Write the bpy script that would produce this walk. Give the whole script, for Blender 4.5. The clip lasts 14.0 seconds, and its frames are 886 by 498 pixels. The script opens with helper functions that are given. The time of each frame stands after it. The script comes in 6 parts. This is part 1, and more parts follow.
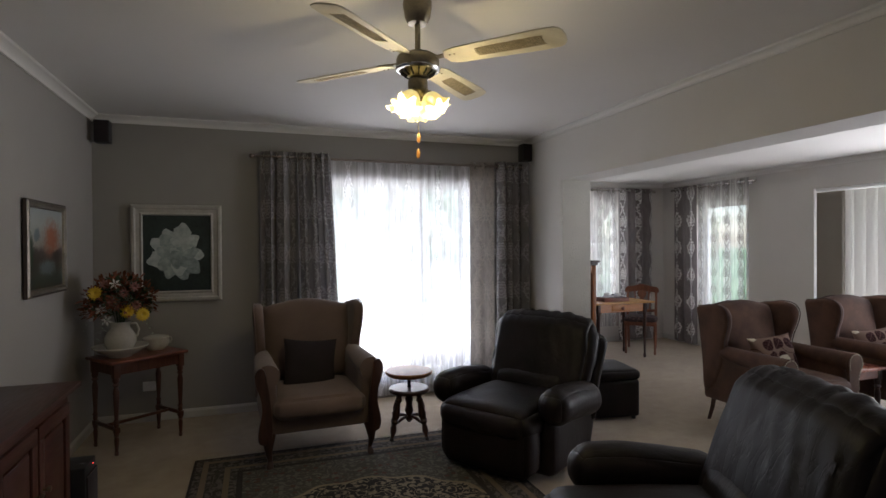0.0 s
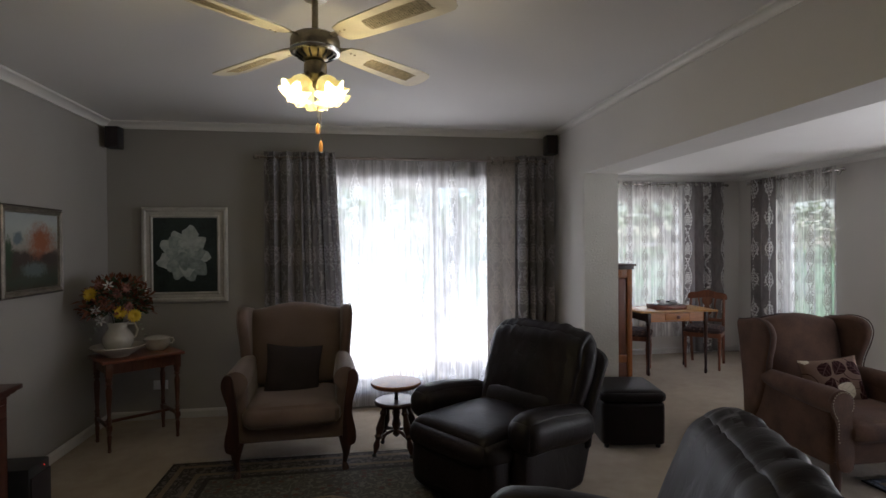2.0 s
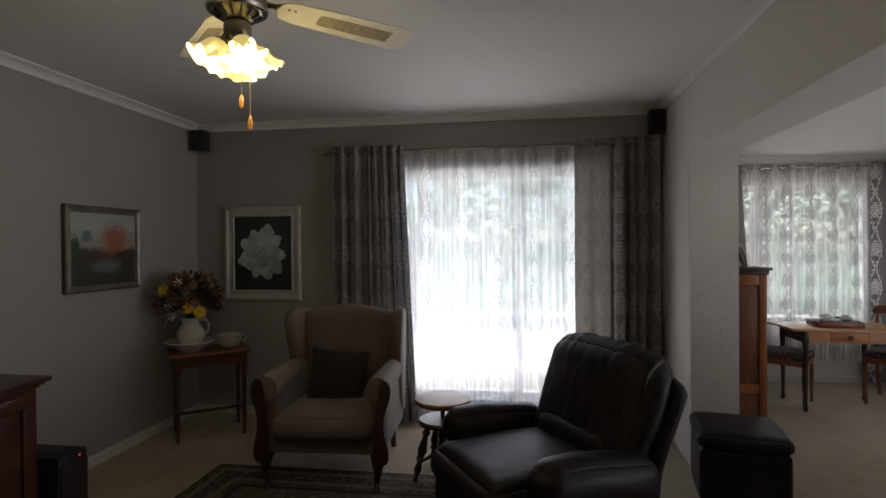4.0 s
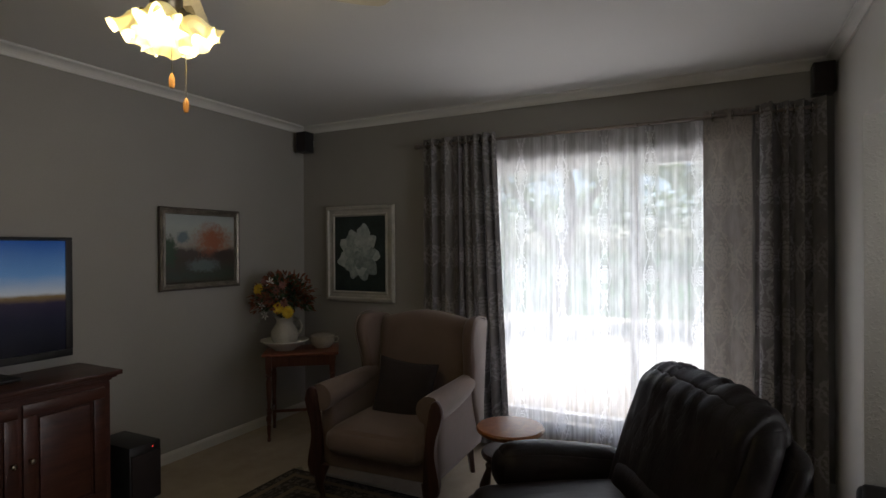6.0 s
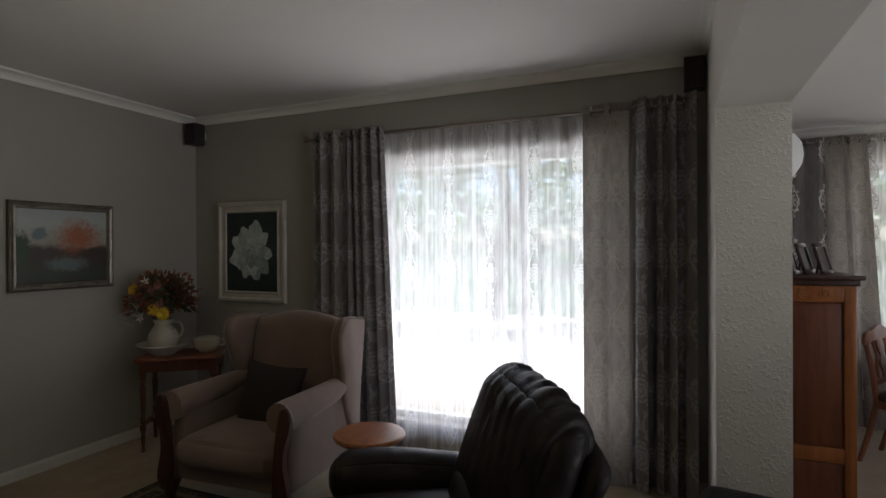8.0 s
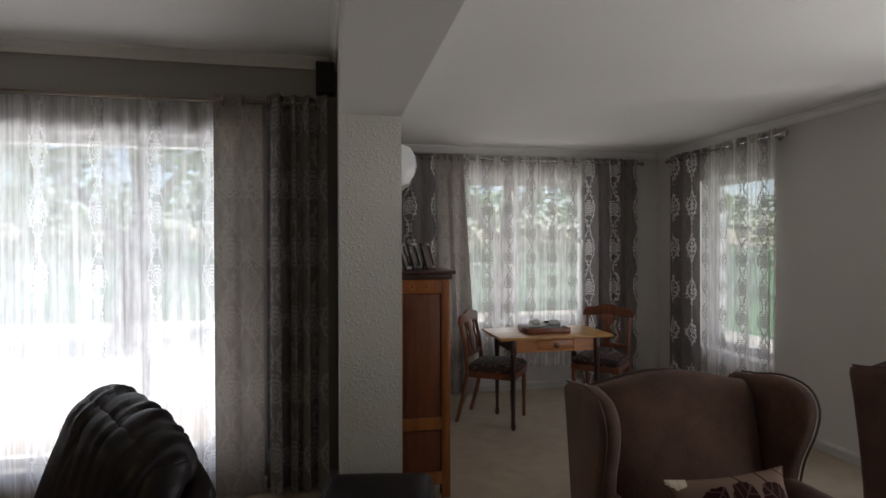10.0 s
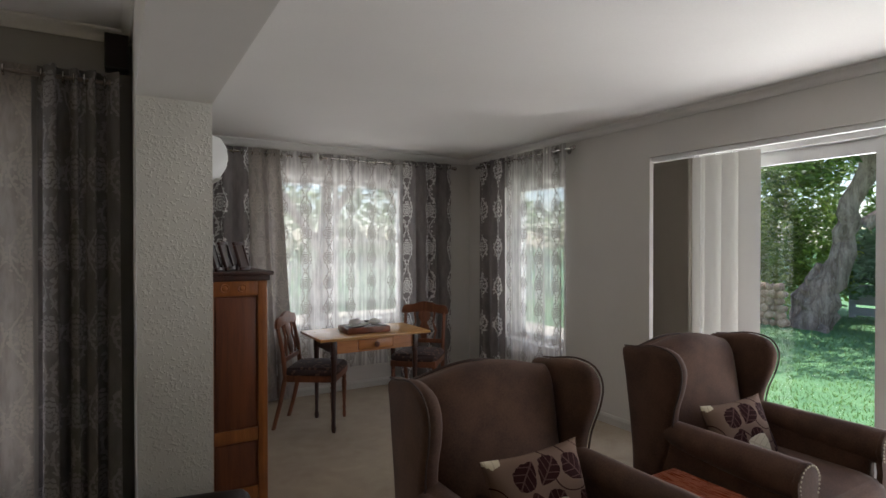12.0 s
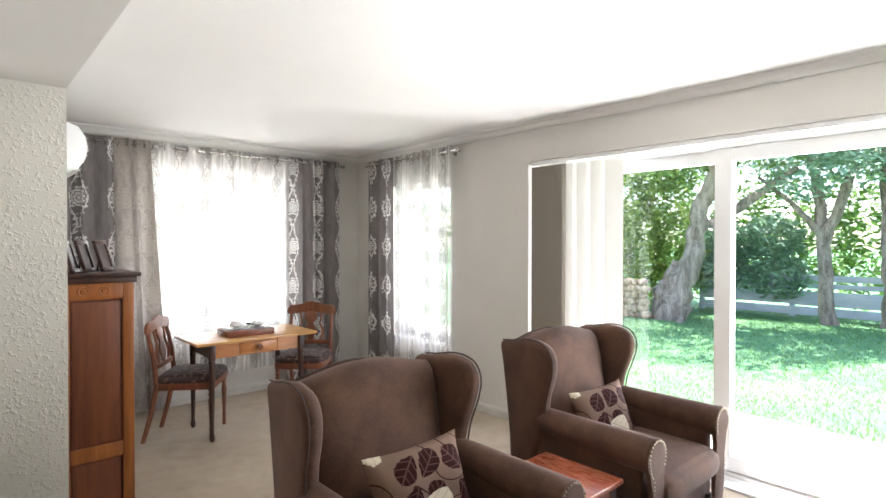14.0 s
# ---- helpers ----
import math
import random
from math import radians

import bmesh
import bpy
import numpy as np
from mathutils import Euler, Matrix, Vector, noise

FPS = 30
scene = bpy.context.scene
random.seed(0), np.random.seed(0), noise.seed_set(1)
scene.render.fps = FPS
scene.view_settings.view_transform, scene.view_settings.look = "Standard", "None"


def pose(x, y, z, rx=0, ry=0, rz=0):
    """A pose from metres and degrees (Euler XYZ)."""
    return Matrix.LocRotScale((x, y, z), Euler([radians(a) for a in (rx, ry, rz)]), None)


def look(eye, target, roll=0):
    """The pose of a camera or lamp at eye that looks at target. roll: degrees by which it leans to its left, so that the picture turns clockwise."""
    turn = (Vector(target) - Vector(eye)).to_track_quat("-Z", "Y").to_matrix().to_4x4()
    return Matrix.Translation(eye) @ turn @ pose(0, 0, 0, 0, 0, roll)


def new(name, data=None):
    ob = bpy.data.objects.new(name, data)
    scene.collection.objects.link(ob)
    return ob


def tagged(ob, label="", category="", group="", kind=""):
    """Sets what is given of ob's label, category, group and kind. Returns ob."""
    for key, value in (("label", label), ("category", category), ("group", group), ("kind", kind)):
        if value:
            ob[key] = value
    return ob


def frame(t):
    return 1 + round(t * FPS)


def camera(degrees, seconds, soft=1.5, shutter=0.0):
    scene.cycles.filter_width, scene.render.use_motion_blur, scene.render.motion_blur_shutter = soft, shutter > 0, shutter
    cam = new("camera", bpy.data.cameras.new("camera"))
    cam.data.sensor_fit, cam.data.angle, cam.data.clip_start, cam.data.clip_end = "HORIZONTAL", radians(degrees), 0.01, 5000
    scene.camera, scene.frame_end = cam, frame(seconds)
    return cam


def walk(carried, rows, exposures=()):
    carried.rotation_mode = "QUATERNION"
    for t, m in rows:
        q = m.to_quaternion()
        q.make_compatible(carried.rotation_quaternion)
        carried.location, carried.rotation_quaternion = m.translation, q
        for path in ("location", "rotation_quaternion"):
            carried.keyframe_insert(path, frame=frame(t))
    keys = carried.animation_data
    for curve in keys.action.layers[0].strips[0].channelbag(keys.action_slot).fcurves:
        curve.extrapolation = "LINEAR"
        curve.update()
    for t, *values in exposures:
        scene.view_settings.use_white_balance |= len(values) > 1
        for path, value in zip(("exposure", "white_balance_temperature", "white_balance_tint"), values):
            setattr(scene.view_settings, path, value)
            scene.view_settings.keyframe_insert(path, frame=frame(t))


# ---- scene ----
cam = camera(78.2, 14.0)
METRES, EYE, TILT, LEAN, TURN = 3.6, 1.5, 0.0, 0.0, -19.1
ROWS = [
    (0.0, 0.0, 0.0, 0.0, -0.0, -0.47, 0.35),
    (0.5, 0.052, 0.0301, 0.0056, 0.81, -0.5, 0.35),
    (1.0, 0.1022, 0.0565, 0.0065, 2.37, -0.49, 0.34),
    (1.5, 0.1564, 0.0768, 0.0089, 5.41, -0.52, 0.39),
    (2.0, 0.2177, 0.1143, 0.0045, 10.28, -0.49, 0.4),
    (4.5, 0.4033, 0.381, -0.0031, 32.82, -0.17, 0.4),
    (5.0, 0.4281, 0.4383, -0.0043, 38.94, -0.17, 0.39),
    (5.5, 0.4414, 0.4935, -0.004, 43.54, -0.16, 0.34),
    (6.0, 0.447, 0.542, -0.0022, 45.96, -0.19, 0.32),
    (6.5, 0.4621, 0.5957, -0.0044, 47.21, -0.14, 0.3),
    (7.0, 0.4878, 0.6433, -0.0089, 47.53, -0.07, 0.27),
    (7.5, 0.5113, 0.665, -0.01, 46.51, -0.1, 0.26),
    (8.0, 0.5288, 0.6805, -0.0082, 42.24, -0.19, 0.3),
    (8.5, 0.5444, 0.6995, -0.0064, 35.17, -0.37, 0.35),
    (9.0, 0.5591, 0.714, -0.0064, 24.86, -0.45, 0.28),
    (11.5, 0.5435, 0.7279, -0.0085, -8.18, -0.57, 0.04),
    (12.0, 0.5447, 0.727, -0.0088, -11.54, -0.52, 0.03),
    (12.5, 0.5461, 0.7268, -0.0089, -14.29, -0.56, -0.02),
    (13.0, 0.5488, 0.7234, -0.0093, -17.08, -0.6, 0.01),
    (13.5, 0.5501, 0.7189, -0.0089, -20.0, -0.58, -0.05),
    (14.0, 0.5523, 0.7161, -0.0081, -22.82, -0.64, -0.07),
]
EXPOSURES = [(0.0, 1.1, 5950, 19), (2.0, 0.87, 5950, 19), (5.0, 0.47, 6150, 17), (7.0, 0.46, 6150, 17), (8.0, 0.55, 6150, 17), (9.0, 0.42, 6200, 17), (11.5, 0.62, 6250, 18), (12.0, 0.77, 6250, 17), (12.5, 1.52, 6200, 14), (13.0, 1.95, 6200, 14), (14.0, 2.5, 6150, 15)]
walk(cam, [(t, pose(0, 0, EYE, TILT, LEAN, TURN) @ pose(METRES * x, METRES * y, METRES * z, 90 + pitch, roll, yaw)) for t, x, y, z, yaw, pitch, roll in ROWS], EXPOSURES)

# ---- world and light ----
SUN_ELEV, SUN_AZ = 68.0, 50.0          # degrees; azimuth clockwise from +y
world = bpy.data.worlds.new("sky")
scene.world = world
world.use_nodes = True
wn = world.node_tree.nodes
sky = wn.new("ShaderNodeTexSky")
sky.sky_type = "NISHITA"
sky.sun_disc = False
sky.sun_elevation = radians(SUN_ELEV)
sky.sun_rotation = radians(SUN_AZ)
wn["Background"].inputs["Strength"].default_value = 0.15
world.node_tree.links.new(sky.outputs["Color"], wn["Background"].inputs["Color"])
sun = new("sun", bpy.data.lights.new("sun", "SUN"))
sun.data.energy, sun.data.angle, sun.data.color = 5.0, radians(0.5), (1.0, 0.95, 0.88)
s_dir = Vector((math.sin(radians(SUN_AZ)) * math.cos(radians(SUN_ELEV)), math.cos(radians(SUN_AZ)) * math.cos(radians(SUN_ELEV)), math.sin(radians(SUN_ELEV))))
sun.matrix_world = look(s_dir * 30, (0, 0, 0))


def window_light(name, centre, target, width, height, watts):
    """The sky's light through an opening: an added lamp, aimed up like ground bounce."""
    lamp = new(name, bpy.data.lights.new(name, "AREA"))
    lamp.data.shape, lamp.data.size, lamp.data.size_y = "RECTANGLE", width, height
    lamp.data.energy, lamp.data.color = watts, (1.0, 0.96, 0.92)
    lamp.matrix_world = look(centre, target)
    return lamp


window_light("daylight_big_window", (1.42, 5.85, 1.15), (1.42, 0, 4.7), 1.8, 1.9, 21)
window_light("daylight_far_window", (4.6, 7.4, 1.35), (4.6, 0, 3.0), 1.4, 1.4, 10)
window_light("daylight_narrow_window", (6.5, 5.9, 1.3), (0, 5.9, 2.6), 0.8, 1.4, 4)
window_light("daylight_sliding_door", (7.25, 2.6, 1.05), (0, 2.6, 7.8), 3.4, 2.0, 84)


# ---- mesh tools ----
def box(bm, x0, x1, y0, y1, z0, z1, bevel=0.0, segs=2):
    vs = [bm.verts.new((x, y, z)) for x in (x0, x1) for y in (y0, y1) for z in (z0, z1)]
    fs = [bm.faces.new([vs[i] for i in q]) for q in ((0, 1, 3, 2), (4, 6, 7, 5), (0, 4, 5, 1), (2, 3, 7, 6), (0, 2, 6, 4), (1, 5, 7, 3))]
    if bevel:
        es = list({e for f in fs for e in f.edges})
        bmesh.ops.bevel(bm, geom=es, offset=bevel, segments=segs, profile=0.5, affect="EDGES")
    return vs


def rings(bm, loops, closed=True, cap=True):
    """Skins a list of loops of points, all of one length."""
    vv = [[bm.verts.new(p) for p in loop] for loop in loops]
    n = len(vv[0])
    for a, b in zip(vv, vv[1:]):
        for i in range(n if closed else n - 1):
            j = (i + 1) % n
            try:
                bm.faces.new((a[i], a[j], b[j], b[i]))
            except ValueError:
                pass
    if cap and closed:
        bm.faces.new(vv[0][::-1])
        bm.faces.new(vv[-1])
    return vv


def lathe(bm, profile, n=20, at=(0, 0, 0), cap=True, m=None):
    """Turns (radius, z) pairs about the z axis."""
    loops = [[Vector((max(r, 0.0004) * math.cos(2 * math.pi * i / n), max(r, 0.0004) * math.sin(2 * math.pi * i / n), z)) for i in range(n)] for r, z in profile]
    if m is not None:
        loops = [[m @ p for p in loop] for loop in loops]
    loops = [[p + Vector(at) for p in loop] for loop in loops]
    return rings(bm, loops, True, cap)


def tube(bm, pts, radii, n=10, squash=1.0, cap=True):
    """A round bar along points; radii: one number or one for each point."""
    pts = [Vector(p) for p in pts]
    if not isinstance(radii, (list, tuple)):
        radii = [radii] * len(pts)
    loops = []
    side = None
    for i, p in enumerate(pts):
        d = (pts[min(i + 1, len(pts) - 1)] - pts[max(i - 1, 0)]).normalized()
        if side is None:
            side = d.orthogonal().normalized() if abs(d.x) > 0.9 else Vector((1, 0, 0))
        side = (side - d * side.dot(d)).normalized()
        up = d.cross(side)
        loops.append([p + radii[i] * (math.cos(2 * math.pi * k / n) * side + squash * math.sin(2 * math.pi * k / n) * up) for k in range(n)])
    return rings(bm, loops, True, cap)


def slab(bm, outline, thick, m=None, bevel=0.0, segs=2):
    """An outline of (x, z) points, made thick along y (centred), then moved by m."""
    a = [bm.verts.new((x, -thick / 2, z)) for x, z in outline]
    b = [bm.verts.new((x, thick / 2, z)) for x, z in outline]
    n = len(a)
    fs = [bm.faces.new(a), bm.faces.new(b[::-1])]
    fs += [bm.faces.new((a[j], a[i], b[i], b[j])) for i in range(n) for j in [(i + 1) % n]]
    verts = a + b
    if bevel:
        es = list({e for f in fs[:2] for e in f.edges})
        r = bmesh.ops.bevel(bm, geom=es, offset=bevel, segments=segs, profile=0.5, affect="EDGES", clamp_overlap=True)
        verts = list({v for v in r["verts"]} | {v for v in verts if v.is_valid})
        seen, stack = set(verts), list(verts)
        while stack:
            v = stack.pop()
            for e in v.link_edges:
                w = e.other_vert(v)
                if w not in seen:
                    seen.add(w)
                    stack.append(w)
        verts = list(seen)
    if m is not None:
        for v in verts:
            v.co = m @ v.co
    return verts


def smooth_closed(points, steps=4):
    """A Catmull-Rom curve through a closed list of 2D points."""
    out, n = [], len(points)
    for i in range(n):
        p0, p1, p2, p3 = (Vector(points[(i + k - 1) % n]) for k in range(4))
        for s in range(steps):
            t = s / steps
            out.append(0.5 * ((2 * p1) + (p2 - p0) * t + (2 * p0 - 5 * p1 + 4 * p2 - p3) * t * t + (3 * p1 - p0 - 3 * p2 + p3) * t ** 3))
    return [tuple(p) for p in out]


def pad(bm, surface, direction, thick, nu=14, nv=14, power=3.0, lumps=0.0, seed=0):
    """A stuffed panel: surface(u, v) with u, v from -1 to 1 gives its middle, thick at the centre and thin at the rim."""
    d = Vector(direction).normalized()

    def grid(sign):
        out = []
        for i in range(nu + 1):
            row = []
            for j in range(nv + 1):
                u, v = -math.cos(math.pi * i / nu), -math.cos(math.pi * j / nv)
                h = ((1 - abs(u) ** power) * (1 - abs(v) ** power)) ** 0.5
                p = Vector(surface(u, v))
                t = thick / 2 * h
                if lumps:
                    t += h * lumps * noise.noise(p * 7 + Vector((seed, 0, sign)))
                row.append(bm.verts.new(p + sign * t * d))
            out.append(row)
        return out
    a, b = grid(1), grid(-1)
    for i in range(nu):
        for j in range(nv):
            bm.faces.new((a[i][j], a[i + 1][j], a[i + 1][j + 1], a[i][j + 1]))
            bm.faces.new((b[i][j + 1], b[i + 1][j + 1], b[i + 1][j], b[i][j]))
    bmesh.ops.remove_doubles(bm, verts=[v for g in (a, b) for r in g for v in r], dist=0.0002)


def round_box(bm, x0, x1, y0, y1, z0, z1, r, n=6, bulge=0.0, wrinkle=0.0, seed=0):
    """A soft box: rounded by r, its faces bulging, with wrinkles."""
    c = Vector(((x0 + x1) / 2, (y0 + y1) / 2, (z0 + z1) / 2))
    h = Vector(((x1 - x0) / 2, (y1 - y0) / 2, (z1 - z0) / 2))
    r = min(r, *h)
    made = {}

    def vert(p):
        key = tuple(round(q, 5) for q in p)
        if key not in made:
            q = Vector([math.copysign(abs(math.sin(p[k] * math.pi / 2)), p[k]) * h[k] for k in range(3)])
            core = Vector([max(-(h[k] - r), min(h[k] - r, q[k])) for k in range(3)])
            d = (q - core)
            nrm = d.normalized() if d.length > 1e-6 else Vector((0, 0, 0))
            out = core + nrm * r if d.length > 1e-6 else q
            if bulge:
                w = [1 - p[k] ** 2 for k in range(3)]
                out += Vector([bulge * (p[k] if abs(p[k]) == 1 else 0) * w[(k + 1) % 3] * w[(k + 2) % 3] for k in range(3)])
            if wrinkle:
                out += (nrm if d.length > 1e-6 else Vector((0, 0, 1))) * wrinkle * noise.noise(Vector((out.x * 16, out.y * 16, out.z * 5)) + Vector((seed, 0, 0)))
            made[key] = bm.verts.new(out + c)
        return made[key]
    for k in range(3):
        for s in (-1, 1):
            for i in range(n):
                for j in range(n):
                    quad = []
                    for a, b in ((i, j), (i + 1, j), (i + 1, j + 1), (i, j + 1)):
                        p = [0, 0, 0]
                        p[k], p[(k + 1) % 3], p[(k + 2) % 3] = s, 2 * a / n - 1, 2 * b / n - 1
                        quad.append(vert(p))
                    bm.faces.new(quad if s > 0 else quad[::-1])


def plump(bm, outline, thick, r, m, steps=3):
    """An outline of (x, z) points as a stuffed panel: thick along y, its rim rounded by r."""
    n = len(outline)
    area = sum(outline[i][0] * outline[(i + 1) % n][1] - outline[(i + 1) % n][0] * outline[i][1] for i in range(n))
    sign = 1 if area > 0 else -1
    normals = []
    for i in range(n):
        a, c = Vector(outline[(i - 2) % n]), Vector(outline[(i + 2) % n])
        d = (c - a).normalized()
        normals.append(Vector((-d.y, d.x)) * sign)
    loops = []
    for k in range(-steps, steps + 1):
        a = math.pi / 2 * k / steps
        inset = r * (1 - math.cos(a))
        y = math.sin(a) * r + (thick / 2 - r) * (1 if k > 0 else -1 if k < 0 else 0)
        loops.append([m @ Vector((p[0] + q.x * inset, y, p[1] + q.y * inset)) for p, q in zip(outline, normals)])
    rings(bm, loops)


def uv_sheet(bm, point, nu, nv, size_u, size_v):
    """A sheet point(u, v), u and v from 0 to 1, with UVs in metres of cloth."""
    uv = bm.loops.layers.uv.verify()
    vv = [[bm.verts.new(point(i / nu, j / nv)) for j in range(nv + 1)] for i in range(nu + 1)]
    for i in range(nu):
        for j in range(nv):
            f = bm.faces.new((vv[i][j], vv[i + 1][j], vv[i + 1][j + 1], vv[i][j + 1]))
            for loop, (a, b) in zip(f.loops, ((i, j), (i + 1, j), (i + 1, j + 1), (i, j + 1))):
                loop[uv].uv = (a / nu * size_u, b / nv * size_v)


def part(name, bm, material, parent=None, label="", smooth=True, kind="", at=None, angle=40):
    bmesh.ops.recalc_face_normals(bm, faces=bm.faces)
    me = bpy.data.meshes.new(name)
    bm.to_mesh(me)
    bm.free()
    me.materials.append(material)
    if smooth:
        me.shade_smooth()
        me.set_sharp_from_angle(angle=radians(angle))
    ob = new(name, me)
    if parent:
        ob.parent = parent
    if at is not None:
        ob.matrix_basis = at
    return tagged(ob, label, kind=kind)


def part_of(name, make, material, parent=None, label="", **kw):
    bm = bmesh.new()
    make(bm)
    return part(name, bm, material, parent, label, **kw)


def thing(name, label, category, at, group=""):
    ob = new(name)
    ob.empty_display_size = 0.1
    ob.matrix_basis = at
    return tagged(ob, label, category, group)


def boxes(name, material, parent, *sizes, bevel=0.0, label="", kind="", **kw):
    bm = bmesh.new()
    for s in sizes:
        box(bm, *s, bevel=bevel)
    return part(name, bm, material, parent, label, kind=kind, **kw)


# ---- materials ----
class Nodes:
    """Short hand for building a node tree."""

    def __init__(self, name):
        self.m = bpy.data.materials.new(name)
        self.m.use_nodes = True
        self.t = self.m.node_tree
        self.b = self.t.nodes["Principled BSDF"]
        self.out = self.t.nodes["Material Output"]

    def node(self, kind, **sets):
        n = self.t.nodes.new("ShaderNode" + kind)
        ins = sets.pop("ins", {})
        for k, v in sets.items():
            setattr(n, k, v)
        for k, v in ins.items():
            self.put(n.inputs[k], v)
        return n

    def put(self, socket, v):
        if isinstance(v, bpy.types.NodeSocket):
            self.t.links.new(v, socket)
        elif isinstance(v, tuple) and len(v) == 3 and socket.type == "RGBA":
            socket.default_value = (*v, 1)
        else:
            socket.default_value = v

    def coords(self, which="Object", scale=(1, 1, 1)):
        tc = self.node("TexCoord")
        mp = self.node("Mapping", ins={"Vector": tc.outputs[which], "Scale": scale})
        return mp.outputs["Vector"]

    def noise(self, vec, scale, detail=4.0, rough=0.55, distort=0.0):
        return self.node("TexNoise", ins={"Vector": vec, "Scale": scale, "Detail": detail, "Roughness": rough, "Distortion": distort}).outputs["Fac"]

    def ramp(self, fac, *stops):
        r = self.node("ValToRGB", ins={"Fac": fac})
        el = r.color_ramp.elements
        while len(el) < len(stops):
            el.new(0.5)
        for e, (p, c) in zip(el, stops):
            e.position = p
            e.color = (*c, 1) if isinstance(c, tuple) else (c, c, c, 1)
        return r.outputs["Color"]

    def mix(self, fac, a, b, blend="MIX"):
        n = self.node("Mix", data_type="RGBA", blend_type=blend)
        self.put(n.inputs[0], fac)
        self.put(n.inputs[6], a)
        self.put(n.inputs[7], b)
        return n.outputs[2]

    def math(self, op, a, b=0.0, c=0.0):
        n = self.node("Math", operation=op)
        for s, v in zip(n.inputs, (a, b, c)):
            self.put(s, v)
        return n.outputs[0]

    def bump(self, height, strength=0.3, distance=0.002, normal=None):
        n = self.node("Bump", ins={"Height": height, "Strength": strength, "Distance": distance})
        if normal is not None:
            self.put(n.inputs["Normal"], normal)
        return n.outputs["Normal"]

    def done(self, **ins):
        for k, v in ins.items():
            self.put(self.b.inputs[k.replace("_", " ")], v)
        return self.m


def surface(name, dark, light, big=2.0, fine=60.0, rough=0.6, stretch=(1, 1, 1), bump=0.2, depth=0.001, metallic=0.0, contrast=1.0, **more):
    """A plain worn surface: colour varied at two scales, fine relief."""
    n = Nodes(name)
    v = n.coords("Object", stretch)
    a, b = n.noise(v, big), n.noise(v, fine, 3.0)
    f = n.math("ADD", n.math("MULTIPLY", a, 0.65), n.math("MULTIPLY", b, 0.35))
    lo, hi = 0.5 - 0.18 / contrast, 0.5 + 0.18 / contrast
    col = n.ramp(f, (lo, dark), (hi, light))
    r = n.math("ADD", n.math("MULTIPLY", a, 0.16), rough - 0.08)
    return n.done(Base_Color=col, Roughness=r, Metallic=metallic, Normal=n.bump(b, bump, depth), **more)


def wood(name, dark, light, scale=1.0, rough=0.38, along="z", bump=0.15):
    n = Nodes(name)
    st = {"x": (1.2, 14, 14), "y": (14, 1.2, 14), "z": (14, 14, 1.2)}[along]
    v = n.coords("Object", tuple(s * scale for s in st))
    g = n.noise(v, 1.6, 6.0, 0.6, 0.9)
    g2 = n.noise(v, 9.0, 4.0)
    big = n.noise(n.coords("Object"), 3.0)
    f = n.math("ADD", n.math("MULTIPLY", g, 0.6), n.math("ADD", n.math("MULTIPLY", g2, 0.25), n.math("MULTIPLY", big, 0.15)))
    col = n.ramp(f, (0.36, dark), (0.5, tuple((a + b) / 2 for a, b in zip(dark, light))), (0.64, light))
    return n.done(Base_Color=col, Roughness=n.math("ADD", n.math("MULTIPLY", g2, 0.2), rough - 0.1), Normal=n.bump(g2, bump, 0.0008), Coat_Weight=0.12, Coat_Roughness=0.25)


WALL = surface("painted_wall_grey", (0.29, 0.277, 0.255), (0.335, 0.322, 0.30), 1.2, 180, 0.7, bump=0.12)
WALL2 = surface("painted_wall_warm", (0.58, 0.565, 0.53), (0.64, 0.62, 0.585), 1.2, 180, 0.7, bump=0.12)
CEIL = surface("ceiling_paint", (0.74, 0.73, 0.71), (0.80, 0.79, 0.77), 0.8, 120, 0.8, bump=0.1)
SKIRT = surface("off_white_skirting", (0.46, 0.45, 0.42), (0.58, 0.57, 0.54), 3, 80, 0.5, bump=0.1)
TRIM = surface("white_trim", (0.68, 0.67, 0.64), (0.76, 0.75, 0.72), 2, 90, 0.45, bump=0.08)
FRAME_WHITE = surface("white_aluminium", (0.76, 0.77, 0.77), (0.82, 0.83, 0.83), 3, 200, 0.35, bump=0.03)
OUTER = surface("outer_wall_plaster", (0.55, 0.5, 0.43), (0.65, 0.6, 0.52), 1.5, 60, 0.8, bump=0.3)
EAVES = surface("eaves_brown", (0.30, 0.18, 0.13), (0.40, 0.25, 0.18), 1.5, 40, 0.7)


def stucco():
    n = Nodes("rough_trowelled_plaster")
    v = n.coords("Object")
    a = n.noise(v, 58, 2.0, 0.5, 0.3)
    b = n.noise(v, 110, 3.0)
    sparse = n.math("MULTIPLY", n.math("SUBTRACT", n.noise(v, 7.0, 2.0), 0.5), 0.25)
    blobs = n.ramp(n.math("ADD", a, sparse), (0.53, 0.0), (0.64, 0.8), (0.76, 1.0))
    h = n.math("ADD", n.math("MULTIPLY", blobs, 1.0), n.math("MULTIPLY", b, 0.22))
    col = n.ramp(n.noise(v, 1.6), (0.35, (0.55, 0.54, 0.50)), (0.65, (0.62, 0.61, 0.565)))
    return n.done(Base_Color=col, Roughness=0.75, Normal=n.bump(h, 0.5, 0.005))


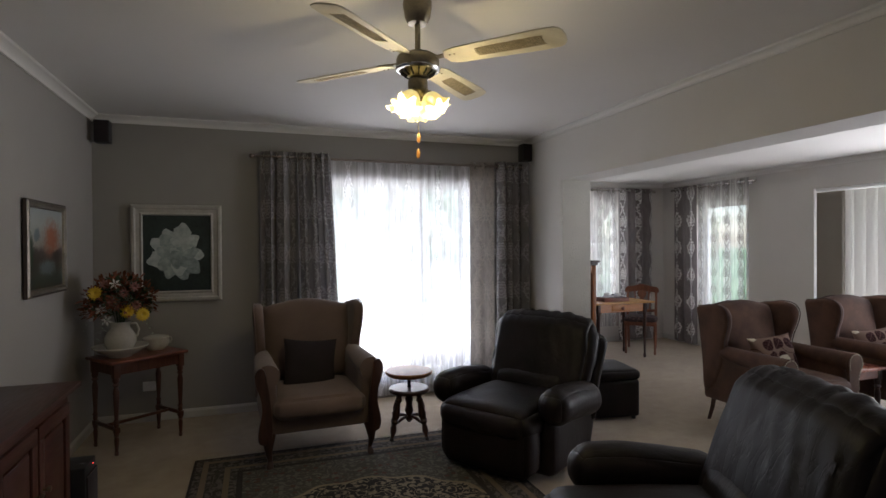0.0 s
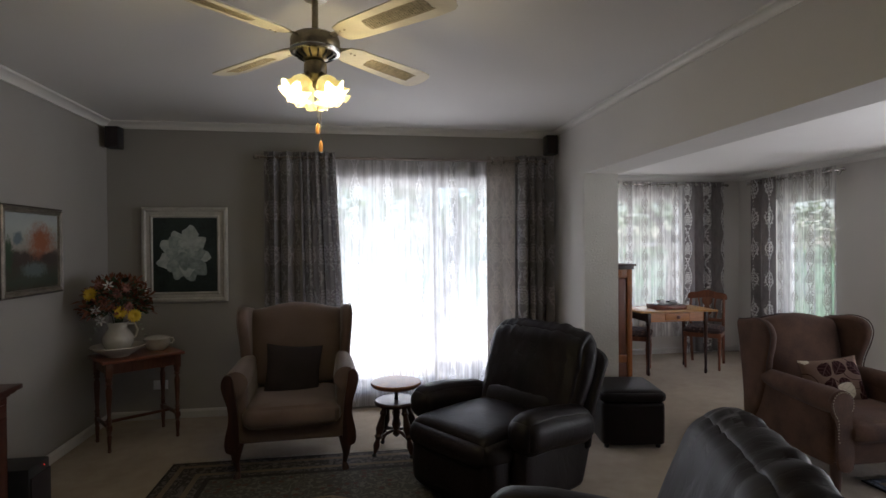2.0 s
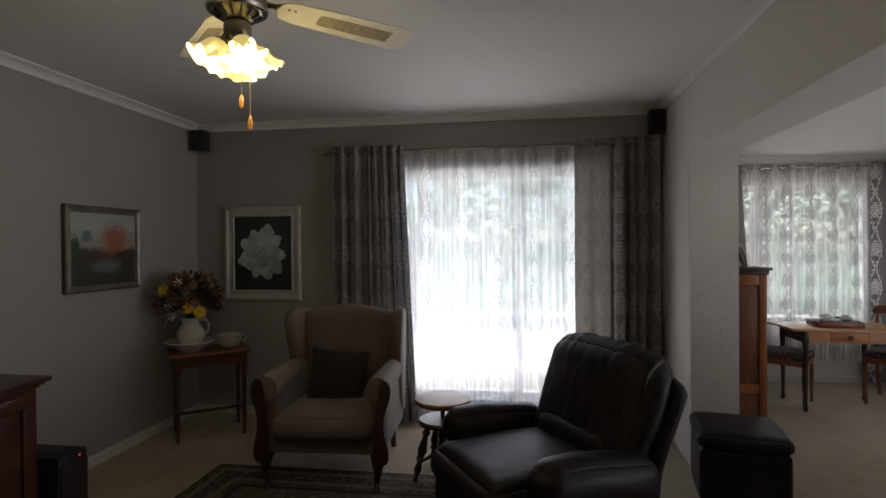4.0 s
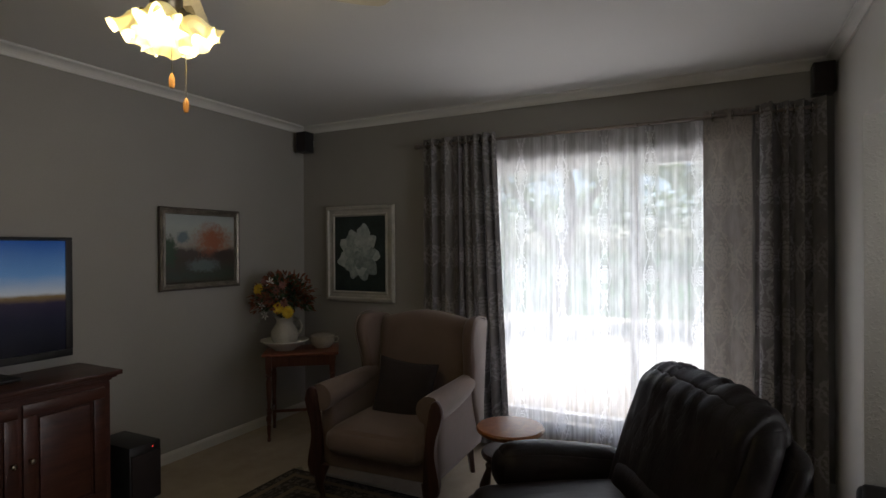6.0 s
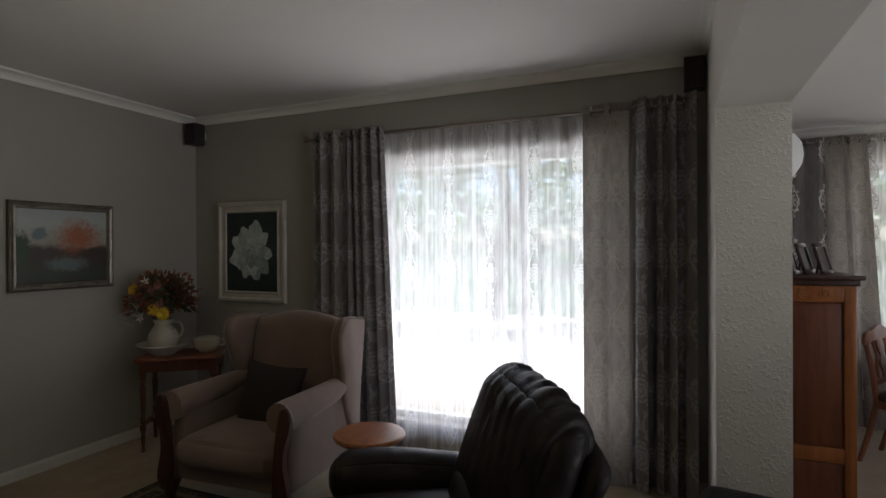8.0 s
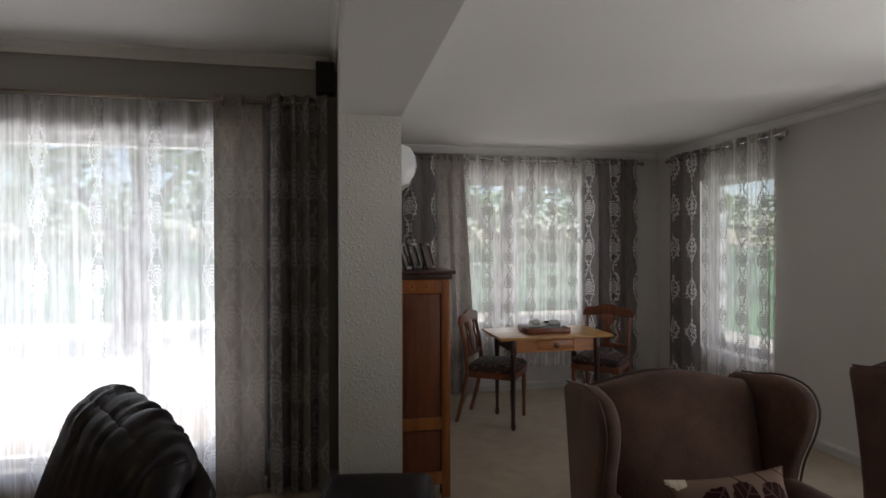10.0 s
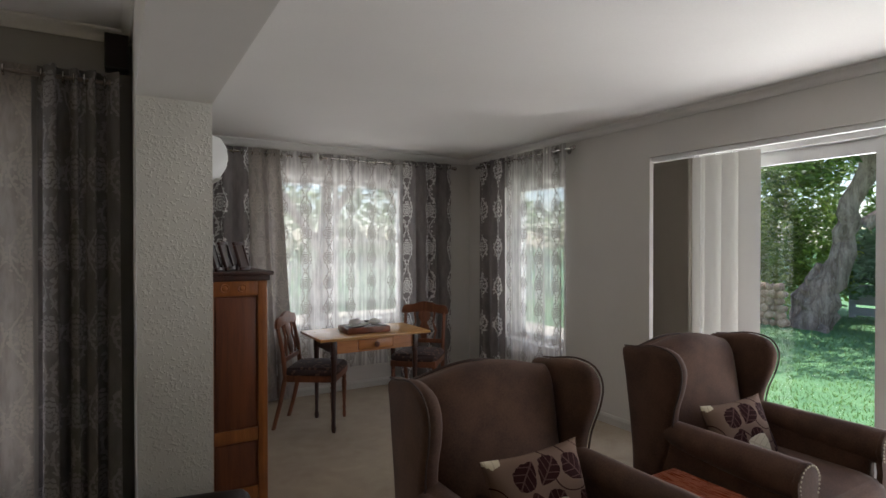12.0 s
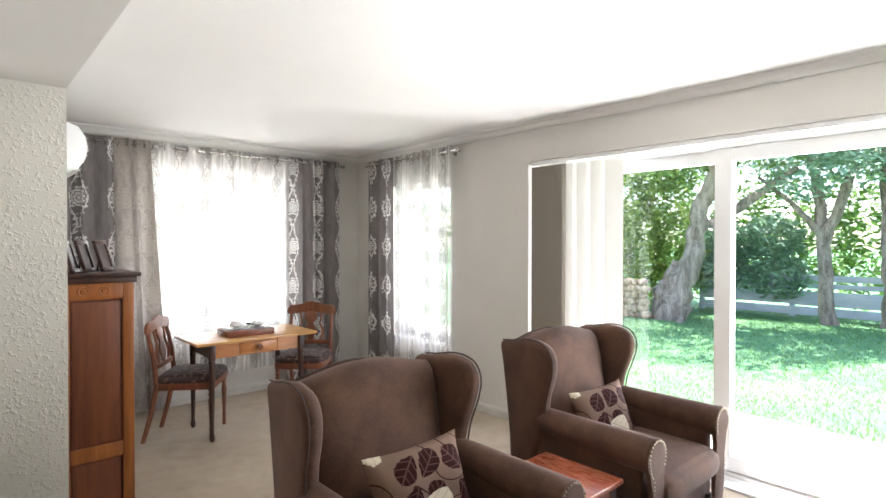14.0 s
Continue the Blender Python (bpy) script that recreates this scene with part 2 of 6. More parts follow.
def carpet_mat():
    n = Nodes("beige_carpet_pile")
    v = n.coords("Object")
    a, m, b = n.noise(v, 1.1), n.noise(v, 9.0, 5.0), n.noise(v, 320, 2.0, 0.7)
    f = n.math("ADD", n.math("MULTIPLY", a, 0.45), n.math("ADD", n.math("MULTIPLY", m, 0.3), n.math("MULTIPLY", b, 0.25)))
    col = n.ramp(f, (0.36, (0.28, 0.222, 0.155)), (0.64, (0.43, 0.358, 0.262)))
    h = n.math("ADD", n.math("MULTIPLY", b, 0.7), n.math("MULTIPLY", m, 0.5))
    return n.done(Base_Color=col, Roughness=0.95, Normal=n.bump(h, 0.6, 0.004), Sheen_Weight=0.15)


STUCCO = stucco()
CARPET = carpet_mat()


def glass_mat():
    n = Nodes("window_glass")
    lw = n.node("LayerWeight", ins={"Blend": 0.35})
    tr = n.node("BsdfTransparent", ins={"Color": (0.96, 0.98, 0.97)})
    gl = n.node("BsdfGlossy", ins={"Roughness": 0.02})
    mx = n.node("MixShader", ins={0: n.math("MULTIPLY", lw.outputs["Facing"], 0.35), 1: tr.outputs[0], 2: gl.outputs[0]})
    n.t.links.new(mx.outputs[0], n.out.inputs["Surface"])
    return n.m


GLASS = glass_mat()


def leather():
    """Soft black leather, worn smooth, with a fine pebbled grain and faint creases."""
    n = Nodes("black_leather")
    v = n.coords("Object")
    grain = n.noise(v, 260, 3.0)
    a = n.noise(n.coords("Object", (13, 6, 5)), 1.0, 3.0, 0.5, 1.4)
    fold = n.ramp(n.math("ABSOLUTE", n.math("SUBTRACT", a, 0.5)), (0.0, 0.0), (0.05, 1.0))
    worn = n.noise(v, 3.0, 5.0)
    col = n.ramp(worn, (0.35, (0.007, 0.0048, 0.005)), (0.70, (0.019, 0.0125, 0.0125)))
    nm = n.bump(grain, 0.15, 0.0007)
    return n.done(Base_Color=col, Roughness=n.math("ADD", n.math("MULTIPLY", worn, 0.25), 0.37), Specular_IOR_Level=0.27, Normal=n.bump(fold, 0.14, 0.004, nm))


LEATHER = leather()
SUEDE = surface("brown_suede", (0.056, 0.025, 0.014), (0.116, 0.057, 0.034), 6.0, 150, 0.9, bump=0.3, contrast=1.4, Sheen_Weight=0.05)
TAN = surface("tan_upholstery", (0.118, 0.080, 0.063), (0.178, 0.126, 0.102), 4, 220, 0.9, bump=0.35, Sheen_Weight=0.2)
DARKWOOD = wood("dark_mahogany", (0.020, 0.008, 0.006), (0.065, 0.024, 0.015))
REDWOOD = wood("red_mahogany", (0.13, 0.035, 0.018), (0.27, 0.085, 0.045), along="y")
TVWOOD = wood("reddish_cabinet_wood", (0.032, 0.010, 0.007), (0.080, 0.027, 0.016), along="y")
OAK = wood("orange_brown_oak", (0.19, 0.055, 0.010), (0.34, 0.115, 0.025))
PINE = wood("honey_pine", (0.46, 0.22, 0.06), (0.66, 0.38, 0.13), along="x", rough=0.3)
BLACK = surface("black_plastic", (0.012, 0.012, 0.013), (0.022, 0.022, 0.024), 5, 200, 0.45, bump=0.08)


# ---- the shell ----
XL, YW, XP0, XP1, YP, YF, XR = -1.27, 5.24, 2.77, 3.075, 4.55, 7.05, 6.15
YB = -2.4
CL, CR, BEAM = 2.60, 2.43, 2.11
XO = XR + 0.28                                        # outer face of the garden wall
YO = YW + 0.28


def wall(name, *sizes, mat=None, label=""):
    return boxes(name, mat or WALL, None, *sizes, kind="structure", label=label, smooth=False)


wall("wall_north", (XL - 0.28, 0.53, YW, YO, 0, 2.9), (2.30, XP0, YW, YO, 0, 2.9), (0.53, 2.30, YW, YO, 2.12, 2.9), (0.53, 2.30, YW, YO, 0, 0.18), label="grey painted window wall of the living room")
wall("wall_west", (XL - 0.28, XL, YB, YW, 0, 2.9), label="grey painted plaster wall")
wall("wall_south", (XL - 0.28, XO, YB - 0.2, YB, 0, 2.9), label="plain painted back wall")
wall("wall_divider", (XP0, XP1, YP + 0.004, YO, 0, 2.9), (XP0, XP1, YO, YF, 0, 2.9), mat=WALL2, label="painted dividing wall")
wall("pier", (XP0, XP1, YP - 0.03, YP, 0, BEAM), mat=STUCCO, label="rough trowelled plaster pier end")
wall("beam", (XP0, XP1, YB, YP + 0.004, BEAM, 2.9), mat=WALL2, label="smooth painted beam over the wide opening")
NY0, NY1, NZ0, NZ1 = 5.50, 6.45, 0.5, 2.06
FX0, FX1, FZ0, FZ1 = 3.86, 5.38, 0.62, 2.12
DY0, DY1, DZ = 0.9, 4.58, 2.12
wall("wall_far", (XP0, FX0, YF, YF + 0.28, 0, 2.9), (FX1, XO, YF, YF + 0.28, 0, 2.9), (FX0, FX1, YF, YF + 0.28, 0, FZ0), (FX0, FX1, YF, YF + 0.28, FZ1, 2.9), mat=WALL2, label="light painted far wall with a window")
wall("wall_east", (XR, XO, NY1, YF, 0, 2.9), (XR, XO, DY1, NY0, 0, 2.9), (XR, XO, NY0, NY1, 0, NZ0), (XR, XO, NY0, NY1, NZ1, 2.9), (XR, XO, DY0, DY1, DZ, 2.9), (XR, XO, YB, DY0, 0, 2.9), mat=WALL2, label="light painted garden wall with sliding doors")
wall("floor", (XL - 0.28, XO, YB - 0.2, YF + 0.28, -0.12, 0.0), mat=CARPET, label="beige wall to wall carpet")
wall("ceiling", (XL, XP0, YB, YW, CL, 2.9), (XP1, XR, YB, YF, CR, 2.9), mat=CEIL, label="smooth off-white plaster ceiling")
wall("roof", (XL - 0.9, XP0, YB - 0.8, YO + 0.5, 2.9, 3.0), (XP0, XO + 0.7, YB - 0.8, YF + 0.28 + 0.5, 2.9, 3.0), mat=EAVES, label="roof deck with wide eaves")


def cornice(name, a, b, inward, z, size=0.062):
    """A coved cornice from a to b; inward is the way into the room."""
    a, b, inn = Vector((*a, z)), Vector((*b, z)), Vector((*inward, 0))
    prof = [(0, 0), (size, 0), (size, -0.008)]
    prof += [(size * (1 - math.sin(t * math.pi / 12)) + 0.012, -0.012 - (size - 0.02) * (1 - math.cos(t * math.pi / 12))) for t in range(1, 7)]
    prof += [(0.012, -size), (0, -size)]
    bm = bmesh.new()
    rings(bm, [[p + inn * u + Vector((0, 0, v)) for u, v in prof] for p in (a, b)])
    part(name, bm, TRIM, None, "moulded white plaster cornice", kind="structure", smooth=False)


def skirting(name, a, b, inward, mat=None, h=0.075):
    a, b, inn = Vector((*a, 0)), Vector((*b, 0)), Vector((*inward, 0))
    prof = [(0, 0), (0.016, 0), (0.016, h - 0.02), (0.008, h - 0.004), (0.004, h), (0, h)]
    bm = bmesh.new()
    rings(bm, [[p + inn * u + Vector((0, 0, v)) for u, v in prof] for p in (a, b)])
    part(name, bm, mat or SKIRT, None, "painted timber skirting board", kind="structure", smooth=False)


cornice("cornice_north", (XL, YW), (XP0, YW), (0, -1), CL)
cornice("cornice_west", (XL, YB), (XL, YW), (1, 0), CL)
cornice("cornice_beam", (XP0, YB), (XP0, YW), (-1, 0), CL, 0.05)
cornice("cornice_far", (XP1, YF), (XR, YF), (0, -1), CR, 0.06)
cornice("cornice_east", (XR, YB), (XR, YF), (-1, 0), CR, 0.06)
skirting("baseboard_north", (XL, YW), (0.53, YW), (0, -1))
skirting("baseboard_north_end", (2.30, YW), (XP0, YW), (0, -1))
skirting("baseboard_west", (XL, YB), (XL, YW), (1, 0))
skirting("baseboard_far", (XP1, YF), (XR, YF), (0, -1))
skirting("baseboard_east", (XR, DY1), (XR, YF), (-1, 0))


# ---- windows and doors ----
def glazed(name, label, x0, x1, z0, z1, at, splits, frame=0.05, depth=0.07, bars=()):
    """A framed window in its own x-z plane: splits are the middles of its mullions, bars (x0, x1, z) its rails."""
    w = tagged(new(name), label, kind="structure")
    w.matrix_basis = at
    boxes("window_frame", FRAME_WHITE, w, (x0, x1, -depth / 2, depth / 2, z1 - frame, z1), (x0, x1, -depth / 2, depth / 2, z0, z0 + frame),
          (x0, x0 + frame, -depth / 2, depth / 2, z0 + frame, z1 - frame), (x1 - frame, x1, -depth / 2, depth / 2, z0 + frame, z1 - frame), smooth=False)
    xs = [x0 + frame] + [s for s in splits] + [x1 - frame]
    for s in splits:
        boxes("mullion", FRAME_WHITE, w, (s - frame * 0.6, s + frame * 0.6, -depth / 2 + 0.004, depth / 2 - 0.004, z0 + frame, z1 - frame), smooth=False)
    for a, b, z in bars:
        boxes("rail", FRAME_WHITE, w, (a, b, -depth / 2 + 0.008, depth / 2 - 0.008, z - frame * 0.4, z + frame * 0.4), smooth=False)
    for a, b in zip(xs, xs[1:]):
        p = boxes("pane", GLASS, w, (a, b, -0.003, 0.003, z0 + frame, z1 - frame), smooth=False)
        p.visible_shadow = False
    return w


glazed("window_1", "tall white framed window behind sheer curtains", 0.53, 2.30, 0.18, 2.12, pose(0, YW + 0.2, 0), [1.62], bars=[(1.62, 2.25, 1.28)])
glazed("window_2", "white framed window behind patterned lace", FX0, FX1, FZ0, FZ1, pose(0, YF + 0.2, 0), [4.62], bars=[(4.62, FX1 - 0.05, 1.5)])
glazed("window_3", "narrow white framed window behind lace", -NY1, -NY0, NZ0, NZ1, pose(XR + 0.2, 0, 0, 0, 0, -90), [-6.35])


# ---- outside ----
def lawn_mat():
    n = Nodes("lawn_grass")
    v = n.coords("Object")
    a, b, c = n.noise(v, 0.9), n.noise(v, 40, 4.0), n.noise(v, 7)
    f = n.math("ADD", n.math("MULTIPLY", a, 0.3), n.math("ADD", n.math("MULTIPLY", b, 0.4), n.math("MULTIPLY", c, 0.3)))
    col = n.ramp(f, (0.35, (0.050, 0.14, 0.055)), (0.5, (0.085, 0.21, 0.085)), (0.68, (0.17, 0.31, 0.13)))
    return n.done(Base_Color=col, Roughness=0.9, Normal=n.bump(b, 0.6, 0.02))


def leaf_mat(name, dark, light):
    n = Nodes(name)
    rnd = n.node("NewGeometry").outputs["Random Per Island"]
    col = n.ramp(rnd, (0.0, dark), (0.7, light), (1.0, tuple(min(1, q * 1.6) for q in light)))
    d = n.node("BsdfPrincipled", ins={"Base Color": col, "Roughness": 0.45})
    t = n.node("BsdfTranslucent", ins={"Color": n.mix(0.5, col, (0.30, 0.42, 0.06))})
    mx = n.node("MixShader", ins={0: 0.5, 1: d.outputs[0], 2: t.outputs[0]})
    n.t.links.new(mx.outputs[0], n.out.inputs["Surface"])
    return n.m


LAWN = lawn_mat()
LEAF = leaf_mat("glossy_dark_leaves", (0.05, 0.13, 0.03), (0.20, 0.34, 0.08))
LEAF3 = leaf_mat("sunlit_yellow_green_leaves", (0.10, 0.20, 0.03), (0.34, 0.46, 0.10))
LEAF2 = leaf_mat("blue_green_leaves", (0.11, 0.21, 0.16), (0.30, 0.45, 0.35))
LEAF_GRASS = leaf_mat("grass_blades", (0.065, 0.165, 0.07), (0.13, 0.27, 0.11))
BARK = surface("grey_brown_bark", (0.15, 0.105, 0.085), (0.50, 0.39, 0.34), 3, 20, 0.9, (3, 3, 0.8), bump=1.0, depth=0.03, contrast=1.5)
PAVE = surface("pale_paving", (0.48, 0.44, 0.38), (0.62, 0.58, 0.50), 1.2, 50, 0.85, bump=0.3)
FENCE = surface("weathered_grey_timber", (0.42, 0.44, 0.50), (0.58, 0.60, 0.66), 3, 60, 0.85, (1, 1, 8))
STONE = surface("field_stone", (0.30, 0.19, 0.12), (0.58, 0.42, 0.29), 5, 40, 0.9, bump=0.5, depth=0.01)

boxes("ground", LAWN, None, (-150, 150, -150, 150, -0.4, -0.10), kind="structure", label="green garden lawn", smooth=False)
boxes("patio_east", PAVE, None, (XO, XO + 1.5, -3.0, 6.0, -0.10, -0.04), kind="structure", label="pale sunlit paving beside the sliding doors", smooth=False)
boxes("patio_north", PAVE, None, (-3.5, 9.5, YF + 0.28, 13.4, -0.10, -0.04), (-3.5, XP0, YO, YF + 0.28, -0.10, -0.04), kind="structure", label="pale paved drive outside the front windows", smooth=False)


def leaves(bm, centre, radii, count, size, rng):
    """Small folded leaves scattered through an uneven cloud."""
    c = Vector(centre)
    for _ in range(count):
        d = Vector((rng.gauss(0, 1), rng.gauss(0, 1), rng.gauss(0, 1))).normalized()
        r = rng.uniform(0.35, 1.0) ** 0.5
        r *= 0.8 + 0.45 * noise.noise(d * 2.3 + c)
        p = c + Vector((d.x * radii[0], d.y * radii[1], d.z * radii[2])) * r
        a = Vector((rng.gauss(0, 1), rng.gauss(0, 1), rng.gauss(0, 0.5))).normalized()
        b = a.orthogonal().normalized()
        s = size * rng.uniform(0.6, 1.4)
        v = [bm.verts.new(p + q) for q in (-a * s, b * s * 0.45, a * s, -b * s * 0.45)]
        bm.faces.new(v)


def tree(label, at, trunk, limbs, crown, seed, leaf=None, count=2600, size=0.09):
    """trunk: (point, radius) list; limbs: lists of the same; crown: (centre, radii) clouds; all from the foot."""
    rng = random.Random(seed)
    t = thing("tree", label, "tree", pose(*at))
    bm = bmesh.new()
    for line in (trunk, *limbs):
        pts, rad = [], []
        for (p, r), (q, s) in zip(line, line[1:]):
            for k in range(4):
                f = k / 4
                pts.append(Vector(p).lerp(Vector(q), f) + Vector((noise.noise(Vector(p) * 3 + Vector((k, seed, 0))), noise.noise(Vector(q) * 3 + Vector((0, k, seed))), 0)) * r * 0.5)
                rad.append((r * (1 - f) + s * f) * (1 + 0.18 * noise.noise(Vector((k * 1.7, seed, r * 30)))))
        pts.append(Vector(line[-1][0]))
        rad.append(line[-1][1])
        tube(bm, pts, rad, 12)
    part("trunk", bm, BARK, t)
    bm = bmesh.new()
    total = sum(r[0] * r[1] for _, r in crown)
    for c, r in crown:
        leaves(bm, c, r, int(count * r[0] * r[1] / total), size, rng)
    part("crown", bm, leaf or LEAF, t, smooth=False)
    return t


def hedge(label, x0, x1, y0, y1, z0, z1, count, seed, mat, size=0.08):
    rng = random.Random(seed)
    bm = bmesh.new()
    nx, ny = max(1, int((x1 - x0) / 0.9)), max(1, int((y1 - y0) / 0.9))
    n = nx * ny * 2
    for i in range(nx):
        for j in range(ny):
            for k in range(2):
                c = (x0 + (i + rng.uniform(0.2, 0.8)) * (x1 - x0) / nx, y0 + (j + rng.uniform(0.2, 0.8)) * (y1 - y0) / ny, z0 + (z1 - z0) * (0.25 + 0.5 * k) + rng.uniform(-0.2, 0.2))
                leaves(bm, c, (0.8, 0.8, (z1 - z0) * 0.36), count // n, size, rng)
    return tagged(part("hedge", bm, mat, None, label, smooth=False, kind="stuff"), category="hedge")


# ---- curtains ----
def damask(n, uv, period_u, period_v, du=0.0, dv=0.0):
    """A mask of petalled medallions inside a chain of leafy scrolls, in metres of cloth."""
    sx = n.node("SeparateXYZ", ins={0: uv})
    wob = n.math("SUBTRACT", n.noise(uv, 34, 2.0), 0.5)
    u = n.math("ADD", n.math("DIVIDE", sx.outputs[0], period_u), du)
    v = n.math("ADD", n.math("DIVIDE", sx.outputs[1], period_v), dv)
    fu = n.math("SUBTRACT", n.math("FRACT", u), 0.5)
    fv = n.math("SUBTRACT", n.math("FRACT", v), 0.5)
    ax = n.math("ABSOLUTE", n.math("MULTIPLY", fu, 2.0))                  # 0 at the middle of the band, 1 at its edge
    y = n.math("MULTIPLY", fv, 2 * period_v / period_u)
    r = n.math("SQRT", n.math("ADD", n.math("MULTIPLY", ax, ax), n.math("MULTIPLY", n.math("MULTIPLY", y, y), 0.55)))
    a = n.math("ARCTAN2", y, ax)
    petal = n.math("SINE", n.math("MULTIPLY", a, 10.0))
    edge = n.math("ADD", 0.62, n.math("MULTIPLY", 0.10, petal))
    ringed = n.math("GREATER_THAN", n.math("ADD", n.math("SINE", n.math("ADD", n.math("MULTIPLY", r, 30.0), n.math("MULTIPLY", petal, 1.4))), n.math("MULTIPLY", wob, 1.6)), -0.55)
    rose = n.math("MULTIPLY", n.math("LESS_THAN", n.math("ADD", r, n.math("MULTIPLY", wob, 0.10)), edge), ringed)
    swing = n.math("COSINE", n.math("MULTIPLY", fv, 2 * math.pi))
    line = n.math("ADD", 0.50, n.math("MULTIPLY", 0.38, swing))
    off = n.math("SUBTRACT", ax, n.math("ADD", line, n.math("MULTIPLY", wob, 0.16)))
    lobe = n.math("ABSOLUTE", n.math("SINE", n.math("MULTIPLY", fv, 8 * math.pi)))
    wide = n.math("ADD", 0.09, n.math("MULTIPLY", 0.18, n.math("MULTIPLY", lobe, lobe)))
    blobs = n.math("LESS_THAN", n.node("TexVoronoi", ins={"Vector": uv, "Scale": 9.5 / period_u, "Randomness": 0.8}).outputs["Distance"], 0.50)
    stem = n.math("MULTIPLY", n.math("LESS_THAN", n.math("ABSOLUTE", off), wide), n.math("MAXIMUM", blobs, n.math("LESS_THAN", n.math("ABSOLUTE", off), 0.05)))
    return n.math("MAXIMUM", rose, stem)


def cloth(name, base, pattern, translucent, clear, period=(0.16, 0.34), band=None, clear_pattern=0.0, kind="print"):
    """A woven cloth: diffuse, translucent and, for sheers, see-through; the pattern is denser and paler."""
    n = Nodes(name)
    uv = n.coords("UV")
    w = damask(n, uv, *period)
    if band:                                   # stripes of print, (pitch, share)
        sx = n.node("SeparateXYZ", ins={0: uv})
        fb = n.math("FRACT", n.math("DIVIDE", sx.outputs[0], band[0]))
        w = n.math("MULTIPLY", w, n.math("LESS_THAN", fb, band[1]))
    weave = n.noise(n.coords("UV", (900, 900, 1)), 1.0, 2.0)
    broad = n.noise(uv, 3.0)
    col = n.mix(w, base, pattern)
    mottle = n.ramp(n.noise(n.coords("UV", (3, 0.8, 1)), 9.0, 4.0, 0.6), (0.42, 0.0), (0.62, 0.5))
    col = n.mix(n.math("MULTIPLY", broad, 0.3), col, tuple(q * 0.75 for q in base))
    col = n.mix(n.math("MULTIPLY", mottle, n.math("SUBTRACT", 1.0, w)), col, tuple(q * 0.62 for q in base))
    nm = n.bump(weave, 0.2, 0.0005)
    d = n.node("BsdfDiffuse", ins={"Color": col, "Normal": nm})
    t = n.node("BsdfTranslucent", ins={"Color": col})
    mx = n.node("MixShader", ins={0: translucent, 1: d.outputs[0], 2: t.outputs[0]})
    tr = n.node("BsdfTransparent", ins={"Color": (1, 1, 1)})
    # Streaks painted into the opacity stand in for the folds' darker bands.
    fold_streaks = n.ramp(n.noise(n.coords("UV", (1, 0.03, 1)), 22.0, 3.0), (0.38, 0.45), (0.60, 1.25))
    amt = n.math("ADD", n.math("MULTIPLY", n.math("MULTIPLY", n.math("SUBTRACT", 1.0, w), fold_streaks), clear), n.math("MULTIPLY", w, clear_pattern))
    fin = n.node("MixShader", ins={0: amt, 1: mx.outputs[0], 2: tr.outputs[0]})
    n.t.links.new(fin.outputs[0], n.out.inputs["Surface"])
    return n.m


DRAPE = cloth("grey_damask_drape", (0.225, 0.213, 0.213), (0.34, 0.33, 0.33), 0.14, 0.0, (0.21, 0.40))
DRAPE_PLAIN = cloth("taupe_drape_lining", (0.335, 0.302, 0.28), (0.375, 0.34, 0.30), 0.28, 0.0, (0.21, 0.40))
SHEER = cloth("white_sheer", (0.93, 0.94, 0.96), (0.92, 0.93, 0.95), 0.8, 0.40, (0.15, 0.36), (0.45, 0.34), 0.14)
LACE = cloth("white_lace_with_grey_print", (0.85, 0.84, 0.82), (0.24, 0.22, 0.20), 0.4, 0.42, (0.14, 0.24), (0.28, 0.5), 0.02)
DRAPE2 = cloth("dark_grey_drape_with_white_medallions", (0.25, 0.228, 0.225), (0.84, 0.83, 0.81), 0.2, 0.0, (0.19, 0.40), (0.38, 0.50))
CHROME = surface("brushed_steel", (0.45, 0.43, 0.41), (0.6, 0.58, 0.55), 5, 200, 0.25, metallic=1.0, bump=0.05)


def folds(x0, x1, y, z0, z1, pitch, depth, seed, narrow=0.0, lean=0.0):
    """The place of cloth (u, v) hung from x0 to x1 in uneven folds; narrow draws it in towards its foot."""
    rng = random.Random(seed)
    ph = [rng.uniform(0, 6.28) for _ in range(4)]

    def at(u, v):
        w = x1 - x0
        k = w / pitch * 2 * math.pi
        s = u + 0.03 * math.sin(u * 9 + ph[0]) + 0.012 * math.sin(u * 23 + ph[1] + v * 1.3)
        d = depth * (0.75 + 0.35 * math.sin(u * 7 + ph[2])) * (0.8 + 0.35 * (1 - v))
        x = x0 + w * u + 0.25 * d * math.sin(2 * s * k + ph[3]) + lean * (1 - v) * (0.3 + 0.7 * u) - narrow * (1 - v) * (u - 0.5) * w
        yy = y + d * math.sin(s * k) + 0.25 * d * math.sin(2 * s * k + ph[1] + 2 * v)
        return Vector((x, yy, z0 + (z1 - z0) * v))
    return at


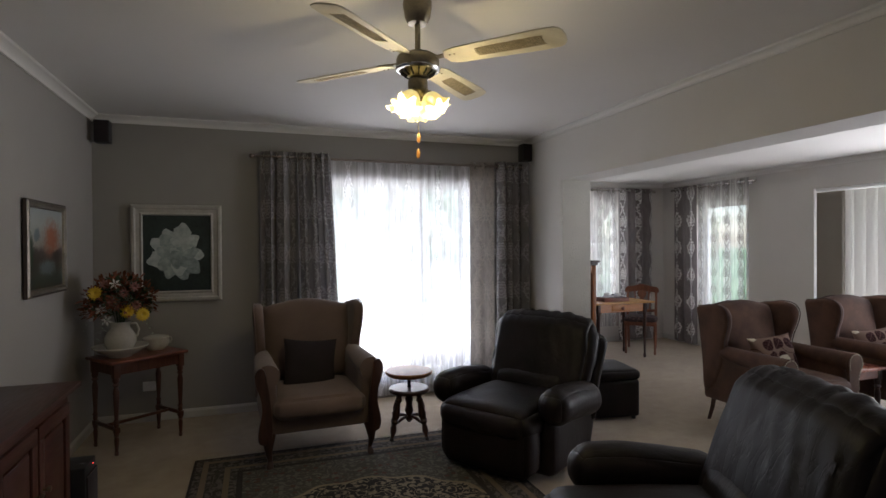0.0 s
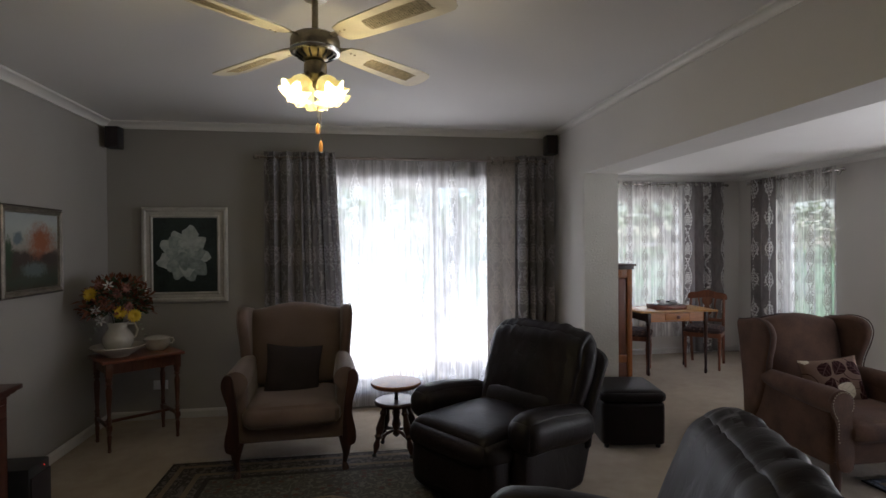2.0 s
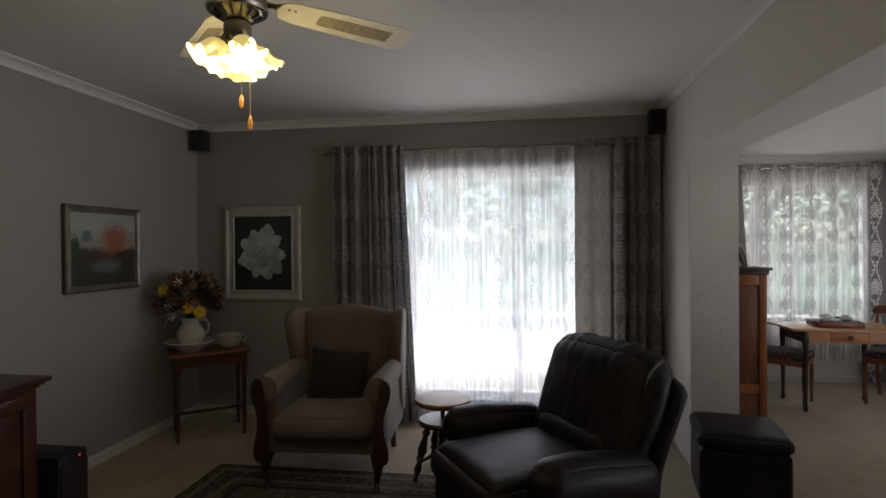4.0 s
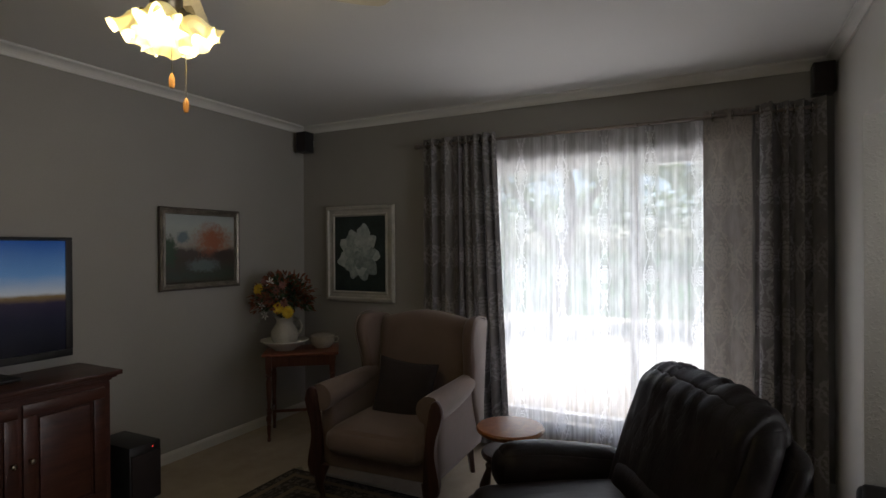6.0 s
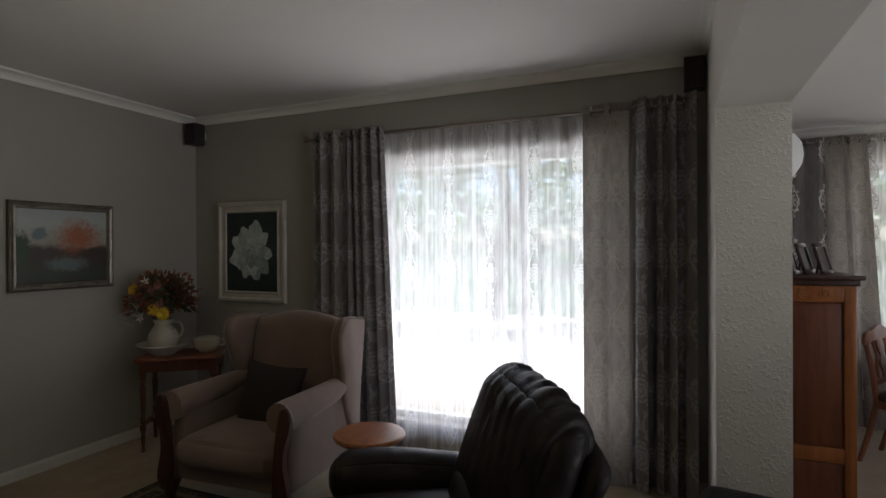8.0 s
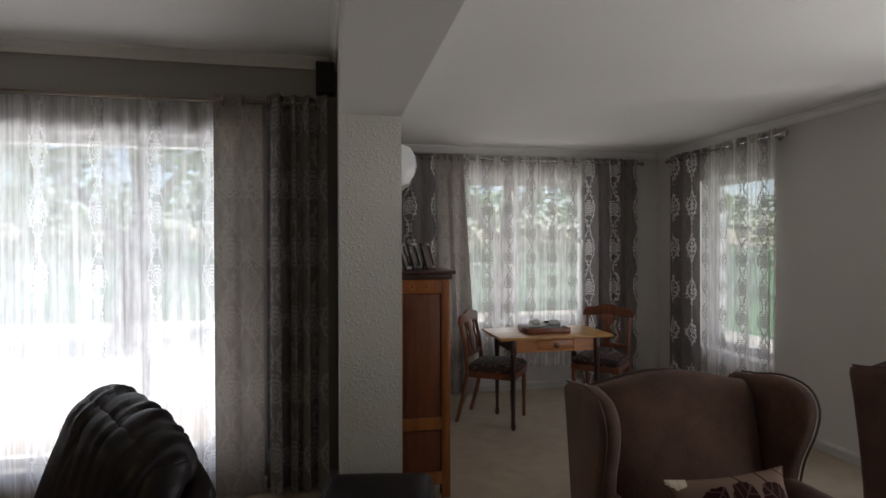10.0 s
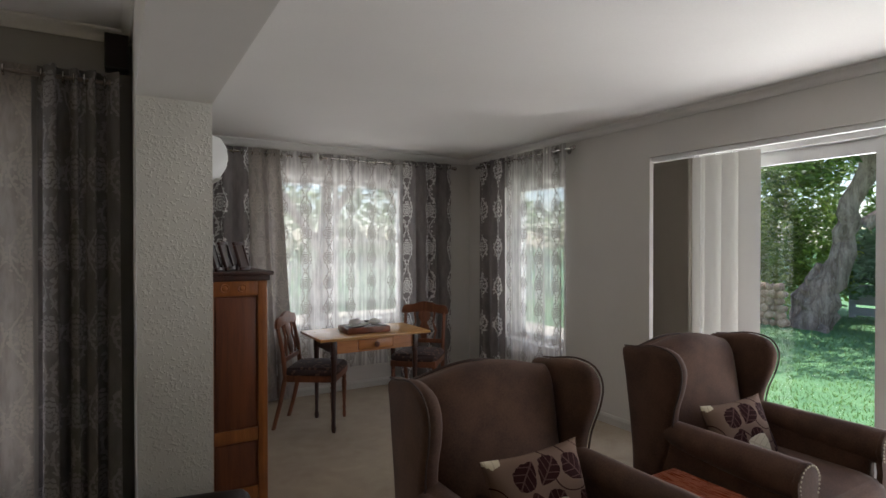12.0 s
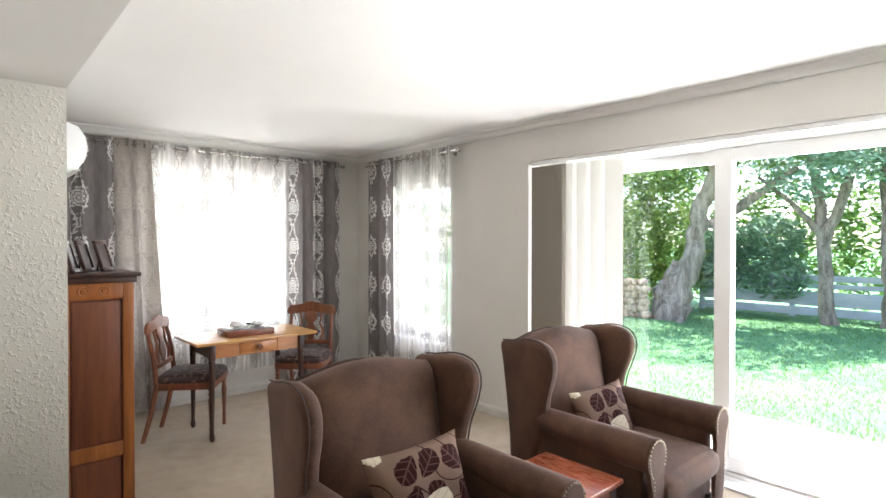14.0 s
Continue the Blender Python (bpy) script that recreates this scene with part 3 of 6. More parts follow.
def curtain(label, at, material, span, y, z0, z1, pitch=0.11, depth=0.03, fullness=1.6, seed=1, thick=0.0, nu=None, narrow=0.0, lean=0.0, rings_z=None):
    x0, x1 = span
    bm = bmesh.new()
    f = folds(x0, x1, y, z0, z1, pitch, depth, seed, narrow, lean)
    nu = nu or int((x1 - x0) / pitch * 14)
    uv_sheet(bm, f, nu, 14, (x1 - x0) * fullness, z1 - z0)
    c = thing("curtain", label, "curtain", at)
    cl = part("cloth", bm, material, c, angle=180)
    if rings_z:
        for i in range(int((x1 - x0) / pitch * 2)):
            x = x0 + (i + 0.5) * pitch / 2
            bm = bmesh.new()
            ring = [Vector((x, y + 0.026 * math.cos(a * math.pi / 8), rings_z + 0.026 * math.sin(a * math.pi / 8))) for a in range(17)]
            tube(bm, ring, 0.006, 6)
            part("eyelet", bm, CHROME, c)
    return c


def rod(label, at, x0, x1, y, z, wall_y, mat=None, radius=0.011):
    r = thing("curtain_rod", label, "curtain rod", at)
    bm = bmesh.new()
    tube(bm, [(x0, y, z), (x1, y, z)], radius, 12)
    part("pole", bm, mat or CHROME, r)
    for x, s in ((x0, -1), (x1, 1)):
        bm = bmesh.new()
        m = pose(x, y, z, 0, 90 * s, 0)
        lathe(bm, [(0.011, 0), (0.018, 0.004), (0.018, 0.012), (0.012, 0.016), (0.022, 0.03), (0.022, 0.042), (0.008, 0.056), (0.0, 0.058)], 12, m=m)
        part("finial", bm, mat or CHROME, r)
    for x in (x0 + 0.1, x1 - 0.1):
        bm = bmesh.new()
        tube(bm, [(x, wall_y, z - 0.01), (x, y, z - 0.012)], 0.007, 8)
        lathe(bm, [(0.024, 0), (0.024, 0.006), (0.01, 0.01)], 12, m=pose(x, wall_y, z - 0.01, 90, 0, 0))
        part("bracket", bm, mat or CHROME, r)


BRONZE = surface("dark_bronze_rod", (0.20, 0.17, 0.15), (0.34, 0.29, 0.26), 5, 200, 0.3, metallic=0.9, bump=0.05)
P0 = pose(0, 0, 0)
Y1 = YW - 0.10
ROD1 = 2.30
rod("slim dark steel curtain rod above the tall window", P0, 0.02, 2.66, Y1, ROD1, YW, BRONZE)
curtain("white patterned sheer curtain across the tall window", P0, SHEER, (0.50, 2.28), YW - 0.045, 0.03, ROD1 - 0.005, 0.13, 0.017, 1.5, 3)
curtain("grey damask drape gathered on the rod, hanging to the carpet", P0, DRAPE, (0.06, 0.36), Y1, 0.02, ROD1 + 0.05, 0.11, 0.045, 1.8, 5, rings_z=ROD1)
curtain("grey damask drape in deep folds beside the sheer", P0, DRAPE, (0.37, 0.67), Y1, 0.02, ROD1 + 0.05, 0.078, 0.055, 2.0, 6, lean=0.10, rings_z=ROD1)
curtain("taupe drape hanging flat with its lining side out", P0, DRAPE_PLAIN, (2.07, 2.34), Y1, 0.02, ROD1 + 0.04, 0.22, 0.014, 1.2, 7, rings_z=ROD1)
curtain("grey damask drape bunched in deep folds by the corner", P0, DRAPE, (2.36, 2.70), Y1, 0.02, ROD1 + 0.05, 0.088, 0.055, 2.0, 8, rings_z=ROD1)

Y2, ROD2 = YF - 0.10, 2.30
rod("steel curtain rod above the far window", P0, 3.1, 5.86, Y2, ROD2, YF)
curtain("white lace curtain with a grey printed stripe", P0, LACE, (3.95, 5.25), Y2, 0.25, ROD2 + 0.04, 0.19, 0.022, 1.25, 11, rings_z=ROD2)
curtain("dark grey drape with white medallions near the cabinet", P0, DRAPE2, (3.12, 3.72), Y2 - 0.01, 0.03, ROD2 + 0.04, 0.14, 0.032, 1.4, 12, rings_z=ROD2)
curtain("plain taupe drape falling in soft folds", P0, DRAPE_PLAIN, (3.7, 3.98), Y2 - 0.02, 0.03, ROD2 + 0.04, 0.13, 0.03, 1.4, 13, lean=0.14, rings_z=ROD2)
curtain("dark grey drape with white medallions beside the lace", P0, DRAPE2, (5.22, 5.84), Y2 - 0.01, 0.03, ROD2 + 0.04, 0.15, 0.032, 1.35, 14, rings_z=ROD2)

EAST = pose(XR, 0, 0, 0, 0, -90)                      # local x runs towards -y, local y away from the room
Y3 = -0.09
rod("steel curtain rod above the narrow window", EAST, -6.72, -5.33, Y3, ROD2, 0)
curtain("dark grey drape with white medallions by the narrow window", EAST, DRAPE2, (-6.70, -6.26), Y3 - 0.01, 0.03, ROD2 + 0.04, 0.14, 0.032, 1.4, 15, rings_z=ROD2)
curtain("white lace curtain across the narrow window", EAST, LACE, (-6.24, -5.38), Y3, 0.25, ROD2 + 0.05, 0.17, 0.024, 1.25, 16, rings_z=ROD2)


# ---- seating ----
def mirror_x(bm, verts, sx):
    if sx < 0:
        for v in verts:
            v.co.x = -v.co.x


SIDE = pose(0, 0, 0, 0, 0, 90)          # turns an x-z outline into a y-z one
NAIL = surface("antique_brass_nails", (0.22, 0.18, 0.12), (0.45, 0.38, 0.28), 20, 200, 0.3, metallic=1.0)
PIPING = surface("dark_brown_piping", (0.05, 0.03, 0.024), (0.09, 0.055, 0.045), 5, 200, 0.8)

WING_LINE = smooth_closed([(0.425, 0.955), (0.34, 0.975), (0.22, 0.995), (0.12, 0.975), (0.075, 0.91), (0.085, 0.82), (0.12, 0.72), (0.135, 0.63), (0.16, 0.50), (0.24, 0.32), (0.345, 0.28), (0.365, 0.48), (0.385, 0.66), (0.41, 0.84)], 3)
ARM_FACE = [(-0.075, 0.20), (0.02, 0.20), (0.03, 0.34), (0.035, 0.47), (0.062, 0.52), (0.078, 0.57), (0.072, 0.615), (0.045, 0.648), (0.0, 0.66), (-0.045, 0.648), (-0.075, 0.61), (-0.078, 0.56), (-0.06, 0.52), (-0.07, 0.40)]


def wing_chair(label, at, mat, pipe, carved, group=""):
    """A wing armchair facing -y; carved: dark wooden arm fronts and cabriole legs, otherwise a nailed front."""
    ch = thing("wing_armchair", label, "armchair", at, group)
    part_of("seat_frame", lambda b: round_box(b, -0.34, 0.34, -0.36, 0.34, 0.19, 0.36, 0.03, 6), mat, ch)

    def seat(b):
        low = 0.045 if carved else 0.0
        round_box(b, -0.295, 0.295, -0.43, 0.20, 0.335 - low, 0.475 - low, 0.06, 8, 0.022)
    part_of("seat_cushion", seat, mat, ch)

    def back(u, v):
        z = 0.42 + (v + 1) / 2 * (0.535 + 0.055 * math.cos(u * math.pi / 2) ** 1.5)
        return (u * 0.335, 0.265 + 0.16 * (z - 0.42) - 0.03 * (1 - u * u), z)
    part_of("backrest", lambda b: pad(b, back, (0, 1, -0.15), 0.20, 18, 18, 7), mat, ch)

    def outer(b):
        line = [(-0.345, 0.2)] + [(0.345 * u, 0.93 + 0.055 * math.cos(u * math.pi / 2) ** 1.5) for u in [k / 8 - 1 for k in range(17)]] + [(0.345, 0.2)]
        vs = slab(b, line, 0.05, pose(0, 0.36, 0), 0.018)
        for v in vs:
            v.co.y += 0.085 * (v.co.z - 0.2) / 0.8 - 0.03
    part_of("back_panel", outer, mat, ch)
    for s in (-1, 1):
        def wing(b):
            plump(b, WING_LINE, 0.075, 0.034, pose(0.345, 0, 0) @ SIDE)
            for v in b.verts:
                v.co.x += 0.07 * max(0, v.co.z - 0.6) * (1 - (v.co.y - 0.08) / 0.34)
            mirror_x(b, b.verts, s)
        part_of("wing", wing, mat, ch)

        def arm(b):
            vs = round_box(b, 0.275, 0.365, -0.36, 0.36, 0.2, 0.6, 0.03, 8)
            pts = [(0.335, -0.40, 0.585), (0.335, -0.30, 0.585), (0.335, -0.1, 0.59), (0.335, 0.08, 0.60), (0.33, 0.2, 0.61)]
            tube(b, pts, [0.074, 0.076, 0.070, 0.062, 0.05], 16)
            mirror_x(b, b.verts, s)
        part_of("arm", arm, mat, ch)

        def face(b):
            vs = slab(b, smooth_closed(ARM_FACE, 3), 0.022, pose(0.335, -0.405, 0), 0.009)
            mirror_x(b, vs, s)
        if not carved:
            part_of("arm_front", face, mat, ch)

            def nails(b):
                line = smooth_closed(ARM_FACE[2:13], 9)
                step, last = 0.0, None
                for p in line[:-9]:
                    if last is None or (Vector(p) - last).length > 0.0155:
                        last = Vector(p)
                        q = last * 1.0
                        c = Vector((0.335 + (q.x * 0.86), -0.419, 0.575 + (q.y - 0.575) * 0.9))
                        lathe(b, [(0.0045, 0), (0.004, 0.0025), (0.0, 0.0035)], 6, c, m=pose(0, 0, 0, 90))
                mirror_x(b, b.verts, s)
            part_of("nailheads", nails, NAIL, ch, "row of small brass nailheads", kind="stuff")
        else:
            def strip(b):
                line = smooth_closed([(-0.028, 0.17), (0.045, 0.17), (0.052, 0.25), (0.030, 0.36), (0.036, 0.45), (0.062, 0.53), (0.072, 0.60), (0.045, 0.645), (0.01, 0.63), (0.0, 0.57), (-0.012, 0.50), (-0.022, 0.42), (-0.030, 0.30)], 3)
                vs = slab(b, line, 0.034, pose(0.345, -0.412, 0), 0.012)
                mirror_x(b, vs, s)
            part_of("arm_front", strip, DARKWOOD, ch, "carved dark wooden arm front")

        def leg(b):
            if carved:
                tube(b, [(0.325, -0.385, 0.22), (0.335, -0.40, 0.17), (0.335, -0.405, 0.11), (0.325, -0.39, 0.05), (0.33, -0.405, 0.02), (0.33, -0.41, 0.0)], [0.04, 0.036, 0.022, 0.015, 0.024, 0.022], 10)
            else:
                tube(b, [(0.31, -0.34, 0.22), (0.315, -0.35, 0.12), (0.315, -0.355, 0.05), (0.315, -0.36, 0.0)], [0.034, 0.028, 0.018, 0.022], 10)
            mirror_x(b, b.verts, s)
        part_of("leg", leg, DARKWOOD, ch, "dark wooden front leg")

        def rear(b):
            tube(b, [(0.29, 0.31, 0.24), (0.29, 0.33, 0.12), (0.29, 0.37, 0.0)], [0.026, 0.022, 0.018], 4)
            mirror_x(b, b.verts, s)
        part_of("leg", rear, DARKWOOD, ch, "dark wooden rear leg")

        def cord(b):
            line = WING_LINE[1:22]
            tube(b, [(s * (0.345 + 0.026 + 0.07 * max(0, z - 0.6) * (1 - (y - 0.08) / 0.34)), y - 0.002, z + 0.001) for y, z in line], 0.004, 6)
        part_of("piping", cord, pipe, ch)

    def crest(b):
        tube(b, [(0.33 * u, 0.425, 0.935 + 0.055 * math.cos(u * math.pi / 2) ** 1.5) for u in [k / 8 - 1 for k in range(17)]], 0.006, 6)
    part_of("piping", crest, pipe, ch)
    return ch


WC2, WC3, WC1 = pose(3.95, 3.28, 0, 0, 0, 0), pose(5.22, 3.28, 0, 0, 0, 0), pose(0.41, 4.24, 0, 0, 0, 3)
wing_chair("brown suede wing armchair with brass nailheads near the divider", WC2, SUEDE, PIPING, False, "brown wing armchairs")
wing_chair("brown suede wing armchair with brass nailheads by the garden doors", WC3, SUEDE, PIPING, False, "brown wing armchairs")
wing_chair("tan wing armchair with carved dark wooden arm fronts on the rug", WC1 @ Matrix.Diagonal((1.05, 1, 1.06, 1)), TAN, TAN, True)


def wrinkled(b, x0, x1, y0, y1, z0, z1, r, seed, bulge=0.02, amp=0.008, along="z", n=14):
    """A stuffed leather part with long soft creases."""
    start = len(b.verts)
    round_box(b, x0, x1, y0, y1, z0, z1, r, n, bulge)
    b.verts.ensure_lookup_table()
    c = Vector(((x0 + x1) / 2, (y0 + y1) / 2, (z0 + z1) / 2))
    st = {"x": (4, 26, 26), "y": (26, 4, 7), "z": (26, 10, 4)}[along]
    for i in range(start, len(b.verts)):
        v = b.verts[i]
        q = Vector((v.co.x * st[0], v.co.y * st[1], v.co.z * st[2])) * 0.55
        k = noise.noise(q + Vector((seed * 7.1, 0, 0)))
        v.co += (v.co - c).normalized() * amp * (k - abs(k) * 0.6)


def creased(b, x0, x1, y0, y1, z0, z1, r, seed, bulge, amp, n=34):
    """A stuffed leather pad with sharp creases that run from its front over its top to its rear."""
    start = len(b.verts)
    round_box(b, x0, x1, y0, y1, z0, z1, r, n, bulge)
    b.verts.ensure_lookup_table()
    c = Vector(((x0 + x1) / 2, (y0 + y1) / 2, (z0 + z1) / 2))
    for i in range(start, len(b.verts)):
        v = b.verts[i]
        p = v.co
        bend = 0.05 * noise.noise(Vector((p.y * 5, p.z * 5, seed)))
        k = noise.noise(Vector(((p.x + bend + 0.35 * (p.z - z0) * (p.x - c.x)) * 15, p.y * 3.5, p.z * 2.2 + seed)))
        fine = noise.noise(Vector((p.x * 34, p.y * 7, p.z * 5 + seed * 3)))
        high = min(1, max(0, (p.z - z0) / (z1 - z0)) * 1.3 + 0.15)
        edge = 0.6 + 0.4 * min(1, abs(p.x - c.x) / (x1 - c.x) * 1.3)
        v.co += (p - c).normalized() * amp * high * edge * (0.5 - 2.4 * max(0, 0.28 - abs(k)) + 0.35 * fine)


def recliner(label, at):
    """A puffy leather recliner facing -y."""
    rc = thing("recliner", label, "armchair", at, "black leather recliners")

    def base(b):
        wrinkled(b, -0.43, 0.43, -0.27, 0.40, 0.03, 0.40, 0.05, 1, 0.01, 0.004)
        for v in b.verts:
            if v.co.y > 0:
                v.co.y -= 0.35 * max(0, 0.30 - v.co.z)
    part_of("base", base, LEATHER, rc)
    part_of("footrest", lambda b: wrinkled(b, -0.335, 0.335, -0.455, -0.24, 0.04, 0.42, 0.07, 2, 0.02, 0.004, "x"), LEATHER, rc)

    def seat(b):
        creased(b, -0.335, 0.335, -0.475, 0.26, 0.27, 0.455, 0.085, 3, 0.03, 0.006, 22)
    part_of("seat_cushion", seat, LEATHER, rc)
    for s in (-1, 1):
        def arm(b):
            creased(b, 0.32, 0.53, -0.33, 0.32, 0.345, 0.565, 0.10, 6 + s, 0.008, 0.006, 26)
            for v in b.verts:
                v.co.z -= 0.05 * max(0, (v.co.y + 0.1) / 0.4) - 0.02
                v.co.x *= s
        part_of("arm_pad", arm, LEATHER, rc)

    def lean(b):
        for v in b.verts:
            z = v.co.z
            v.co.y += 0.36 * max(0, z - 0.42)
            v.co.x *= 1 + 0.10 * (z - 0.6)
            v.co.z -= 0.035 * abs(v.co.x / 0.36) ** 4 * max(0, (z - 0.55) / 0.45)

    def shell(b):
        wrinkled(b, -0.385, 0.465, 0.29, 0.365, 0.25, 0.88, 0.035, 9, 0.012, 0.004, "z", 16)
        lean(b)

    def back(b):
        creased(b, -0.355, 0.42, 0.15, 0.32, 0.38, 0.97, 0.085, 11, 0.015, 0.024, 48)
        lean(b)

    def lumbar(b):
        creased(b, -0.30, 0.30, 0.14, 0.30, 0.40, 0.60, 0.08, 12, 0.02, 0.010, 20)
        lean(b)
    part_of("back_shell", shell, LEATHER, rc)
    part_of("backrest", back, LEATHER, rc)
    part_of("lumbar_pad", lumbar, LEATHER, rc)
    return rc


R1 = recliner("black leather recliner with creased puffy back beside the stool", pose(1.74, 3.475, 0, 0, 0, -57))
R2 = recliner("black leather recliner with rounded creased back at the rug", pose(1.54, 1.62, 0, 0, 0, -109) @ Matrix.Diagonal((1.05, 1.06, 1, 1)))


def ottoman(at):
    o = thing("ottoman", "square black leather ottoman beside the trowelled pier", "ottoman", at)
    part_of("body", lambda b: wrinkled(b, -0.23, 0.23, -0.23, 0.23, 0.025, 0.34, 0.025, 21, 0.006, 0.003), LEATHER, o)
    part_of("lid", lambda b: wrinkled(b, -0.235, 0.235, -0.235, 0.235, 0.335, 0.42, 0.035, 22, 0.014, 0.004, "x"), LEATHER, o)
    for x in (-0.19, 0.19):
        for y in (-0.19, 0.19):
            part_of("foot", lambda b: lathe(b, [(0.018, 0), (0.02, 0.03)], 10, (x, y, 0)), BLACK, o)


ottoman(pose(2.91, 4.10, 0, 0, 0, -10))


def leaf_print():
    """Printed cloth: dark veined leaves and a few cream flowers on winding stems."""
    n = Nodes("taupe_cushion_with_brown_leaves")
    v = n.coords("Object")
    sx = n.node("SeparateXYZ", ins={0: v})
    vec = n.node("CombineXYZ", ins={0: sx.outputs[0], 1: sx.outputs[2], 2: 0.0}).outputs[0]

    def scatter(scale, long, broad, seed):
        """A leaf in every cell: its mask, its veins and its cell's random colour."""
        place = n.node("VectorMath", operation="ADD", ins={0: vec, 1: (seed, seed * 0.7, 0)}).outputs[0]
        vr = n.node("TexVoronoi", ins={"Vector": place, "Scale": scale, "Randomness": 0.55})
        off = n.node("VectorMath", operation="SUBTRACT", ins={0: place, 1: vr.outputs["Position"]}).outputs[0]
        cell = n.node("SeparateXYZ", ins={0: vr.outputs["Color"]})
        turn = n.node("VectorRotate", rotation_type="Z_AXIS", ins={"Vector": off, "Angle": n.math("MULTIPLY", cell.outputs[0], 6.283)})
        q = n.node("SeparateXYZ", ins={0: turn.outputs[0]})
        lx, ly = n.math("DIVIDE", q.outputs[0], long), n.math("DIVIDE", n.math("ABSOLUTE", q.outputs[1]), broad)
        wob = n.math("MULTIPLY", n.math("SUBTRACT", n.noise(vec, 55, 2.0), 0.5), 0.35)
        inside = n.math("LESS_THAN", n.math("ADD", n.math("ADD", n.math("MULTIPLY", lx, lx), n.math("MULTIPLY", ly, n.math("ADD", 0.9, n.math("MULTIPLY", lx, 0.35)))), wob), 0.95)
        rib = n.math("LESS_THAN", ly, 0.07)
        veins = n.math("GREATER_THAN", n.math("SINE", n.math("ADD", n.math("MULTIPLY", lx, 13.0), n.math("MULTIPLY", ly, 6.0))), 0.90)
        return inside, n.math("MAXIMUM", rib, veins), cell.outputs[1]
    base = n.mix(n.noise(vec, 6), (0.165, 0.108, 0.080), (0.23, 0.155, 0.120))
    wave = n.noise(vec, 4.0, 0.0)
    stem = n.math("LESS_THAN", n.math("ABSOLUTE", n.math("SUBTRACT", n.math("FRACT", n.math("MULTIPLY", wave, 6.0)), 0.5)), 0.03)
    col = n.mix(stem, base, (0.05, 0.020, 0.016))
    m, line, pick = scatter(8.4, 0.056, 0.040, 0.0)
    col = n.mix(m, col, n.mix(n.math("MULTIPLY", line, 0.75), (0.030, 0.008, 0.008), (0.12, 0.065, 0.055)))
    m, line, pick = scatter(4.3, 0.068, 0.055, 3.3)
    cream = n.math("MULTIPLY", m, n.math("GREATER_THAN", pick, 0.52))
    col = n.mix(cream, col, n.mix(n.math("MULTIPLY", line, 0.5), (0.66, 0.60, 0.47), (0.40, 0.33, 0.24)))
    return n.done(Base_Color=col, Roughness=0.9, Specular_IOR_Level=0.15, Normal=n.bump(n.noise(v, 300), 0.3, 0.0008))


PRINT = leaf_print()
DARKCLOTH = surface("charcoal_cushion_cloth", (0.016, 0.011, 0.012), (0.030, 0.022, 0.024), 6, 220, 0.9, bump=0.4)


def cushion(label, at, mat, w, h, t, seed, zip_mat=None):
    c = thing("cushion", label, "cushion", at)

    def face(u, v):
        k = 1 - 0.09 * (1 - abs(u) ** 2) * abs(v) ** 3
        j = 1 - 0.09 * (1 - abs(v) ** 2) * abs(u) ** 3
        return (u * w / 2 * j, 0.01 * noise.noise(Vector((u * 2, v * 2, seed))), v * h / 2 * k + h / 2)
    part_of("cover", lambda b: pad(b, face, (0, 1, 0), t, 14, 14, 2.4, 0.02, seed), mat, c)

    def seam(b):
        pts = []
        for k in range(0, 65):
            a = k / 16
            e = a % 1 * 2 - 1
            u, v = ((e, -1), (1, e), (-e, 1), (-1, -e))[int(a) % 4]
            p = Vector(face(u, v))
            pts.append(p)
        tube(b, pts, 0.0035, 6, cap=False)
    part_of("seam", seam, zip_mat or mat, c)


cushion("cream cushion with dark brown leaf print on the brown armchair", WC2 @ pose(0.02, -0.05, 0.425, -18, -5, -8), PRINT, 0.39, 0.33, 0.14, 1)
cushion("cream cushion with printed brown leaves propped on the armchair", WC3 @ pose(0.02, -0.01, 0.405, -20, -4, -10), PRINT, 0.37, 0.33, 0.13, 5)
cushion("plain dark charcoal cushion on the tan armchair", WC1 @ pose(-0.03, -0.05, 0.385, -16, 5, 3), DARKCLOTH, 0.40, 0.41, 0.14, 9)


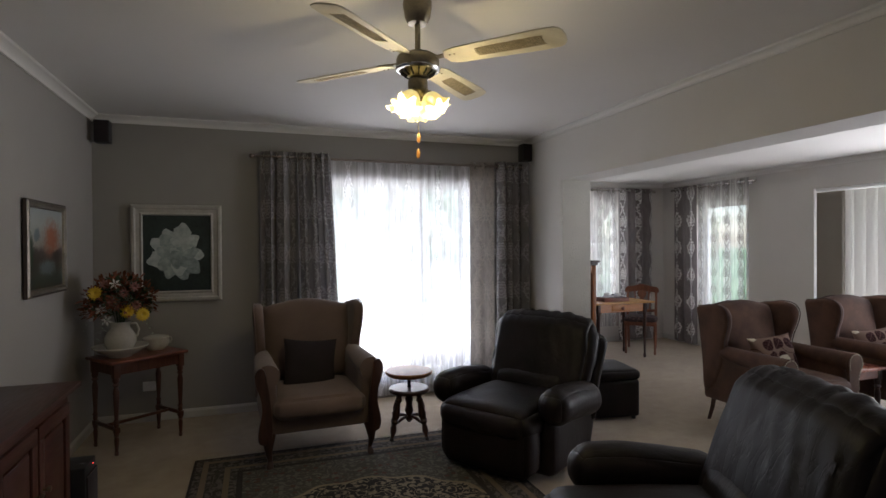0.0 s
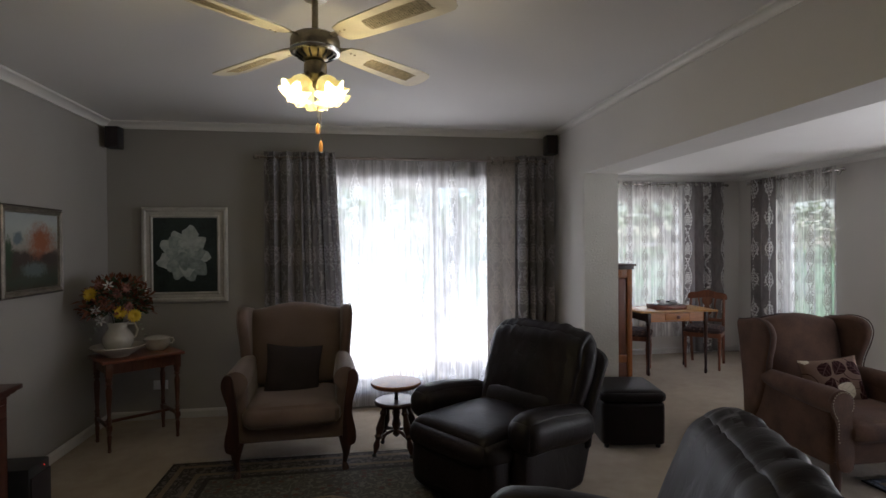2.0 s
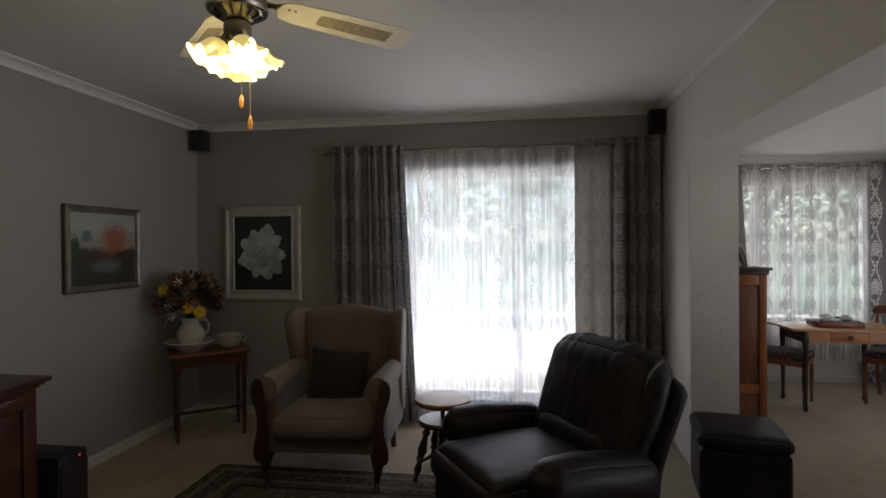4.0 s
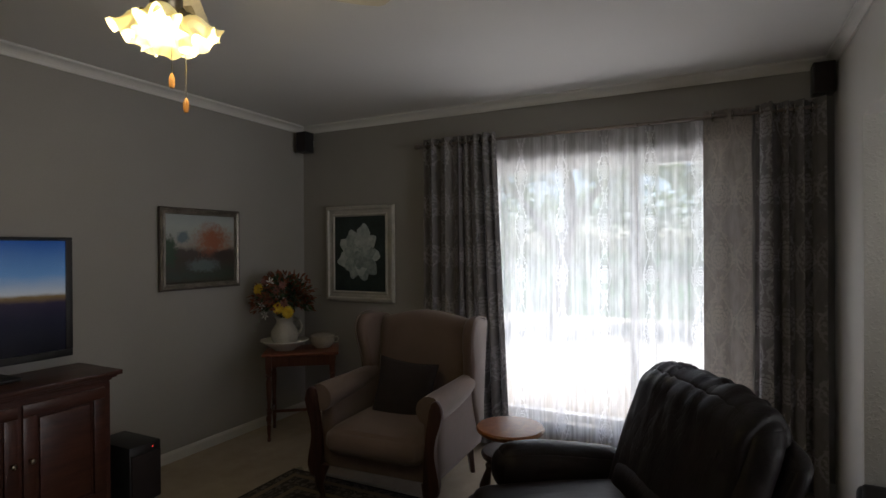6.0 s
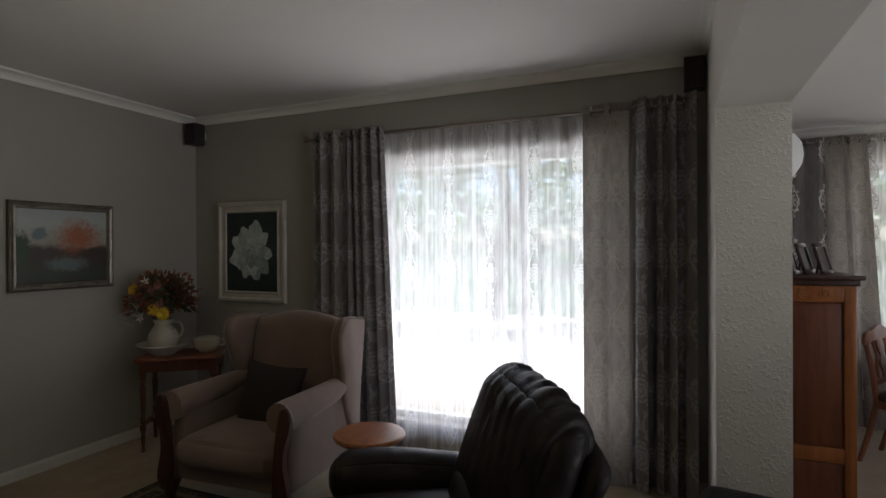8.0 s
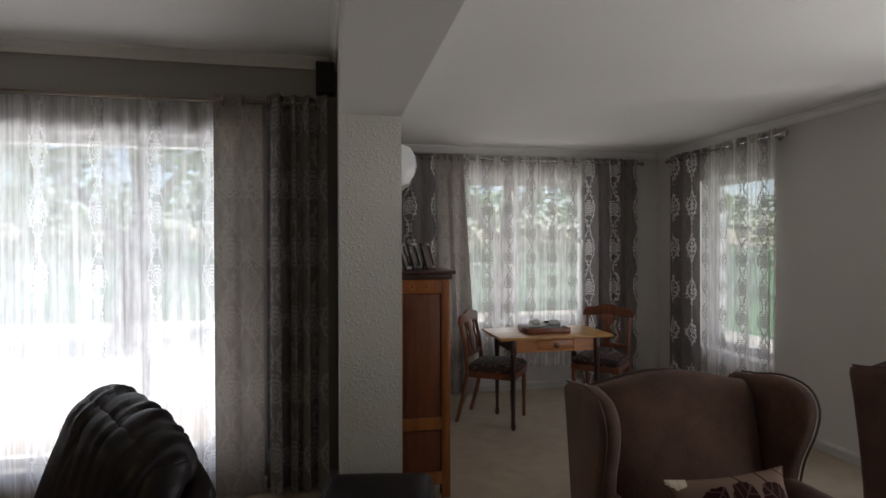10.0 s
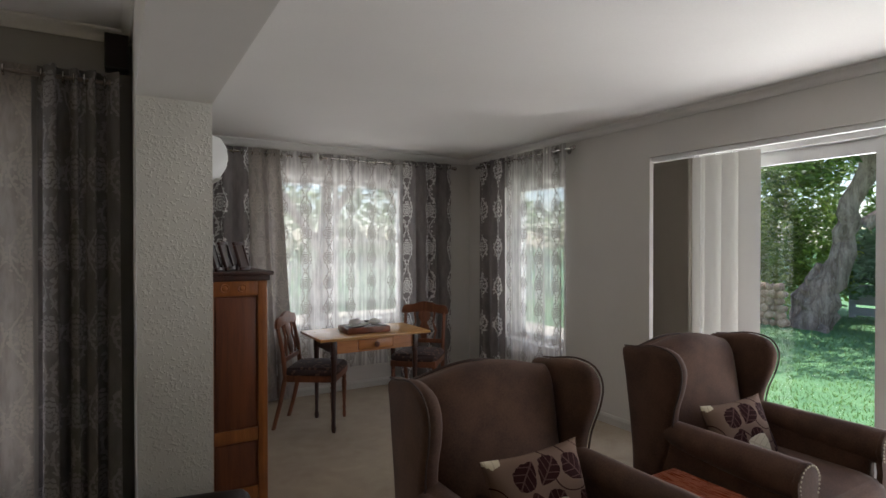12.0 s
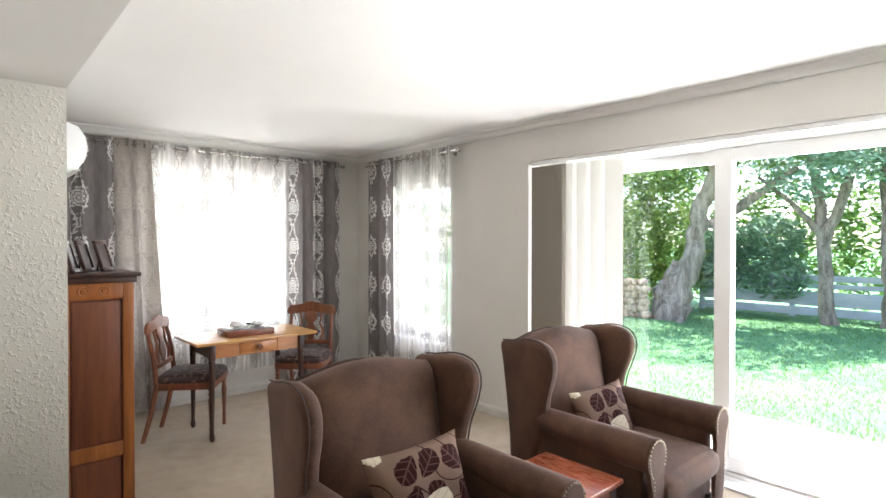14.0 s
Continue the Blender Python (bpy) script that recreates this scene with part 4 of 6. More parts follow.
def music_stool(at):
    s = thing("stool", "round dark wooden swivel stool with turned splayed legs", "stool", at)
    part_of("seat", lambda b: lathe(b, [(0.10, 0.470), (0.165, 0.478), (0.182, 0.492), (0.186, 0.504), (0.180, 0.514), (0.14, 0.519), (0.0, 0.519)], 32), OAK, s)
    part_of("screw", lambda b: lathe(b, [(0.05, 0.476), (0.02, 0.468), (0.014, 0.46), (0.014, 0.385), (0.03, 0.38)], 16), BLACK, s)
    part_of("hub", lambda b: lathe(b, [(0.11, 0.345), (0.155, 0.352), (0.16, 0.37), (0.150, 0.382), (0.0, 0.384)], 28), DARKWOOD, s)
    part_of("column", lambda b: lathe(b, [(0.028, 0.345), (0.022, 0.32), (0.032, 0.29), (0.024, 0.25), (0.034, 0.20), (0.022, 0.16), (0.03, 0.13), (0.012, 0.11), (0.0, 0.105)], 14), DARKWOOD, s)
    for k in range(4):
        a = radians(90 * k + 30)
        top, foot = Vector((0.10 * math.cos(a), 0.10 * math.sin(a), 0.35)), Vector((0.19 * math.cos(a), 0.19 * math.sin(a), 0.012))
        prof = [(0, 0.021), (0.08, 0.018), (0.14, 0.028), (0.20, 0.017), (0.32, 0.024), (0.46, 0.031), (0.56, 0.021), (0.61, 0.030), (0.67, 0.016), (0.80, 0.025), (0.9, 0.014), (0.95, 0.011)]
        part_of("leg", lambda b: tube(b, [top.lerp(foot, f) for f, _ in prof], [r for _, r in prof], 10), DARKWOOD, s)
        part_of("ball_foot", lambda b: lathe(b, [(0.0, -0.012), (0.012, -0.009), (0.018, 0.002), (0.015, 0.014), (0.006, 0.022)], 10, foot), BLACK, s)
        mid = top.lerp(foot, 0.68)
        part_of("stretcher", lambda b: tube(b, [(0.02 * math.cos(a), 0.02 * math.sin(a), 0.16), Vector((mid.x * 0.5, mid.y * 0.5, 0.15)), mid], [0.009, 0.013, 0.008], 8), DARKWOOD, s)


music_stool(pose(1.14, 4.13, 0))


def side_chair(label, at):
    """An old dining chair with a carved splat, facing -y."""
    c = thing("dining_chair", label, "chair", at, "chairs at the pine desk")
    part_of("seat", lambda b: round_box(b, -0.20, 0.20, -0.21, 0.19, 0.425, 0.49, 0.03, 8, 0.02), FLORAL, c, "dark floral upholstered seat")
    part_of("seat_rail", lambda b: [box(b, -0.205, 0.205, -0.215, -0.195, 0.385, 0.44, 0.004), box(b, -0.205, 0.205, 0.175, 0.195, 0.385, 0.44, 0.004), box(b, -0.205, -0.185, -0.195, 0.175, 0.385, 0.44, 0.004), box(b, 0.185, 0.205, -0.195, 0.175, 0.385, 0.44, 0.004)], CHAIRWOOD, c)
    for s in (-1, 1):
        prof = [(0.44, 0.02), (0.38, 0.02), (0.36, 0.014), (0.345, 0.022), (0.33, 0.014), (0.30, 0.021), (0.20, 0.017), (0.10, 0.012), (0.085, 0.018), (0.07, 0.012), (0.03, 0.016), (0.0, 0.011)]
        part_of("leg", lambda b: lathe(b, [(r, z) for z, r in prof], 12, (s * 0.185, -0.19, 0)), CHAIRWOOD, c)
        part_of("post", lambda b: tube(b, [(s * 0.18, 0.29, 0.0), (s * 0.182, 0.235, 0.2), (s * 0.185, 0.19, 0.42), (s * 0.188, 0.21, 0.62), (s * 0.19, 0.26, 0.86)], [0.016, 0.018, 0.02, 0.018, 0.015], 8), CHAIRWOOD, c)

    def crest(b):
        line = smooth_closed([(-0.215, 0.80), (-0.225, 0.84), (-0.20, 0.88), (-0.12, 0.89), (-0.07, 0.905), (0, 0.92), (0.07, 0.905), (0.12, 0.89), (0.20, 0.88), (0.225, 0.84), (0.215, 0.80), (0.1, 0.815), (0, 0.82), (-0.1, 0.815)], 3)
        slab(b, line, 0.024, pose(0, 0.25, 0), 0.006)
    part_of("crest_rail", crest, CHAIRWOOD, c)
    part_of("lower_rail", lambda b: box(b, -0.18, 0.18, 0.195, 0.213, 0.53, 0.57, 0.004), CHAIRWOOD, c)

    def splat(b):
        half = [(0.030, 0.565), (0.022, 0.59), (0.045, 0.62), (0.055, 0.66), (0.035, 0.70), (0.022, 0.72), (0.05, 0.75), (0.06, 0.79), (0.04, 0.825)]
        line = half + [(-x, z) for x, z in half[::-1]]
        vs = slab(b, smooth_closed(line, 2), 0.014, pose(0, 0.205, 0), 0.003)
        for v in vs:
            v.co.y += 0.17 * max(0, v.co.z - 0.6)
    part_of("splat", splat, CHAIRWOOD, c)
    for s in (-1, 1):
        part_of("baluster", lambda b: tube(b, [(s * 0.10, 0.205, 0.565), (s * 0.115, 0.212, 0.65), (s * 0.085, 0.225, 0.72), (s * 0.10, 0.243, 0.82)], [0.008, 0.013, 0.009, 0.012], 8), CHAIRWOOD, c)
    return c


CHAIRWOOD = wood("reddish_chair_wood", (0.11, 0.035, 0.016), (0.26, 0.09, 0.04))


def floral():
    n = Nodes("dark_floral_tapestry")
    v = n.coords("Object")
    vr = n.node("TexVoronoi", ins={"Vector": v, "Scale": 24.0})
    m = n.math("LESS_THAN", n.math("ADD", vr.outputs["Distance"], n.math("MULTIPLY", n.noise(v, 60), 0.3)), 0.45)
    return n.done(Base_Color=n.mix(m, (0.05, 0.030, 0.028), (0.16, 0.10, 0.075)), Roughness=0.85, Normal=n.bump(n.noise(v, 300), 0.3, 0.001))


FLORAL = floral()
side_chair("carved wooden dining chair with a floral seat at the desk end", pose(4.085, 6.20, 0, 0, 0, 56))
side_chair("reddish carved dining chair turned towards the pine desk", pose(5.06, 6.24, 0, 0, 0, -42))


# ---- tables and cabinets ----
def turned(b, x, y, z0, z1, r, top=0.1, n=12):
    """A turned leg with a square block at its top."""
    h = z1 - z0 - top
    prof = [(0.55, 0), (0.8, 0.05), (0.6, 0.09), (0.95, 0.12), (0.55, 0.16), (0.75, 0.4), (0.95, 0.72), (0.6, 0.82), (1.1, 0.86), (0.7, 0.9), (1.05, 0.94), (0.9, 1.0)]
    lathe(b, [(r * q, z0 + h * f) for q, f in prof], n, (x, y, 0))
    box(b, x - r, x + r, y - r, y + r, z1 - top, z1, 0.003)


TABLEWOOD = wood("brown_red_table_wood", (0.060, 0.020, 0.012), (0.135, 0.047, 0.028))


def hall_table(at):
    t = thing("side_table", "small reddish wooden side table with turned legs in the corner", "table", at)
    part_of("tabletop", lambda b: box(b, -0.29, 0.29, -0.20, 0.20, 0.655, 0.678, 0.008, 3), REDWOOD, t)
    part_of("apron", lambda b: [box(b, -0.235, 0.235, -0.172, -0.155, 0.575, 0.655), box(b, -0.235, 0.235, 0.155, 0.172, 0.575, 0.655), box(b, -0.252, -0.235, -0.14, 0.14, 0.575, 0.655), box(b, 0.235, 0.252, -0.14, 0.14, 0.575, 0.655)], TABLEWOOD, t)
    for x in (-0.24, 0.24):
        for y in (-0.16, 0.16):
            def leg(b):
                turned(b, x, y, 0, 0.20, 0.018, 0.04)
                turned(b, x, y, 0.20, 0.655, 0.023, 0.1)
            part_of("leg", leg, TABLEWOOD, t)
        part_of("stretcher", lambda b: box(b, x - 0.009, x + 0.009, -0.145, 0.145, 0.172, 0.198, 0.003), TABLEWOOD, t)
    part_of("stretcher", lambda b: box(b, -0.23, 0.23, -0.010, 0.010, 0.174, 0.196, 0.003), TABLEWOOD, t)


TAB = pose(-0.85, 4.73, 0, 0, 0, 37)
hall_table(TAB)


def tv_cabinet():
    c = thing("tv_cabinet", "reddish brown panelled cabinet under the television by the wall", "cabinet", pose(-1.17, 2.33, 0))
    part_of("body", lambda b: box(b, -0.08, 0.28, -0.86, 0.86, 0.06, 0.76), TVWOOD, c, smooth=False)
    part_of("plinth", lambda b: box(b, -0.08, 0.30, -0.88, 0.88, 0.0, 0.06, 0.006), TVWOOD, c)

    def top(b):
        for i, (o, z0, z1) in enumerate(((0.012, 0.76, 0.775), (0.03, 0.775, 0.79), (0.05, 0.79, 0.815))):
            box(b, -0.085, 0.28 + o, -0.86 - o, 0.86 + o, z0, z1, 0.005)
    part_of("top", top, TVWOOD, c)
    for k in range(4):
        y0 = -0.84 + k * 0.42
        d = part_of("door", lambda b: [box(b, 0.281, 0.297, y0 + 0.01, y0 + 0.41, 0.67, 0.73, 0.003), box(b, 0.281, 0.297, y0 + 0.01, y0 + 0.41, 0.10, 0.16, 0.003), box(b, 0.281, 0.297, y0 + 0.01, y0 + 0.07, 0.16, 0.67, 0.003), box(b, 0.281, 0.297, y0 + 0.35, y0 + 0.41, 0.16, 0.67, 0.003)], TVWOOD, c)
        part_of("panel", lambda b: box(b, 0.281, 0.293, y0 + 0.085, y0 + 0.335, 0.175, 0.655, 0.010), TVWOOD, d)
        part_of("knob", lambda b: lathe(b, [(0.006, 0), (0.006, 0.012), (0.014, 0.02), (0.012, 0.03), (0, 0.033)], 10, m=pose(0.297, y0 + (0.38 if k % 2 == 0 else 0.04), 0.45, 0, 90, 0)), NAIL, d)
    part_of("end_panel", lambda b: [box(b, -0.07, 0.27, 0.861, 0.872, 0.08, 0.15, 0.002), box(b, -0.07, 0.27, 0.861, 0.872, 0.68, 0.75, 0.002), box(b, -0.07, 0.01, 0.861, 0.872, 0.15, 0.68, 0.002), box(b, 0.19, 0.27, 0.861, 0.872, 0.15, 0.68, 0.002)], TVWOOD, c)


tv_cabinet()


def screen_mat():
    n = Nodes("lit_screen_landscape")
    tc = n.coords("Generated")
    sx = n.node("SeparateXYZ", ins={0: tc})
    wob = n.noise(tc, 5, 4.0)
    z = n.math("ADD", sx.outputs[2], n.math("MULTIPLY", n.math("SUBTRACT", wob, 0.5), 0.10))
    col = n.ramp(z, (0.0, (0.006, 0.007, 0.012)), (0.30, (0.012, 0.014, 0.035)), (0.44, (0.04, 0.03, 0.06)), (0.50, (0.30, 0.20, 0.08)), (0.53, (0.75, 0.80, 0.80)), (0.70, (0.20, 0.45, 0.80)), (1.0, (0.03, 0.14, 0.50)))
    n.put(n.b.inputs["Emission Color"], col)
    return n.done(Base_Color=(0.01, 0.01, 0.01), Roughness=0.15, Emission_Strength=0.16)


SCREEN = screen_mat()


def television():
    t = thing("television", "black flat television with a landscape on its lit screen", "television", pose(-1.185, 2.56, 0.815, 0, 0, 0))
    part_of("bezel", lambda b: [box(b, -0.03, 0.012, -0.60, 0.60, 0.065, 0.105, 0.006), box(b, -0.03, 0.012, -0.60, 0.60, 0.725, 0.745, 0.004), box(b, -0.03, 0.012, -0.60, -0.565, 0.105, 0.725, 0.004), box(b, -0.03, 0.012, 0.565, 0.60, 0.105, 0.725, 0.004)], BLACK, t)
    part_of("screen", lambda b: box(b, -0.002, 0.002, -0.565, 0.565, 0.105, 0.725), SCREEN, t, "lit screen with blue sky", smooth=False)
    part_of("casing", lambda b: box(b, -0.070, -0.030, -0.52, 0.52, 0.12, 0.70, 0.02), BLACK, t)
    part_of("stand", lambda b: [box(b, -0.065, 0.14, -0.28, 0.28, 0.0, 0.018, 0.008), box(b, -0.05, -0.01, -0.10, 0.10, 0.018, 0.075, 0.004)], BLACK, t)


television()


def subwoofer():
    s = thing("subwoofer", "black box subwoofer on the carpet beside the cabinet", "loudspeaker", pose(-1.0, 3.37, 0) @ Matrix.Diagonal((0.95, 0.85, 0.88, 1)))
    part_of("body", lambda b: box(b, -0.19, 0.17, -0.115, 0.115, 0.015, 0.40, 0.008), BLACK, s)
    part_of("grille", lambda b: box(b, 0.171, 0.182, -0.105, 0.105, 0.03, 0.34, 0.004), DARKCLOTH, s)
    part_of("light", lambda b: lathe(b, [(0.004, 0), (0.004, 0.002)], 8, m=pose(0.171, 0.05, 0.37, 0, 90, 0)), REDLED, s, "tiny red standby light")
    for x in (-0.15, 0.13):
        for y in (-0.08, 0.08):
            part_of("foot", lambda b: lathe(b, [(0.014, 0), (0.014, 0.016)], 10, (x, y, 0)), BLACK, s)


def glow(name, colour, strength):
    n = Nodes(name)
    n.put(n.b.inputs["Emission Color"], colour)
    return n.done(Base_Color=colour, Emission_Strength=strength)


REDLED = glow("red_standby_light", (1.0, 0.05, 0.03), 1.5)
subwoofer()


def tall_cabinet():
    x0, x1, y0, y1, h = 3.085, 3.405, 4.90, 5.80, 1.27
    c = thing("tall_cabinet", "tall orange brown oak cabinet with panelled side against the divider", "cabinet", pose(x0, y0, 0))
    w, d = x1 - x0, y1 - y0
    part_of("body", lambda b: box(b, 0, w - 0.01, 0.014, d, 0.08, h), OAKP, c, smooth=False)
    for a, bb in ((0, 0.045), (w - 0.05, w)):
        part_of("stile", lambda b: box(b, a, bb, 0, 0.03, 0.0, h, 0.004), OAK, c)
    for z0, z1 in ((0.08, 0.15), (0.40, 0.47), (1.19, 1.27)):
        part_of("rail", lambda b: box(b, 0.045, w - 0.05, 0.002, 0.02, z0, z1, 0.003), OAK, c)
    for z0, z1 in ((0.16, 0.39), (0.48, 1.18)):
        part_of("side_panel", lambda b: box(b, 0.055, w - 0.06, 0.009, 0.016, z0, z1, 0.003), OAKP, c)
    for x in (0.10, 0.188):
        def rosette(b):
            lathe(b, [(0.024, 0), (0.022, 0.006), (0.014, 0.004), (0.010, 0.009), (0, 0.010)], 12, m=pose(x, 0.002, 1.232, 90, 0, 0))
        part_of("rosette", rosette, OAK, c)
    for k in range(12):
        part_of("flute", lambda b: box(b, 0.05 + k * 0.0185, 0.058 + k * 0.0185, -0.004, 0.004, 1.275, 1.296, 0.002), DARKWOOD, c)

    def top(b):
        box(b, -0.0, w + 0.012, -0.012, d, 1.27, 1.300, 0.004)
        box(b, -0.0, w + 0.03, -0.03, d, 1.300, 1.322, 0.007)
    part_of("top", top, DARKWOOD, c)
    part_of("foot", lambda b: lathe(b, [(0.018, 0), (0.03, 0.03), (0.026, 0.07), (0.03, 0.08)], 12, (w - 0.03, 0.03, 0)), DARKWOOD, c)
    for k in range(2):
        yy = 0.03 + k * (d - 0.03) / 2
        dd = part_of("door", lambda b: [box(b, w - 0.008, w + 0.008, yy + 0.01, yy + 0.42, 0.12, 0.19, 0.003), box(b, w - 0.008, w + 0.008, yy + 0.01, yy + 0.42, 1.15, 1.22, 0.003), box(b, w - 0.008, w + 0.008, yy + 0.01, yy + 0.07, 0.19, 1.15, 0.003), box(b, w - 0.008, w + 0.008, yy + 0.36, yy + 0.42, 0.19, 1.15, 0.003)], OAK, c)
        part_of("knob", lambda b: lathe(b, [(0.006, 0), (0.014, 0.015), (0, 0.024)], 10, m=pose(w + 0.008, yy + (0.39 if k == 0 else 0.04), 0.7, 0, 90, 0)), NAIL, dd)


OAKP = wood("deep_oak_panel", (0.085, 0.020, 0.005), (0.17, 0.048, 0.013), rough=0.5)
tall_cabinet()


def photo_frame(at, seed):
    f = thing("photo_frame", "small dark leaning photo frame on the cabinet top", "photo frame", at, "photo frames on the cabinet")
    w, h = 0.13, 0.165
    part_of("frame", lambda b: [box(b, -w / 2, w / 2, -0.008, 0.008, 0, 0.02, 0.004), box(b, -w / 2, w / 2, -0.008, 0.008, h - 0.02, h, 0.004), box(b, -w / 2, -w / 2 + 0.02, -0.008, 0.008, 0.02, h - 0.02, 0.004), box(b, w / 2 - 0.02, w / 2, -0.008, 0.008, 0.02, h - 0.02, 0.004)], DARKWOOD, f)
    part_of("picture", lambda b: box(b, -w / 2 + 0.02, w / 2 - 0.02, -0.003, 0.003, 0.02, h - 0.02), GREYPIC, f, smooth=False)
    part_of("strut", lambda b: slab(b, [(0, 0.12), (0, 0.10), (0.05, 0.0), (0.055, 0.004)], 0.02, SIDE), DARKWOOD, f)


GREYPIC = surface("faded_grey_photo", (0.03, 0.02, 0.018), (0.09, 0.06, 0.05), 22, 60, 0.4)
for k, (x, y, a) in enumerate(((3.17, 4.99, 70), (3.235, 5.03, 62), (3.32, 5.06, 58))):
    photo_frame(pose(x, y, 1.322, 0, 0, a) @ pose(0, 0, 0, -16), k)


def pine_desk():
    d = thing("writing_desk", "honey pine writing desk with one drawer and dark legs", "desk", pose(4.49, 6.12, 0))
    w, dp, h = 0.96, 0.54, 0.74
    part_of("top", lambda b: box(b, -w / 2, w / 2, -dp / 2, dp / 2, h - 0.022, h, 0.006), PINE, d, "honey pine top")
    ax, ay = w / 2 - 0.13, dp / 2 - 0.055
    part_of("apron", lambda b: [box(b, -ax, -0.155, -ay, -ay + 0.018, h - 0.13, h - 0.022), box(b, 0.155, ax, -ay, -ay + 0.018, h - 0.13, h - 0.022), box(b, -0.155, 0.155, -ay, -ay + 0.018, h - 0.032, h - 0.022), box(b, -0.155, 0.155, -ay, -ay + 0.018, h - 0.13, h - 0.12)], PINEF, d)
    part_of("rear_apron", lambda b: box(b, -ax, ax, ay - 0.018, ay, h - 0.13, h - 0.022), PINEF, d)
    for s in (-1, 1):
        part_of("side_apron", lambda b: box(b, s * ax - 0.01, s * ax + 0.01, -ay + 0.018, ay - 0.018, h - 0.13, h - 0.022), DARKWOOD, d)
        for t in (-1, 1):
            part_of("leg", lambda b: [box(b, s * (ax + 0.006) - 0.022, s * (ax + 0.006) + 0.022, t * ay - 0.022, t * ay + 0.022, h - 0.14, h - 0.024, 0.003), lathe(b, [(0.013, 0), (0.02, 0.03), (0.013, 0.06), (0.018, 0.3), (0.022, h - 0.17), (0.027, h - 0.155), (0.021, h - 0.138)], 12, (s * (ax + 0.006), t * ay, 0))], DARKWOOD, d)
    dr = part_of("drawer", lambda b: box(b, -0.150, 0.150, -ay - 0.004, -ay + 0.012, h - 0.116, h - 0.036, 0.003), PINEF, d)
    part_of("knob", lambda b: lathe(b, [(0.012, 0), (0.010, 0.008), (0.022, 0.018), (0.022, 0.028), (0.010, 0.036), (0, 0.037)], 14, m=pose(0, -ay - 0.004, h - 0.078, 90, 0, 0)), CHAIRWOOD, dr)


PINEF = wood("orange_pine_front", (0.36, 0.125, 0.03), (0.56, 0.235, 0.07), along="x")
pine_desk()


def tray():
    t = thing("wooden_tray", "flat dark red wooden box on the pine desk", "box", pose(4.46, 6.08, 0.741, 0, 0, -2))
    part_of("base", lambda b: box(b, -0.18, 0.18, -0.12, 0.12, 0, 0.012, 0.003), REDWOOD, t)
    part_of("side", lambda b: [box(b, -0.185, 0.185, -0.125, -0.110, 0.006, 0.05, 0.004), box(b, -0.185, 0.185, 0.110, 0.125, 0.006, 0.05, 0.004), box(b, -0.185, -0.170, -0.110, 0.110, 0.006, 0.05, 0.004), box(b, 0.170, 0.185, -0.110, 0.110, 0.006, 0.05, 0.004)], REDWOOD, t)
    part_of("inner_lid", lambda b: box(b, -0.168, 0.168, -0.108, 0.108, 0.040, 0.053, 0.002), DARKWOOD, t)
    p = thing("paper_stack", "loose pale papers lying on the wooden box", "papers", pose(4.43, 6.08, 0.796, 0, 0, 14))
    for k in range(4):
        part_of("sheet", lambda b: box(b, -0.07, 0.07, -0.05, 0.05, k * 0.004, k * 0.004 + 0.003), PAPER, p, at=pose(0.03 * k - 0.04, 0.01 * k, 0, 0, 0, 17 * k), smooth=False)
    o = thing("small_dish", "small dark dish on the papers", "dish", pose(4.49, 6.10, 0.812))
    part_of("bowl", lambda b: lathe(b, [(0.008, 0), (0.018, 0.004), (0.024, 0.014), (0.021, 0.014), (0.016, 0.007), (0, 0.005)], 18), BLACK, o)
    for k, (x, y) in enumerate(((4.37, 6.05), (4.56, 6.09))):
        def crumple(b):
            lathe(b, [(0.02, 0), (0.045, 0.008), (0.05, 0.02), (0.035, 0.036), (0, 0.044)], 14)
            for v in b.verts:
                v.co *= 1 + 0.35 * noise.noise(v.co * 38 + Vector((k * 3, 0, 0)))
        w = thing("crumpled_paper", "crumpled white paper on the wooden box", "paper", pose(x, y, 0.812 if k == 0 else 0.795, 0, 0, 40 * k), "crumpled papers")
        part_of("sheet", crumple, PAPER, w, smooth=False)


PAPER = surface("white_paper", (0.72, 0.72, 0.70), (0.8, 0.8, 0.78), 5, 60, 0.6)
tray()


def coffee_table():
    t = thing("side_table", "low red mahogany side table with a turned leg between the armchairs", "table", pose(4.575, 3.15, 0))
    part_of("tabletop", lambda b: box(b, -0.20, 0.20, -0.20, 0.20, 0.475, 0.50, 0.008), REDTOP, t)
    part_of("apron", lambda b: [box(b, -0.15, 0.15, -0.172, -0.158, 0.41, 0.475), box(b, -0.15, 0.15, 0.158, 0.172, 0.41, 0.475), box(b, -0.172, -0.158, -0.15, 0.15, 0.41, 0.475), box(b, 0.158, 0.172, -0.15, 0.15, 0.41, 0.475)], REDWOOD, t)
    for x in (-0.155, 0.155):
        for y in (-0.155, 0.155):
            part_of("leg", lambda b: turned(b, x, y, 0, 0.475, 0.023, 0.08), DARKWOOD, t)


REDTOP = wood("polished_red_top", (0.33, 0.085, 0.042), (0.40, 0.115, 0.058), along="y", rough=0.28)
coffee_table()


